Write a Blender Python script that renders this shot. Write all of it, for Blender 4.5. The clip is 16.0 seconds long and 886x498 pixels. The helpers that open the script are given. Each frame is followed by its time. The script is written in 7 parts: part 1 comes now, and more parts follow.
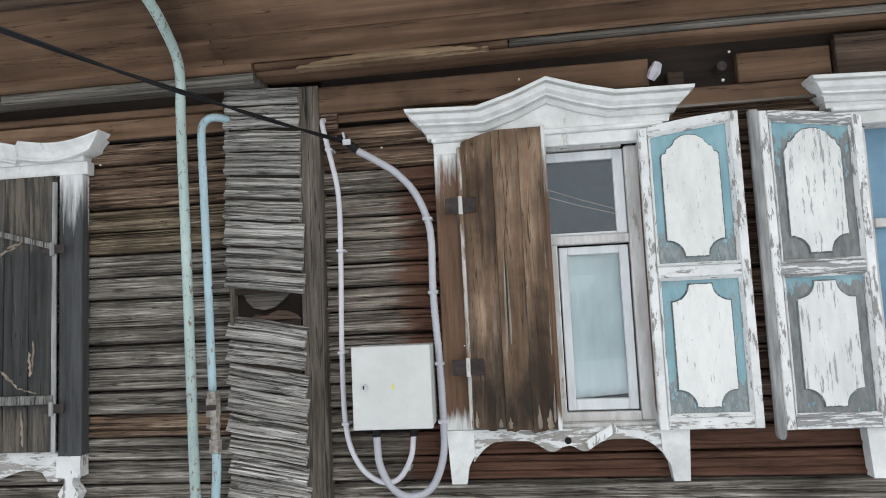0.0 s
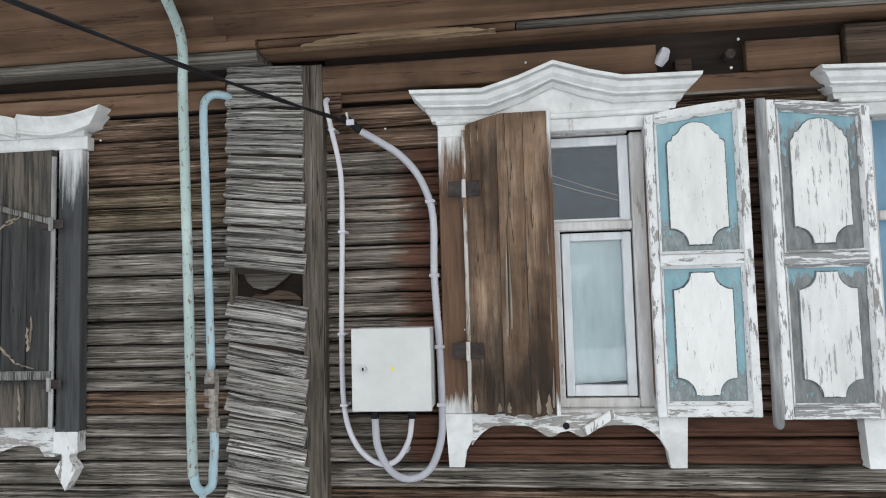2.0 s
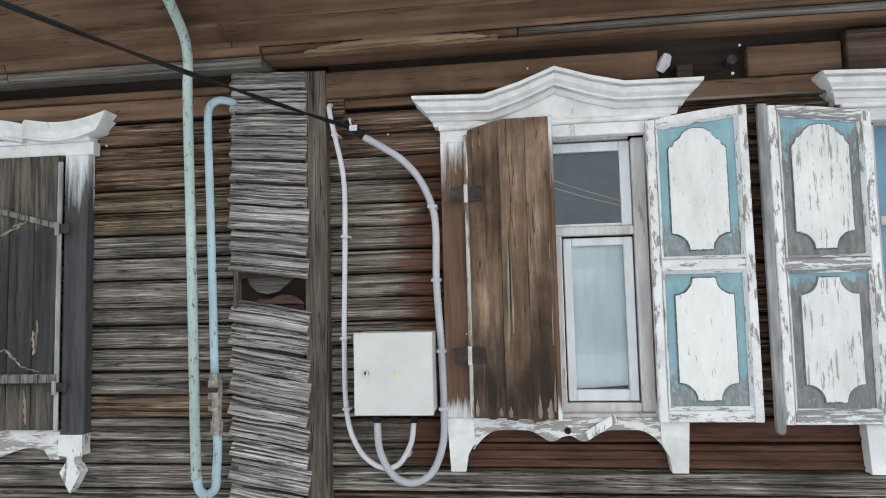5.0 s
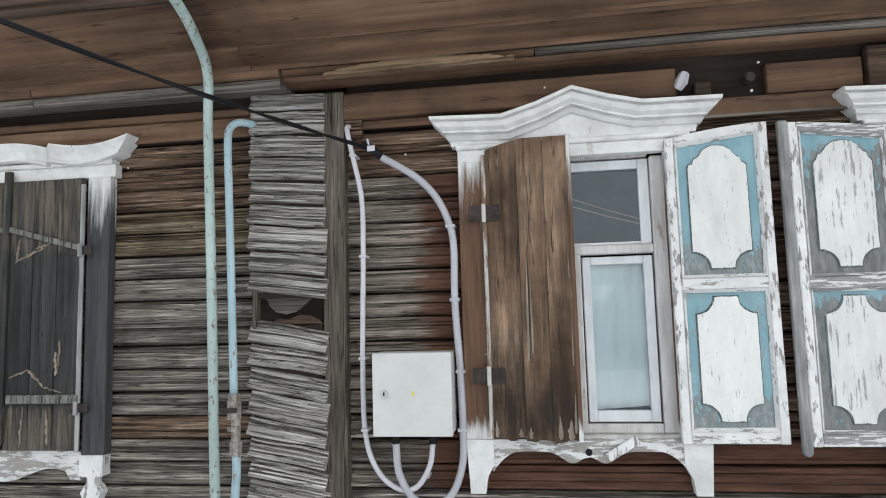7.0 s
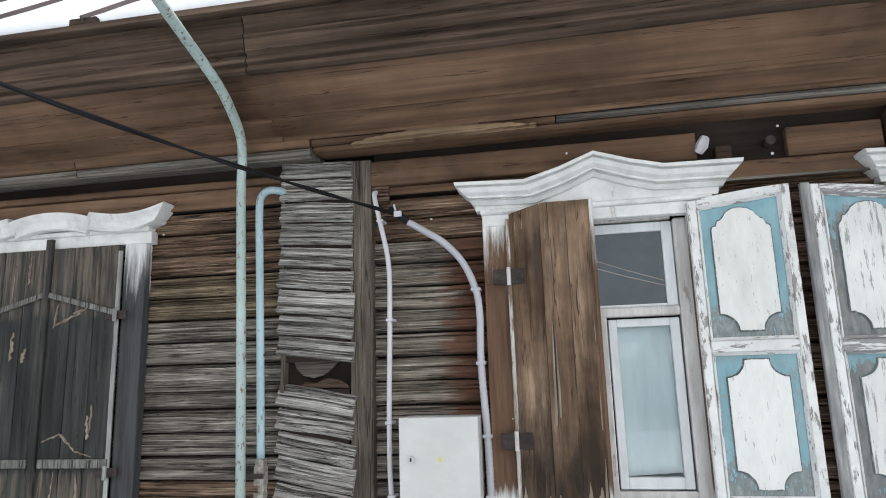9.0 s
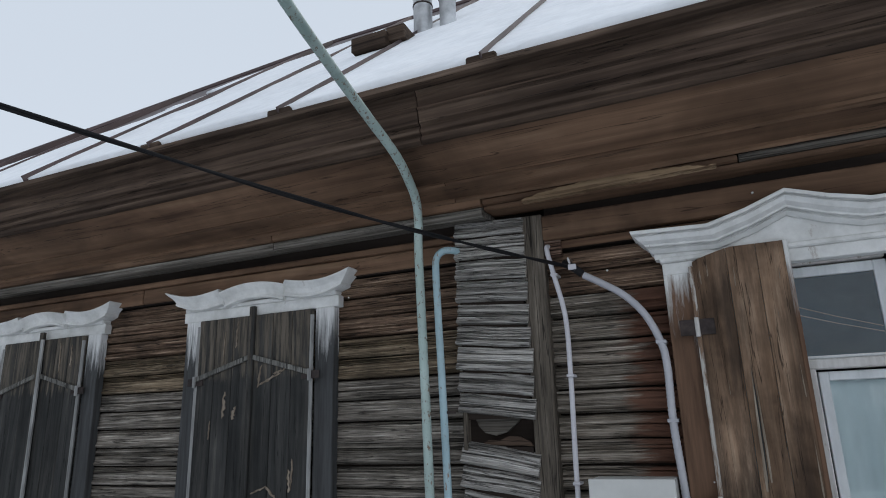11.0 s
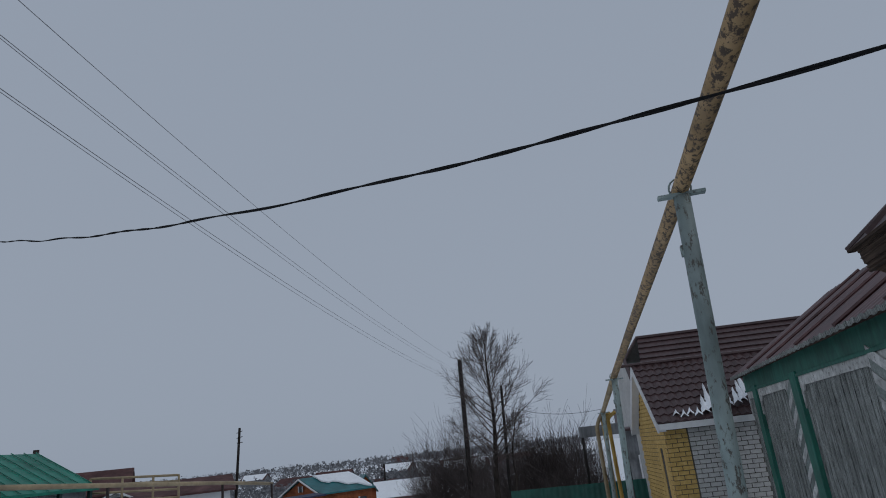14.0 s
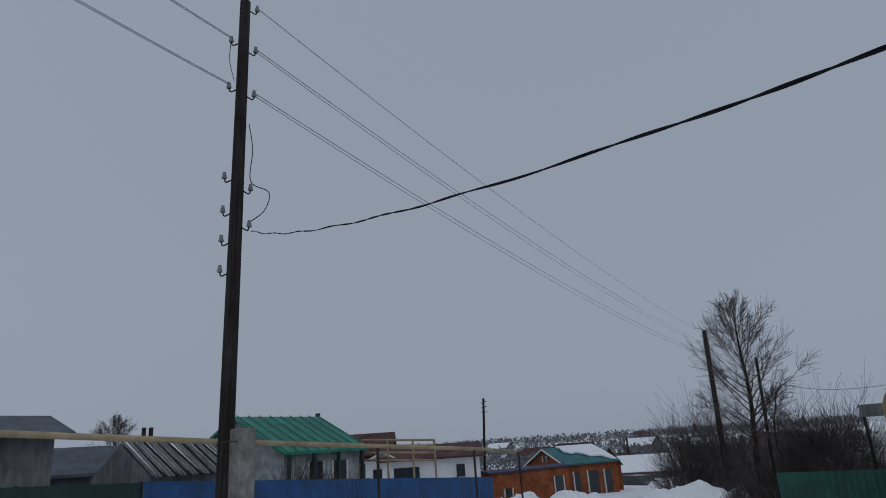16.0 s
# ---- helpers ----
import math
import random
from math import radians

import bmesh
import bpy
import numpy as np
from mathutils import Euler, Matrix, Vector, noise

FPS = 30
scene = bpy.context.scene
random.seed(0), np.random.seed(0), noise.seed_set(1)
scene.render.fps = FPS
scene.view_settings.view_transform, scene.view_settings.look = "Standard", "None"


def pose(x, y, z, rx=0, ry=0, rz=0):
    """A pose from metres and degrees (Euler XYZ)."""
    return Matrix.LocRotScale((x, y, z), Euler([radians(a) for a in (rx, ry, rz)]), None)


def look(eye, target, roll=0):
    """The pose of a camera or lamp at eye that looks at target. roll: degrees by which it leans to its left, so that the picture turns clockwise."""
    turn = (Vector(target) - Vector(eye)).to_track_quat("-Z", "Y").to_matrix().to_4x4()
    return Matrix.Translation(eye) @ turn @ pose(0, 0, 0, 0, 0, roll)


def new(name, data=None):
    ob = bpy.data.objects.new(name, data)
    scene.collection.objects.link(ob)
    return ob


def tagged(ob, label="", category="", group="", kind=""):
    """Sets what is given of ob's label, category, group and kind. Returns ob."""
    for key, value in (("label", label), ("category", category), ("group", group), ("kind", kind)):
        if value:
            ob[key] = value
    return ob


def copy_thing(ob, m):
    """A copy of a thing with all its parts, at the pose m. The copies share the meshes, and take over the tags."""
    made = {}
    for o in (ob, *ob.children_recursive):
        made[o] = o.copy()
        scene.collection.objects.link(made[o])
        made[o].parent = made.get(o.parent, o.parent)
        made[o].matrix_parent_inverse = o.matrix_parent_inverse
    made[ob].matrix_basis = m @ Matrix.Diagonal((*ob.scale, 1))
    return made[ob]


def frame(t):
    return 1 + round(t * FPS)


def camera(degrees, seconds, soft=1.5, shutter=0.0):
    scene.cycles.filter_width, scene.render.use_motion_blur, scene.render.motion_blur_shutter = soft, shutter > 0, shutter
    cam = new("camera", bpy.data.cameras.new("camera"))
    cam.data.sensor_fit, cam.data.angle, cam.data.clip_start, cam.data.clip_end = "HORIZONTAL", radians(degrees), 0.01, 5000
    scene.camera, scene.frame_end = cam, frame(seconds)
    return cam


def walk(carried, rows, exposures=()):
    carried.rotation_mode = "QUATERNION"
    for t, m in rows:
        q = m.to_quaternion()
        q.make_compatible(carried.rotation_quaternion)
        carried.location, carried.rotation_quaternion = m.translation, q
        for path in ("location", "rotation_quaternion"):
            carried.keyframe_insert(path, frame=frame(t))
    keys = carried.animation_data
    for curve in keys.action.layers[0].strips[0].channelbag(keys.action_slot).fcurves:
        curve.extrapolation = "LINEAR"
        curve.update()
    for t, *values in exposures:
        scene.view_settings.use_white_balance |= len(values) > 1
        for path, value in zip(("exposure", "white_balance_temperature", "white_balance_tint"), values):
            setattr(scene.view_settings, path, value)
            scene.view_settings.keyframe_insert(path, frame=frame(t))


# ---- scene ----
cam = camera(69.0, 16.0, soft=1.0)
PATH = [
    (0, (0.297, 0.28, 1.468), (0.064, 2.259, 1.645), -2.7),
    (0.5, (0.299, 0.282, 1.469), (0.065, 2.262, 1.62), -2.2),
    (1, (0.29, 0.282, 1.46), (0.054, 2.263, 1.601), -1.8),
    (1.5, (0.28, 0.289, 1.457), (0.048, 2.271, 1.602), -1.8),
    (2, (0.273, 0.291, 1.456), (0.048, 2.274, 1.591), -1.5),
    (2.5, (0.278, 0.291, 1.457), (0.053, 2.273, 1.599), -1.6),
    (3, (0.283, 0.284, 1.454), (0.069, 2.268, 1.592), -1.2),
    (3.5, (0.289, 0.281, 1.458), (0.063, 2.263, 1.596), -1.3),
    (6, (0.287, 0.273, 1.458), (0.034, 2.25, 1.63), -1.7),
    (6.5, (0.288, 0.266, 1.465), (0.017, 2.238, 1.653), -2.1),
    (7, (0.275, 0.28, 1.473), (-0.01, 2.249, 1.672), -1.6),
    (7.5, (0.285, 0.254, 1.462), (0.001, 2.22, 1.692), -1.6),
    (8, (0.286, 0.25, 1.465), (-0.031, 2.211, 1.697), -2.3),
    (8.2, (0.284, 0.252, 1.468), (-0.045, 2.211, 1.7), -2.3),
    (10.3, (0.227, 0.194, 1.531), (-0.213, 2.03, 2.193), 0.5),
    (10.5, (0.215, 0.189, 1.518), (-0.29, 2.016, 2.156), 0.2),
    (11, (0.178, 0.194, 1.532), (-0.598, 1.959, 2.064), -1.7),
    (11.5, (0.122, 0.089, 1.518), (-1.052, 1.643, 1.97), -4.3),
    (12, (0.117, -0.013, 1.516), (-1.416, 1.169, 2.018), -7.3),
    (12.5, (0.109, -0.127, 1.516), (-1.636, 0.7, 2.038), -7.6),
    (13, (0.101, -0.143, 1.516), (-1.779, 0.265, 2.063), -7.4),
    (13.5, (0.07, -0.073, 1.53), (-1.843, -0.07, 2.113), -7.2),
    (14, (0.092, -0.09, 1.51), (-1.771, -0.498, 2.114), -6.3),
    (14.5, (-0.001, -0.127, 1.545), (-1.75, -0.882, 2.154), -4.7),
    (15, (0.065, -0.265, 1.517), (-1.508, -1.341, 2.125), -4.6),
    (15.5, (0.101, -0.292, 1.524), (-1.398, -1.473, 2.123), -3.9),
    (16, (0.09, -0.262, 1.499), (-1.508, -1.312, 2.086), -3.9),
]
walk(cam, [(t, look(eye, target, roll)) for t, eye, target, roll in PATH],
     exposures=[(0.0, 1.73, 7020, 8), (8.2, 1.73, 7020, 8), (10.4, 1.66, 6880, 9), (10.8, 1.12, 6700, 9), (11.1, 0.67, 6420, 7), (11.6, 0.66, 6150, 5), (12.1, 0.46, 6150, 6), (12.6, 0.2, 6180, 7),
                (13.2, -0.05, 6150, 8), (14.0, -0.33, 6100, 9), (16.0, -0.42, 6090, 9)])

# ---- world and light ----
world = bpy.data.worlds.new("overcast_sky")
scene.world = world
world.use_nodes = True
wn, wl = world.node_tree.nodes, world.node_tree.links
sky = wn.new("ShaderNodeTexSky")
sky.sky_type = "NISHITA"
sky.sun_disc = False
sky.sun_elevation, sky.sun_rotation = radians(28), radians(140)
sky.dust_density, sky.air_density = 3.0, 1.2
grey = wn.new("ShaderNodeHueSaturation")
grey.inputs["Saturation"].default_value = 0.15
grey.inputs["Value"].default_value = 0.06
cloud = wn.new("ShaderNodeMixRGB")
cloud.inputs[0].default_value = 0.85
cloud.inputs[2].default_value = (0.41, 0.455, 0.53, 1)
wl.new(sky.outputs[0], grey.inputs["Color"])
wl.new(grey.outputs[0], cloud.inputs[1])
wl.new(cloud.outputs[0], wn["Background"].inputs[0])
wn["Background"].inputs[1].default_value = 1.0
sun = new("sun", bpy.data.lights.new("sun", "SUN"))
sun.data.energy, sun.data.angle, sun.data.color = 0.5, radians(25), (1.0, 0.97, 0.93)
sun.matrix_world = look((4, 9, 12), (0, 0, 0))


# ---- building helpers ----
def thing(name, at, label, category, group="", kind=""):
    ob = new(name)
    ob.location = at
    return tagged(ob, label, category, group, kind)


def part(name, bm, material, parent=None, label="", smooth=False):
    me = bpy.data.meshes.new(name)
    bmesh.ops.recalc_face_normals(bm, faces=bm.faces)
    bm.to_mesh(me)
    bm.free()
    if smooth:
        for p in me.polygons:
            p.use_smooth = True
    me.materials.append(material)
    ob = new(name, me)
    if parent:
        ob.parent = parent
        ob.matrix_parent_inverse = base_of(parent).inverted()
    return tagged(ob, label) if label else ob


def base_of(ob):
    """The world matrix of a thing or part, worked out from its own chain."""
    m = ob.matrix_basis.copy()
    if ob.parent:
        m = base_of(ob.parent) @ ob.matrix_parent_inverse @ m
    return m


def solo(name, bm, material, label, category, group="", kind="", smooth=False):
    return tagged(part(name, bm, material, None, label, smooth), label, category, group, kind)


def box(bm, x0, x1, y0, y1, z0, z1, bevel=0.0, m=None):
    r = bmesh.ops.create_cube(bm, size=1)
    vs = r["verts"]
    for v in vs:
        v.co = Vector(((x0 + x1) / 2 + v.co.x * (x1 - x0), (y0 + y1) / 2 + v.co.y * (y1 - y0), (z0 + z1) / 2 + v.co.z * (z1 - z0)))
    if bevel:
        es = list({e for v in vs for e in v.link_edges})
        out = bmesh.ops.bevel(bm, geom=es, offset=bevel, segments=1, affect="EDGES", profile=0.5)
        vs = list({v for f in out["faces"] for v in f.verts} | {v for v in vs if v.is_valid})
    if m is not None:
        for v in vs:
            v.co = m @ v.co
    return vs


def bm_box(*a, **k):
    bm = bmesh.new()
    box(bm, *a, **k)
    return bm


def prism(bm, poly, d0, d1, axis="y"):
    """A polygon in the two other axes, given thickness along axis."""
    def at(p, d):
        return {"y": (p[0], d, p[1]), "x": (d, p[0], p[1]), "z": (p[0], p[1], d)}[axis]
    a = [bm.verts.new(at(p, d0)) for p in poly]
    b = [bm.verts.new(at(p, d1)) for p in poly]
    bm.faces.new(a)
    bm.faces.new(b[::-1])
    n = len(poly)
    for i in range(n):
        bm.faces.new((a[i], b[i], b[(i + 1) % n], a[(i + 1) % n]))


def tube(bm, pts, r, n=10, cap=True):
    """A round tube along a line of points; r may be one radius or one a point."""
    pts = [Vector(p) for p in pts]
    rs = r if isinstance(r, (list, tuple)) else [r] * len(pts)
    t0 = (pts[1] - pts[0]).normalized()
    u = t0.orthogonal().normalized()
    rings = []
    for i, p in enumerate(pts):
        t = (pts[min(i + 1, len(pts) - 1)] - pts[max(i - 1, 0)]).normalized()
        u = (u - t * u.dot(t)).normalized()
        w = t.cross(u)
        rings.append([bm.verts.new(p + (u * math.cos(a) + w * math.sin(a)) * rs[i]) for a in (2 * math.pi * k / n for k in range(n))])
    for a, b in zip(rings, rings[1:]):
        for k in range(n):
            bm.faces.new((a[k], a[(k + 1) % n], b[(k + 1) % n], b[k]))
    if cap:
        bm.faces.new(rings[0][::-1])
        bm.faces.new(rings[-1])


def smooth_line(pts, n=8):
    """A Catmull-Rom line through points."""
    P = [Vector(p) for p in pts]
    P = [2 * P[0] - P[1]] + P + [2 * P[-1] - P[-2]]
    out = []
    for i in range(1, len(P) - 2):
        a, b, c, d = P[i - 1:i + 3]
        for k in range(n):
            t = k / n
            out.append(0.5 * (2 * b + (c - a) * t + (2 * a - 5 * b + 4 * c - d) * t * t + (3 * b - a - 3 * c + d) * t ** 3))
    return out + [P[-2]]


def loft(bm, rows, close=False):
    vs = [[bm.verts.new(p) for p in row] for row in rows]
    for a, b in zip(vs, vs[1:]):
        for k in range(len(a) - 1):
            bm.faces.new((a[k], a[k + 1], b[k + 1], b[k]))
    return vs


# ---- materials ----
def surf(name, stops, scale=(4, 4, 4), rough=0.8, warp=0.0, metal=0.0, bump=0.3, detail=8, big=0.35, big_scale=1.3, peel=None, zwear=None, spread=1.0, dist=0.004, fine=0.04, wear_axis=2, edge=0.03, cracks=None, rgh=0.6):
    """stops: colours from dark to light along the grain's noise. peel: (colour, amount, scale) of what shows where the coat is gone.
    zwear: rows of (z, amount added to the peel)."""
    m = bpy.data.materials.new(name)
    m.use_nodes = True
    n, l = m.node_tree.nodes, m.node_tree.links
    bsdf = n["Principled BSDF"]
    tc = n.new("ShaderNodeTexCoord")
    oi = n.new("ShaderNodeObjectInfo")
    add = n.new("ShaderNodeVectorMath")
    add.operation = "MULTIPLY_ADD"
    comb = n.new("ShaderNodeCombineXYZ")
    for k in range(3):
        l.new(oi.outputs["Random"], comb.inputs[k])
    l.new(comb.outputs[0], add.inputs[0])
    add.inputs[1].default_value = (7.3, 9.1, 5.7)
    l.new(tc.outputs["Object"], add.inputs[2])

    def noise_at(sc, det, rgh=0.6, moved=True):
        mp = n.new("ShaderNodeMapping")
        mp.inputs["Scale"].default_value = sc
        l.new(add.outputs[0] if moved else tc.outputs["Object"], mp.inputs[0])
        nz = n.new("ShaderNodeTexNoise")
        nz.inputs["Scale"].default_value = 1.0
        nz.inputs["Detail"].default_value = det
        nz.inputs["Roughness"].default_value = rgh
        nz.inputs["Distortion"].default_value = warp
        l.new(mp.outputs[0], nz.inputs["Vector"])
        return nz.outputs[0]

    grain = noise_at(scale, detail, rgh)
    ramp = n.new("ShaderNodeValToRGB")
    els = ramp.color_ramp.elements
    for i, c in enumerate(stops):
        p = 0.5 + (i / max(1, len(stops) - 1) - 0.5) * 0.5 * spread
        e = els[i] if i < 2 else els.new(p)
        e.position = p
        e.color = (*c, 1)
    l.new(grain, ramp.inputs[0])
    broad = noise_at((big_scale,) * 3, 4)
    mr = n.new("ShaderNodeMapRange")
    mr.inputs[1].default_value, mr.inputs[2].default_value = 0.3, 0.7
    mr.inputs[3].default_value, mr.inputs[4].default_value = 1 - big, 1 + big
    l.new(broad, mr.inputs[0])
    fr_ = n.new("ShaderNodeMapRange")
    fr_.inputs[1].default_value, fr_.inputs[2].default_value = 0.36, 0.64
    fr_.inputs[3].default_value, fr_.inputs[4].default_value = 1 - fine, 1 + fine
    l.new(noise_at(tuple(c * 3.1 for c in scale), 5, 0.75), fr_.inputs[0])
    both = n.new("ShaderNodeMath")
    both.operation = "MULTIPLY"
    l.new(mr.outputs[0], both.inputs[0])
    l.new(fr_.outputs[0], both.inputs[1])
    mul = n.new("ShaderNodeVectorMath")
    mul.operation = "SCALE"
    l.new(ramp.outputs[0], mul.inputs[0])
    l.new(both.outputs[0], mul.inputs["Scale"])
    col = mul.outputs[0]
    high = grain
    if cracks:
        # thin dark drying cracks that follow the grain
        csc, cw, cdark = cracks
        sub = n.new("ShaderNodeMath")
        sub.operation = "SUBTRACT"
        sub.inputs[1].default_value = 0.5
        l.new(noise_at(csc, 4, 0.55), sub.inputs[0])
        ab = n.new("ShaderNodeMath")
        ab.operation = "ABSOLUTE"
        l.new(sub.outputs[0], ab.inputs[0])
        cm = n.new("ShaderNodeMapRange")
        cm.inputs[1].default_value, cm.inputs[2].default_value = cw * 0.3, cw
        cm.inputs[3].default_value, cm.inputs[4].default_value = cdark, 1.0
        l.new(ab.outputs[0], cm.inputs[0])
        cs = n.new("ShaderNodeVectorMath")
        cs.operation = "SCALE"
        l.new(col, cs.inputs[0])
        l.new(cm.outputs[0], cs.inputs["Scale"])
        col = cs.outputs[0]
        hm = n.new("ShaderNodeMath")
        hm.operation = "MULTIPLY"
        l.new(grain, hm.inputs[0])
        l.new(cm.outputs[0], hm.inputs[1])
        high = hm.outputs[0]
    if peel:
        pc, amount, psc = peel
        pn = noise_at(psc, 10, 0.7)
        val = pn
        if zwear:
            sep = n.new("ShaderNodeSeparateXYZ")
            l.new(tc.outputs["Object"], sep.inputs[0])
            fc = n.new("ShaderNodeFloatCurve")
            cv = fc.mapping.curves[0]
            zs = [z for z, _ in zwear]
            z0, z1 = min(zs), max(zs)
            mz = n.new("ShaderNodeMapRange")
            mz.inputs[1].default_value, mz.inputs[2].default_value = z0, z1
            l.new(sep.outputs[wear_axis], mz.inputs[0])
            for i, (z, a) in enumerate(zwear):
                x = (z - z0) / (z1 - z0)
                if i == 0:
                    cv.points[0].location = (x, 0.5 + a)
                elif i == len(zwear) - 1:
                    cv.points[-1].location = (x, 0.5 + a)
                else:
                    cv.points.new(x, 0.5 + a)
            fc.mapping.update()
            l.new(mz.outputs[0], fc.inputs["Value"])
            ad = n.new("ShaderNodeMath")
            ad.operation = "ADD"
            l.new(pn, ad.inputs[0])
            l.new(fc.outputs[0], ad.inputs[1])
            sb = n.new("ShaderNodeMath")
            sb.operation = "SUBTRACT"
            sb.inputs[1].default_value = 0.5
            l.new(ad.outputs[0], sb.inputs[0])
            val = sb.outputs[0]
        pr = n.new("ShaderNodeMapRange")
        pr.inputs[1].default_value, pr.inputs[2].default_value = 1 - amount - edge, 1 - amount + edge
        l.new(val, pr.inputs[0])
        mx = n.new("ShaderNodeMixRGB")
        l.new(pr.outputs[0], mx.inputs[0])
        l.new(col, mx.inputs[1])
        under = n.new("ShaderNodeValToRGB")
        under.color_ramp.elements[0].position, under.color_ramp.elements[1].position = 0.3, 0.7
        under.color_ramp.elements[0].color = (*[c * 0.6 for c in pc], 1)
        under.color_ramp.elements[1].color = (*[min(1, c * 1.35) for c in pc], 1)
        l.new(noise_at(psc, 6), under.inputs[0])
        l.new(under.outputs[0], mx.inputs[2])
        col = mx.outputs[0]
    l.new(col, bsdf.inputs["Base Color"])
    bsdf.inputs["Roughness"].default_value = rough
    bsdf.inputs["Metallic"].default_value = metal
    bsdf.inputs["Specular IOR Level"].default_value = 0.15 if rough >= 0.7 else 0.5
    if bump:
        b = n.new("ShaderNodeBump")
        b.inputs["Strength"].default_value = bump
        b.inputs["Distance"].default_value = dist
        l.new(high, b.inputs["Height"])
        l.new(b.outputs[0], bsdf.inputs["Normal"])
    return m


M_PLANK = surf("weathered_plank", [(0.0296, 0.0262, 0.0228), (0.114, 0.1, 0.0844), (0.217, 0.194, 0.168), (0.456, 0.422, 0.376)], (2.2, 46, 92), rough=0.85, bump=1.0, big=0.5, big_scale=2.6, spread=0.76, fine=0.42, rgh=0.66, warp=0.35, cracks=((1.4, 26, 52), 0.022, 0.22))
M_PLANK_BROWN = surf("sheltered_brown_plank", [(0.0231, 0.0155, 0.0115), (0.0894, 0.0564, 0.0385), (0.167, 0.112, 0.0769), (0.378, 0.282, 0.211)], (2.2, 46, 92), rough=0.85, bump=1.0, big=0.5, big_scale=2.6, spread=0.76, fine=0.42, rgh=0.66, warp=0.35, cracks=((1.4, 26, 52), 0.022, 0.22))
M_PLANK_TAN = surf("tan_bleached_plank", [(0.0276, 0.0202, 0.0138), (0.11, 0.081, 0.0534), (0.202, 0.156, 0.106), (0.442, 0.368, 0.276)], (2.2, 46, 92), rough=0.85, bump=1.0, big=0.5, big_scale=2.6, spread=0.76, fine=0.42, rgh=0.66, warp=0.35, cracks=((1.4, 26, 52), 0.022, 0.22))
# log colour kept dark for the shade under the eaves and in gaps
M_SHADED_LOG = surf("shaded_log_core", [(0.0112, 0.008, 0.0064), (0.0256, 0.0192, 0.016), (0.0432, 0.032, 0.0256)], (1.0, 14, 14), rough=0.9, bump=0.4)
M_PLANK_RED = surf("brown_stained_plank", [(0.022, 0.0143, 0.011), (0.088, 0.0528, 0.0374), (0.171, 0.107, 0.077), (0.374, 0.297, 0.242)], (2.2, 46, 92), rough=0.85, bump=1.0, big=0.5, big_scale=2.6, spread=0.76, fine=0.42, rgh=0.66, warp=0.35, cracks=((1.4, 26, 52), 0.022, 0.22))
M_PLANK_MIX = surf("plank_stained_towards_window", [(0.0291, 0.0246, 0.0202), (0.112, 0.0941, 0.075), (0.213, 0.185, 0.155), (0.448, 0.403, 0.353)], (2.2, 46, 92), rough=0.85, bump=1.0, big=0.5, big_scale=2.6, spread=0.76, fine=0.42, rgh=0.66, warp=0.35, cracks=((1.4, 26, 52), 0.022, 0.22), peel=((0.09, 0.045, 0.03), 0.5, (5, 26, 40)), zwear=[(-0.56, -0.4), (-0.33, -0.28), (-0.22, 0.0), (-0.12, 0.22), (0.01, 0.35)], wear_axis=0, edge=0.12)
M_CLAD = surf("grey_clad_board", [(0.0755, 0.0705, 0.0655), (0.252, 0.237, 0.217), (0.403, 0.383, 0.357), (0.624, 0.604, 0.569)], (2.4, 55, 105), rough=0.9, bump=1.2, spread=0.72, fine=0.36, rgh=0.64, warp=0.3, cracks=((1.6, 32, 64), 0.022, 0.2))
M_BED = surf("weathered_bed_moulding", [(0.04, 0.034, 0.028), (0.1, 0.088, 0.075), (0.165, 0.15, 0.13), (0.29, 0.27, 0.24)], (1.0, 50, 70), rough=0.85, bump=0.5, spread=0.9, fine=0.2, rgh=0.6, cracks=((0.5, 30, 40), 0.015, 0.35))
M_CORNER = surf("corner_board", [(0.033, 0.0275, 0.022), (0.0858, 0.0726, 0.0583), (0.154, 0.132, 0.108)], (45, 45, 3), bump=0.6, fine=0.22, rgh=0.62, cracks=((28, 28, 0.9), 0.02, 0.3))
M_EAVE = surf("brown_eave_board", [(0.0509, 0.0285, 0.018), (0.104, 0.0612, 0.0384), (0.142, 0.0855, 0.0535), (0.204, 0.131, 0.085)], (0.8, 13, 17), rough=0.7, bump=0.25, big=0.5, big_scale=1.6, fine=0.08, rgh=0.52, warp=0.4, cracks=((0.4, 9, 12), 0.005, 0.45))
M_EAVEDARK = surf("dark_eave_board", [(0.0193, 0.0124, 0.00921), (0.0492, 0.0327, 0.0238), (0.0835, 0.0574, 0.0417), (0.15, 0.109, 0.0834)], (1.0, 20, 26), rough=0.8, bump=0.4, big=0.5, spread=1.0, fine=0.12, rgh=0.54, warp=0.35, cracks=((0.5, 14, 18), 0.008, 0.35))
M_WHITE = surf("white_paint_aged", [(0.5, 0.5, 0.48), (0.62, 0.62, 0.605), (0.69, 0.69, 0.675)], (6, 6, 6), rough=0.65, bump=0.2, big=0.09, big_scale=3.0, fine=0.07, peel=((0.3, 0.28, 0.26), 0.335, (16, 16, 9)), edge=0.025)
M_CASE_A = surf("white_casing_worn_brown", [(0.46, 0.46, 0.44), (0.61, 0.61, 0.595), (0.69, 0.69, 0.68)], (30, 30, 2), rough=0.75, bump=0.3, peel=((0.12, 0.07, 0.045), 0.5, (45, 45, 3)), zwear=[(0.7, -0.4), (0.95, -0.2), (1.1, 0.25), (1.6, 0.3), (1.95, 0.12), (2.12, -0.12), (2.2, -0.4)], big=0.07, edge=0.12)
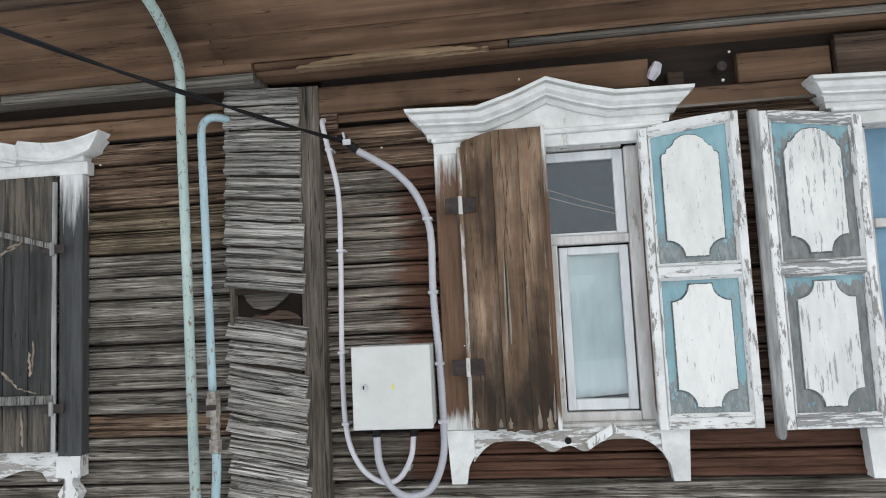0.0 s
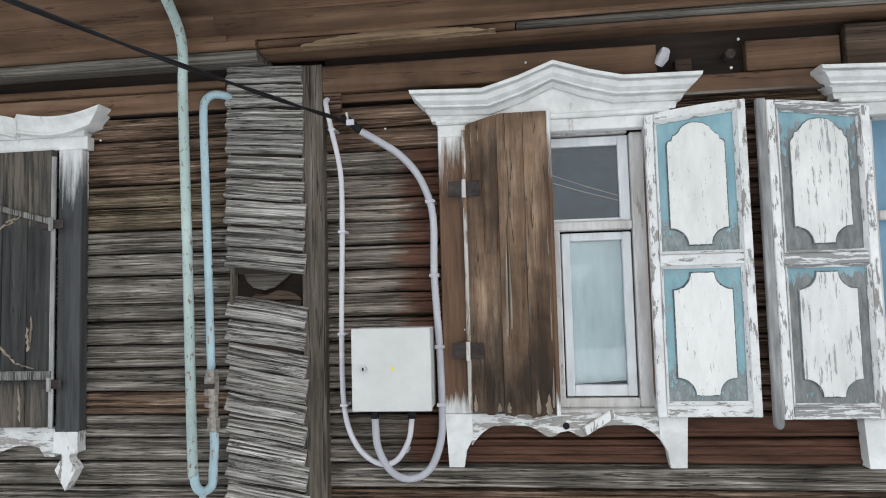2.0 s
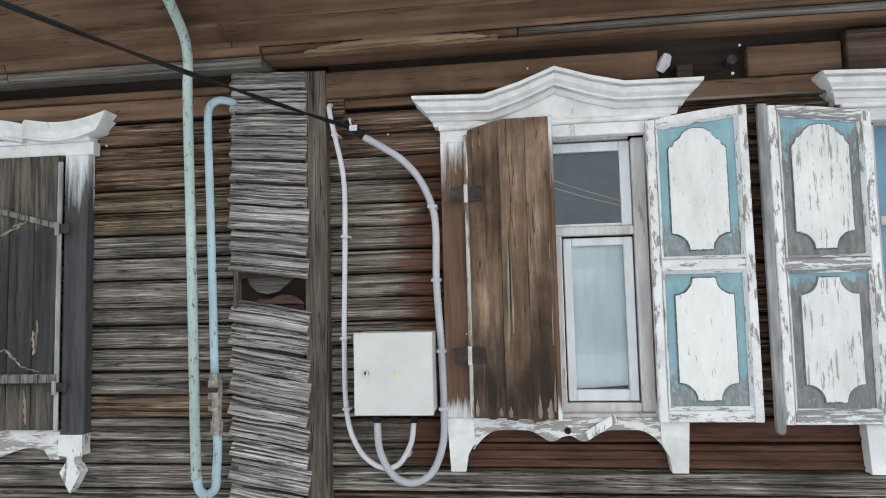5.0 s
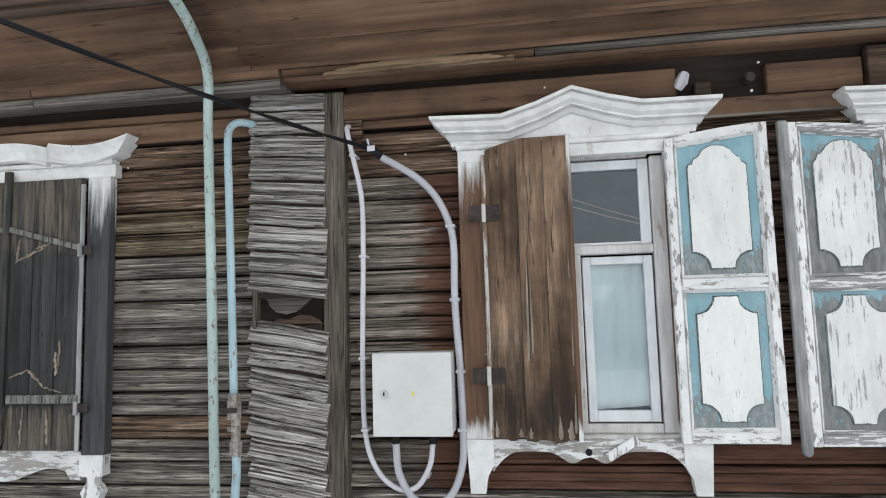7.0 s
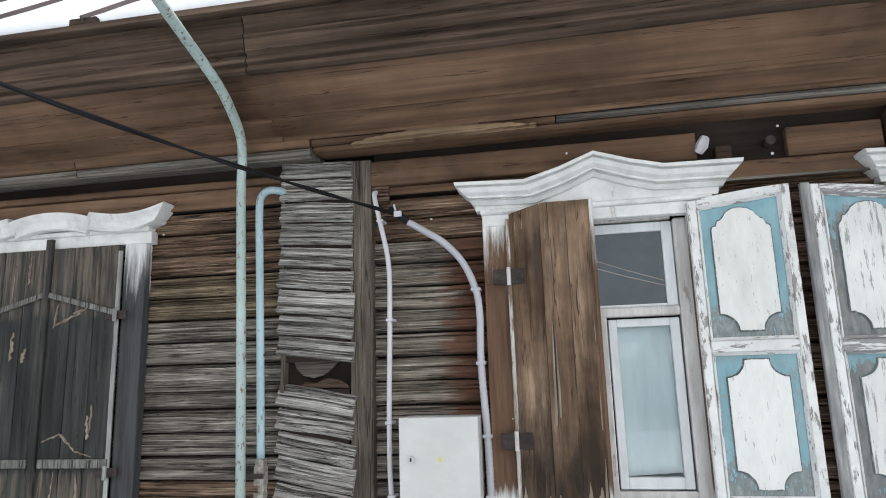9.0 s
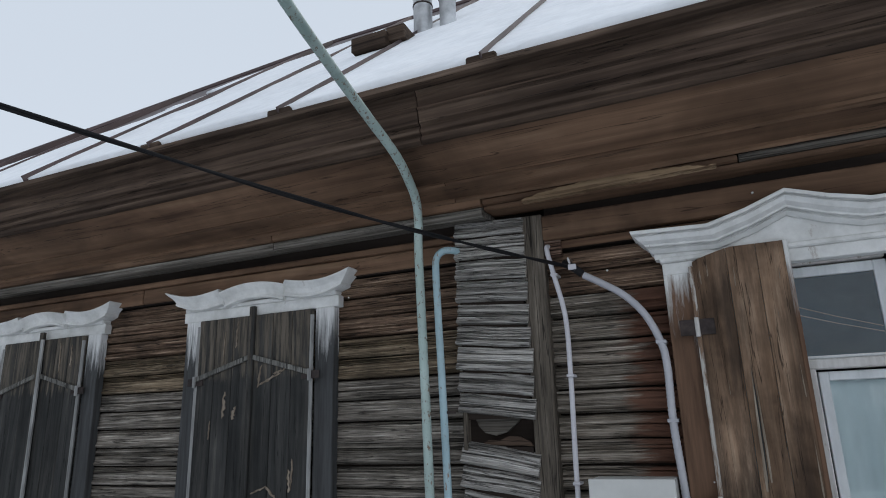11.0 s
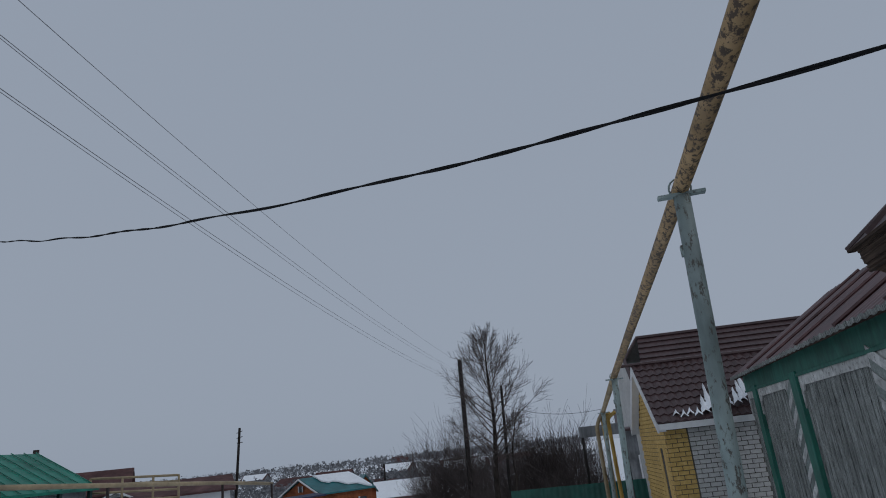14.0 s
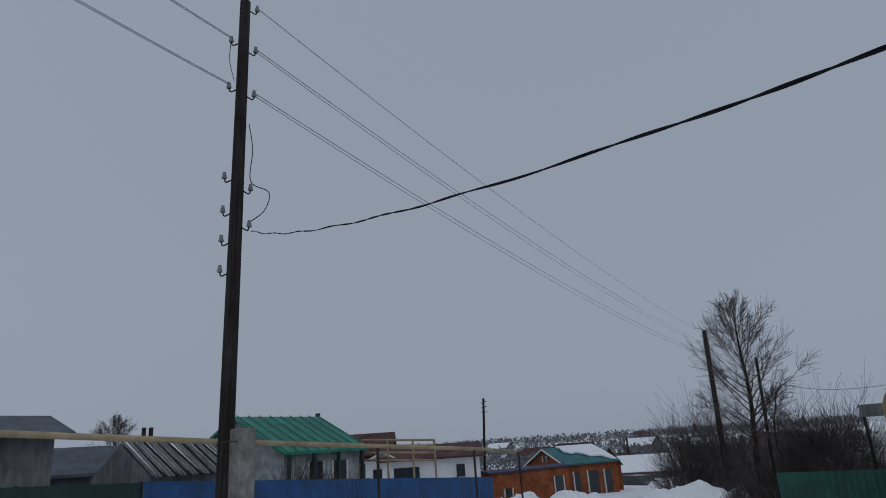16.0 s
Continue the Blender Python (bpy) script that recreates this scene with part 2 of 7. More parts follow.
M_CASE_B = surf("white_casing_worn_grey", [(0.46, 0.46, 0.45), (0.61, 0.61, 0.605), (0.7, 0.7, 0.695)], (30, 30, 2), rough=0.75, bump=0.3, peel=((0.055, 0.056, 0.057), 0.5, (45, 45, 3)), zwear=[(0.6, -0.4), (0.84, -0.2), (0.92, 0.3), (1.7, 0.35), (1.95, 0.1), (2.12, -0.12), (2.2, -0.4)], big=0.07, edge=0.12)
M_APRON = surf("flaking_white_apron", [(0.5, 0.5, 0.49), (0.62, 0.62, 0.61), (0.7, 0.7, 0.69)], (8, 8, 8), rough=0.8, bump=0.4, peel=((0.25, 0.235, 0.215), 0.5, (9, 26, 44)), big=0.07, edge=0.025)
M_CASEMENT = surf("pale_casement_paint", [(0.5, 0.52, 0.53), (0.62, 0.64, 0.65), (0.7, 0.72, 0.73)], (18, 18, 4), rough=0.7, bump=0.15, big=0.1)
M_WORNEDGE = surf("worn_white_edge", [(0.3, 0.28, 0.25), (0.42, 0.4, 0.37), (0.54, 0.52, 0.49)], (24, 24, 3), rough=0.8, bump=0.3, peel=((0.14, 0.09, 0.06), 0.47, (40, 40, 5)), big=0.15, edge=0.05)
M_SASH = surf("grey_white_sash", [(0.38, 0.36, 0.34), (0.55, 0.53, 0.51), (0.68, 0.67, 0.66)], (20, 20, 4), rough=0.8, bump=0.25, peel=((0.25, 0.22, 0.19), 0.38, (30, 30, 6)), big=0.07)
M_SHUT_A = surf("brown_bare_shutter", [(0.055, 0.034, 0.022), (0.122, 0.077, 0.049), (0.178, 0.118, 0.079), (0.28, 0.205, 0.145)], (17, 17, 1.3), rough=0.8, bump=0.4, big=0.6, big_scale=3.4, spread=0.85, fine=0.18, rgh=0.58, warp=0.25, cracks=((14, 14, 0.5), 0.006, 0.3), peel=((0.028, 0.02, 0.015), 0.5, (11, 11, 1.6)), zwear=[(0.93, 0.02), (0.98, 0.08), (1.06, 0.12), (1.2, 0.0), (1.5, -0.07), (1.8, -0.08), (2.22, -0.12)], edge=0.14)
M_SHUT_B = surf("blackened_shutter", [(0.0146, 0.0151, 0.0147), (0.0264, 0.0267, 0.0261), (0.041, 0.0404, 0.0384), (0.082, 0.0757, 0.0678)], (22, 22, 1.4), rough=0.75, bump=0.4, big=0.4, spread=0.9, fine=0.16, rgh=0.6, cracks=((18, 18, 0.5), 0.007, 0.4), peel=((0.1, 0.085, 0.068), 0.42, (34, 34, 2.4)), zwear=[(0.9, 0.08), (1.08, 0.06), (1.13, -0.14), (1.75, -0.14), (1.85, 0.06), (2.2, 0.08)], edge=0.08)
M_SLIVER = surf("pale_split_wood", [(0.08, 0.062, 0.047), (0.19, 0.155, 0.12), (0.34, 0.29, 0.235)], (40, 40, 6), bump=0.3, big=0.2)
M_FRAME = surf("flaking_white_frame", [(0.52, 0.52, 0.51), (0.63, 0.63, 0.62), (0.71, 0.71, 0.7)], (10, 10, 10), rough=0.7, bump=0.4, peel=((0.2, 0.19, 0.175), 0.44, (42, 42, 11)), big=0.07, edge=0.02)
M_FRAME_H = surf("flaking_white_rail", [(0.52, 0.52, 0.51), (0.63, 0.63, 0.62), (0.71, 0.71, 0.7)], (10, 10, 10), rough=0.7, bump=0.4, peel=((0.2, 0.19, 0.175), 0.43, (12, 42, 46)), big=0.07, edge=0.02)
M_FRAME2 = surf("greyed_flaking_frame", [(0.5, 0.5, 0.49), (0.64, 0.64, 0.63), (0.74, 0.74, 0.73)], (10, 10, 10), rough=0.75, bump=0.4, peel=((0.2, 0.19, 0.18), 0.445, (46, 46, 9)), big=0.1, edge=0.02)
M_FRAME2_H = surf("greyed_bare_rail", [(0.5, 0.5, 0.49), (0.64, 0.64, 0.63), (0.74, 0.74, 0.73)], (10, 10, 10), rough=0.75, bump=0.4, peel=((0.23, 0.225, 0.22), 0.525, (8, 46, 60)), big=0.1, edge=0.02)
M_BLUE = surf("flaking_blue_panel", [(0.16, 0.29, 0.33), (0.21, 0.355, 0.395), (0.27, 0.42, 0.455)], (14, 14, 5), rough=0.7, bump=0.3, peel=((0.21, 0.235, 0.235), 0.46, (64, 64, 26)), big=0.1, zwear=[(0.985, 0.16), (1.1, 0.09), (1.18, -0.03), (1.4, -0.02), (1.535, -0.03), (1.575, 0.16), (1.69, 0.09), (1.76, -0.05), (1.95, -0.12), (2.2, -0.12)], edge=0.02)
M_BLUEGREY = surf("worn_grey_blue_panel", [(0.14, 0.26, 0.3), (0.19, 0.32, 0.36), (0.25, 0.39, 0.43)], (14, 14, 5), rough=0.75, bump=0.3, peel=((0.185, 0.19, 0.185), 0.47, (40, 40, 12)), big=0.1, zwear=[(0.985, 0.12), (1.1, 0.15), (1.42, 0.17), (1.49, 0.02), (1.535, -0.15), (1.575, 0.18), (1.9, 0.15), (2.06, 0.04), (2.12, -0.12), (2.2, -0.2)], edge=0.03)
M_INSET = surf("white_inset_flaking", [(0.58, 0.58, 0.555), (0.66, 0.66, 0.635), (0.72, 0.72, 0.69)], (10, 10, 3), rough=0.7, bump=0.3, peel=((0.3, 0.29, 0.27), 0.37, (90, 90, 18)), big=0.06, edge=0.015)
M_INSET2 = surf("white_inset_worn", [(0.54, 0.54, 0.52), (0.63, 0.63, 0.61), (0.7, 0.7, 0.67)], (10, 10, 3), rough=0.75, bump=0.4, peel=((0.24, 0.24, 0.235), 0.425, (70, 70, 8)), big=0.07, edge=0.02)
M_BORDER = surf("flecked_shadow_border", [(0.07, 0.09, 0.095), (0.1, 0.13, 0.135), (0.15, 0.18, 0.185)], (20, 20, 10), rough=0.8, bump=0.3, peel=((0.2, 0.2, 0.19), 0.45, (60, 60, 25)))
M_STRIP = surf("grey_worn_strip", [(0.13, 0.13, 0.13), (0.26, 0.26, 0.255), (0.42, 0.42, 0.41)], (50, 50, 4), rough=0.8, bump=0.3)
M_IRON = surf("rusty_iron", [(0.026, 0.021, 0.02), (0.052, 0.042, 0.04), (0.09, 0.07, 0.062)], (30, 30, 30), rough=0.75, metal=0.3, bump=0.3)
M_GASPIPE = surf("pale_green_pipe_paint", [(0.23, 0.31, 0.29), (0.33, 0.42, 0.395), (0.4, 0.49, 0.465)], (8, 8, 3), rough=0.5, bump=0.2, big=0.12, peel=((0.12, 0.075, 0.05), 0.41, (55, 55, 30)))
M_GASBLUE = surf("pale_blue_pipe_paint", [(0.24, 0.36, 0.4), (0.33, 0.46, 0.505), (0.4, 0.53, 0.575)], (8, 8, 3), rough=0.5, bump=0.15, big=0.12, peel=((0.2, 0.14, 0.1), 0.4, (55, 55, 20)))
M_VALVE = surf("worn_brass_valve", [(0.12, 0.1, 0.08), (0.3, 0.27, 0.24), (0.5, 0.48, 0.45)], (40, 40, 40), rough=0.5, metal=0.5, bump=0.3)
M_BOX = surf("light_grey_enamel", [(0.5, 0.5, 0.48), (0.53, 0.53, 0.51), (0.55, 0.55, 0.53)], (3, 3, 3), rough=0.4, bump=0.02, big=0.03)
M_CONDUIT = surf("grey_plastic_conduit", [(0.34, 0.34, 0.37), (0.4, 0.4, 0.43), (0.45, 0.45, 0.48)], (5, 5, 5), rough=0.5, bump=0.05, big=0.05)
M_CONDUITW = surf("white_plastic_cable", [(0.46, 0.45, 0.48), (0.53, 0.52, 0.55), (0.58, 0.57, 0.6)], (5, 5, 5), rough=0.45, bump=0.05, big=0.05)
M_BLACK = surf("black_rubber_and_gap_shade", [(0.008, 0.008, 0.009), (0.015, 0.015, 0.016)], rough=0.75, bump=0)
M_STEEL = surf("bright_steel", [(0.4, 0.4, 0.4), (0.6, 0.6, 0.6)], (20, 20, 20), rough=0.35, metal=0.9, bump=0.05)
M_YELLOWMARK = surf("yellow_mark", [(0.75, 0.6, 0.02), (0.8, 0.65, 0.03)], rough=0.5, bump=0)
M_ROOF = surf("dark_brown_metal_roof", [(0.042, 0.026, 0.026), (0.07, 0.045, 0.045), (0.095, 0.064, 0.064)], (3, 3, 3), rough=0.55, metal=0.1, bump=0.05)
M_REDMETAL = surf("dull_red_brown_metal", [(0.06, 0.027, 0.027), (0.095, 0.045, 0.045), (0.13, 0.068, 0.066)], (4, 4, 4), rough=0.5, metal=0.1, bump=0.1, big=0.4)
M_SNOW = surf("snow", [(0.76, 0.78, 0.81), (0.83, 0.85, 0.88), (0.87, 0.88, 0.9)], (5, 5, 5), rough=0.9, bump=0.25, big=0.05, dist=0.02)
M_FLUE = surf("galvanised_flue", [(0.4, 0.41, 0.42), (0.55, 0.56, 0.57), (0.66, 0.67, 0.68)], (12, 12, 12), rough=0.4, metal=0.7, bump=0.1)
M_YELLOWPIPE = surf("yellow_gas_main_rusting", [(0.26, 0.165, 0.07), (0.4, 0.26, 0.118), (0.47, 0.32, 0.165)], (6, 6, 6), rough=0.65, bump=0.3, peel=((0.06, 0.04, 0.024), 0.475, (16, 26, 26)))
M_YELLOW2 = surf("yellow_gas_pipe", [(0.27, 0.205, 0.12), (0.33, 0.255, 0.15), (0.39, 0.31, 0.19)], (6, 6, 6), rough=0.6, bump=0.1)
M_YELLOWRISER = surf("clean_yellow_riser", [(0.4, 0.25, 0.05), (0.48, 0.31, 0.07), (0.55, 0.37, 0.1)], (6, 6, 3), rough=0.5, bump=0.1)
M_POST = surf("pale_green_steel_post", [(0.17, 0.22, 0.21), (0.25, 0.31, 0.3), (0.32, 0.38, 0.365)], (8, 8, 2), rough=0.6, bump=0.15, peel=((0.07, 0.065, 0.055), 0.425, (22, 22, 10)))
M_TIMBERPOLE = surf("tarred_timber_pole", [(0.012, 0.01, 0.009), (0.03, 0.026, 0.024), (0.055, 0.048, 0.043)], (25, 25, 0.8), rough=0.9, bump=0.6)
M_CONCRETE = surf("old_concrete", [(0.13, 0.12, 0.11), (0.22, 0.21, 0.19), (0.3, 0.29, 0.27)], (12, 12, 6), rough=0.9, bump=0.4, peel=((0.7, 0.7, 0.68), 0.3, (8, 8, 8)))
M_PORCELAIN = surf("white_porcelain", [(0.16, 0.16, 0.17), (0.25, 0.25, 0.26)], rough=0.3, bump=0)
M_WIRE = surf("grey_aluminium_wire", [(0.16, 0.16, 0.17), (0.22, 0.22, 0.23)], rough=0.6, metal=0.3, bump=0)
M_GREEN = surf("green_gate_paint", [(0.008, 0.07, 0.05), (0.016, 0.12, 0.085), (0.03, 0.17, 0.12)], (12, 12, 3), rough=0.6, bump=0.25, peel=((0.04, 0.06, 0.05), 0.33, (18, 18, 8)))
M_TEAL = surf("teal_gate_paint", [(0.02, 0.16, 0.14), (0.035, 0.24, 0.2), (0.06, 0.3, 0.26)], (25, 25, 2), rough=0.6, bump=0.3)
M_BAR = surf("weathered_bar", [(0.055, 0.053, 0.048), (0.135, 0.132, 0.122), (0.22, 0.216, 0.2)], (50, 50, 6), rough=0.85, bump=0.5, fine=0.3, cracks=((30, 30, 1.2), 0.025, 0.25))
M_GREYBOARD = surf("grey_gate_board", [(0.08, 0.088, 0.082), (0.19, 0.2, 0.188), (0.28, 0.292, 0.275), (0.38, 0.39, 0.37)], (50, 50, 4), rough=0.85, bump=0.5, fine=0.3, cracks=((30, 30, 1.2), 0.025, 0.25))
M_GATEWHITE = surf("dirty_white_gate_trim", [(0.3, 0.3, 0.29), (0.48, 0.48, 0.46), (0.6, 0.6, 0.58)], (10, 10, 10), rough=0.8, bump=0.3, peel=((0.2, 0.2, 0.19), 0.42, (14, 14, 14)))
M_GATEGREY = surf("grey_green_gate_board", [(0.13, 0.15, 0.14), (0.2, 0.225, 0.21), (0.28, 0.305, 0.29)], (14, 14, 14), rough=0.85, bump=0.3, fine=0.2)
M_CURTAIN = surf("pale_blue_white_curtain", [(0.6, 0.685, 0.71), (0.68, 0.755, 0.775), (0.73, 0.8, 0.815)], (12, 3, 2), rough=0.9, bump=0.1, big=0.1, big_scale=2.5)
# blue in the room colour stands in for sky reflected by the pane
M_ROOM = surf("room_with_sky_reflection", [(0.13, 0.23, 0.31), (0.18, 0.3, 0.39)], rough=0.9, bump=0)


def glass_material(ior, tint):
    m = bpy.data.materials.new("window_glass")
    m.use_nodes = True
    n, l = m.node_tree.nodes, m.node_tree.links
    n.remove(n["Principled BSDF"])
    tr, gl, fr, mx = (n.new("ShaderNode" + k) for k in ("BsdfTransparent", "BsdfGlossy", "Fresnel", "MixShader"))
    gl.inputs["Roughness"].default_value = 0.01
    tr.inputs[0].default_value = (*tint, 1)
    fr.inputs[0].default_value = ior
    l.new(fr.outputs[0], mx.inputs[0])
    l.new(tr.outputs[0], mx.inputs[1])
    l.new(gl.outputs[0], mx.inputs[2])
    l.new(mx.outputs[0], n["Material Output"].inputs[0])
    return m


M_GLASS, M_GLASS_LOW = glass_material(1.62, (0.82, 0.9, 0.94)), glass_material(1.5, (0.95, 0.97, 0.97))

# ---- ground: one snow sheet that falls away to the valley and rises to far hills ----
def ground_z(x, y):
    r = math.hypot(x, y)
    z = -0.062 * max(0.0, min(r, 42) - 7)
    z -= 0.02 * max(0.0, min(r, 120) - 42)
    # the far side of the valley rises again
    z += 0.0125 * max(0.0, min(r, 420) - 150) - 0.004 * max(0.0, r - 420)
    if y > 2.6:
        z = max(z, -0.02 * max(0.0, r - 7))
    return z


def build_ground():
    bm = bmesh.new()
    rs = [0.0, 1.5, 3, 5, 7, 9, 11, 13, 16, 19, 23, 27, 32, 37, 42, 50, 60, 75, 95, 120, 160, 220, 300, 420, 800, 2500]
    n = 72
    rows = []
    for r in rs:
        row = []
        for k in range(n):
            a = 2 * math.pi * k / n
            x, y = r * math.cos(a), r * math.sin(a)
            z = ground_z(x, y) + (0.12 * noise.noise((x * 0.35, y * 0.35, 0)) if r > 8 else 0) + (1.2 * noise.noise((x * 0.02, y * 0.02, 3)) if r > 60 else 0)
            row.append(bm.verts.new((x, y, z)))
        rows.append(row)
    for a, b in zip(rows, rows[1:]):
        for k in range(n):
            k2 = (k + 1) % n
            if a is rows[0]:
                bm.faces.new((a[k], b[k], b[k2]))
            else:
                bm.faces.new((a[k], b[k], b[k2], a[k2]))
    bmesh.ops.remove_doubles(bm, verts=rows[0], dist=0.001)
    solo("ground", bm, M_SNOW, "snow-covered village ground sloping into a valley", "ground", kind="structure", smooth=True)


build_ground()

# ---- the timber house: wall core, planks, pilasters, eaves, roof ----
WY = 3.05
XL, XR = -6.1, 4.2
WIN = [(0.06, 0.83, 0.95, 2.15), (1.69, 2.46, 0.95, 2.15)]


def build_wall():
    wall = thing("wall_front", (-1, WY, 0), "weathered brown horizontal plank wall of an old timber house", "wall", kind="structure")
    bm = bmesh.new()
    xs = [XL + 0.1] + [v for w in WIN for v in w[:2]] + [XR]
    for i in range(0, len(xs), 2):
        box(bm, xs[i], xs[i + 1], WY + 0.05, WY + 0.25, -0.2, 2.9)
    for x0, x1, z0, z1 in WIN:
        box(bm, x0, x1, WY + 0.05, WY + 0.25, -0.2, z0)
        box(bm, x0, x1, WY + 0.05, WY + 0.25, z1, 2.9)
    part("log_core", bm, M_SHADED_LOG, wall)
    bm = bmesh.new()
    box(bm, XL + 0.1, XL + 0.3, WY + 0.25, 8.6, -0.2, 2.9)
    box(bm, XR - 0.2, XR, WY + 0.25, 8.6, -0.2, 2.9)
    box(bm, XL + 0.1, XR, 8.6, 8.8, -0.2, 2.9)
    part("side_and_back_wall", bm, M_EAVEDARK, wall)
    return wall


WALL = build_wall()


def plank(x0, x1, z0, z1, seed, y=WY, depth=0.03, reeds=(1, 2, 2, 3), deep=0.009, step=0.09, rag=0.004):
    """One moulded board: drip edge below, two shallow reeds, its length slightly bowed."""
    rnd = random.Random(seed)
    h = z1 - z0
    prof = [(0.02, 0.0), (0.002, 0.004), (-0.007, 0.01), (-0.006, 0.019), (0.002, 0.026)]
    cuts = sorted(rnd.uniform(0.28, 0.93) for _ in range(rnd.choice(reeds)))
    for c in cuts:
        g = rnd.uniform(0.3, 1.0) * deep
        prof += [(0.001 + 0.008 * c, h * c - 0.005), (0.003 + g + 0.008 * c, h * c), (-0.001 + 0.008 * c, h * c + 0.004)]
    prof += [(0.01, h * 0.965), (0.018, h)]
    prof = [prof[0]] + [p for p, q in zip(prof[1:], prof) if p[1] > q[1] + 0.0005]
    n = max(3, int((x1 - x0) / step))
    bm = bmesh.new()
    a, b, ph = rnd.uniform(-0.004, 0.004), rnd.uniform(-0.003, 0.003), rnd.uniform(0, 9)
    rows = []
    for i in range(n + 1):
        u = i / n
        x = x0 + (x1 - x0) * u
        row = []
        for k, (d, z) in enumerate(prof):
            wob = rag * noise.noise((x * 4 + ph, k * 2.1, ph))
            zz = z0 + z + a * u + b * math.sin(u * 7 + ph) + (0.0025 * noise.noise((x * 4, ph, k)) if k < 3 else rag * 0.6 * noise.noise((x * 5, ph + 4, k // 3 * 3.7)))
            row.append((x, y + d + wob, zz))
        row.append((x, y + depth + 0.02, z0 + h))
        row.append((x, y + depth + 0.02, z0))
        rows.append(row)
    vs = loft(bm, rows)
    for row in (vs[0], vs[-1]):
        bm.faces.new(row)
    for p, q in zip(vs, vs[1:]):
        bm.faces.new((p[-1], p[0], q[0], q[-1]))
    return bm


PITCH = 0.1045


def build_planks():
    rnd = random.Random(5)
    for i in range(22):
        z0 = 0.005 + i * PITCH
        z1 = z0 + PITCH - 0.007
        cuts = [(-5.47, -1.0), (-0.552, XR)]
        for c0, c1 in cuts:
            segs = [(c0, c1)]
            if c0 > -1 and z1 > 0.95 and z0 < 2.17:
                segs = [(c0, 0.0), (0.86, 1.63), (2.5, c1)]
            for s0, s1 in segs:
                red = s0 > -0.6 and (0.7 < z0 < 0.95 or (s0 > 0.5 and z0 > 0.62) or (z0 > 0.95 and rnd.random() < 0.35))
                part("plank", plank(s0, s1, z0, z1, i * 7 + int(s0 * 3)), (M_PLANK_MIX if -0.6 < s0 < -0.5 and (1.0 < z0 < 2.02 and s1 < 0.1 or 0.7 < z0 < 0.95) else M_PLANK_RED if red
                     else M_PLANK_TAN if s0 < -1 and 1.75 < z0 < 1.9 else M_PLANK_BROWN if z0 > 1.9 or rnd.random() < 0.12 else M_PLANK), WALL, smooth=False)
    # log under the eaves, shadow put into its colour, smooth wide boards on it
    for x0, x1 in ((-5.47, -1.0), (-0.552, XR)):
        part("bare_log", bm_box(x0, x1, WY - 0.008, WY + 0.05, 2.31, 2.6, 0.004), M_SHADED_LOG, WALL, "log under the eaves with their shadow in its colour")
    for x0, x1, z0, z1, y, m in [(-5.47, -3.1, 2.312, 2.402, WY - 0.03, M_EAVE), (-3.095, -1.0, 2.312, 2.402, WY - 0.028, M_EAVE), (-5.47, -1.0, 2.404, 2.436, WY - 0.05, M_EAVE),
                                 (-0.552, 0.3, 2.308, 2.345, WY - 0.014, M_EAVE), (-0.552, 0.881, 2.348, 2.466, WY - 0.05, M_EAVE),
                                 (1.236, 1.6, 2.33, 2.455, WY - 0.05, M_EAVE), (1.612, XR, 2.3, 2.49, WY - 0.07, M_EAVEDARK), (0.955, XR, 2.246, 2.326, WY - 0.046, M_EAVE)]:
        part("frieze_board", bm_box(x0, x1, y, WY - 0.008, z0, z1, 0.004), m, WALL, "smooth brown frieze board")
    part("frieze_lip", bm_box(0.955, 1.7, WY - 0.054, WY - 0.046, 2.242, 2.254, 0.002), M_BED, WALL, "pale worn lower edge")
    part("short_block", bm_box(0.955, 1.02, WY - 0.05, WY - 0.008, 2.33, 2.398, 0.004), M_EAVEDARK, WALL)


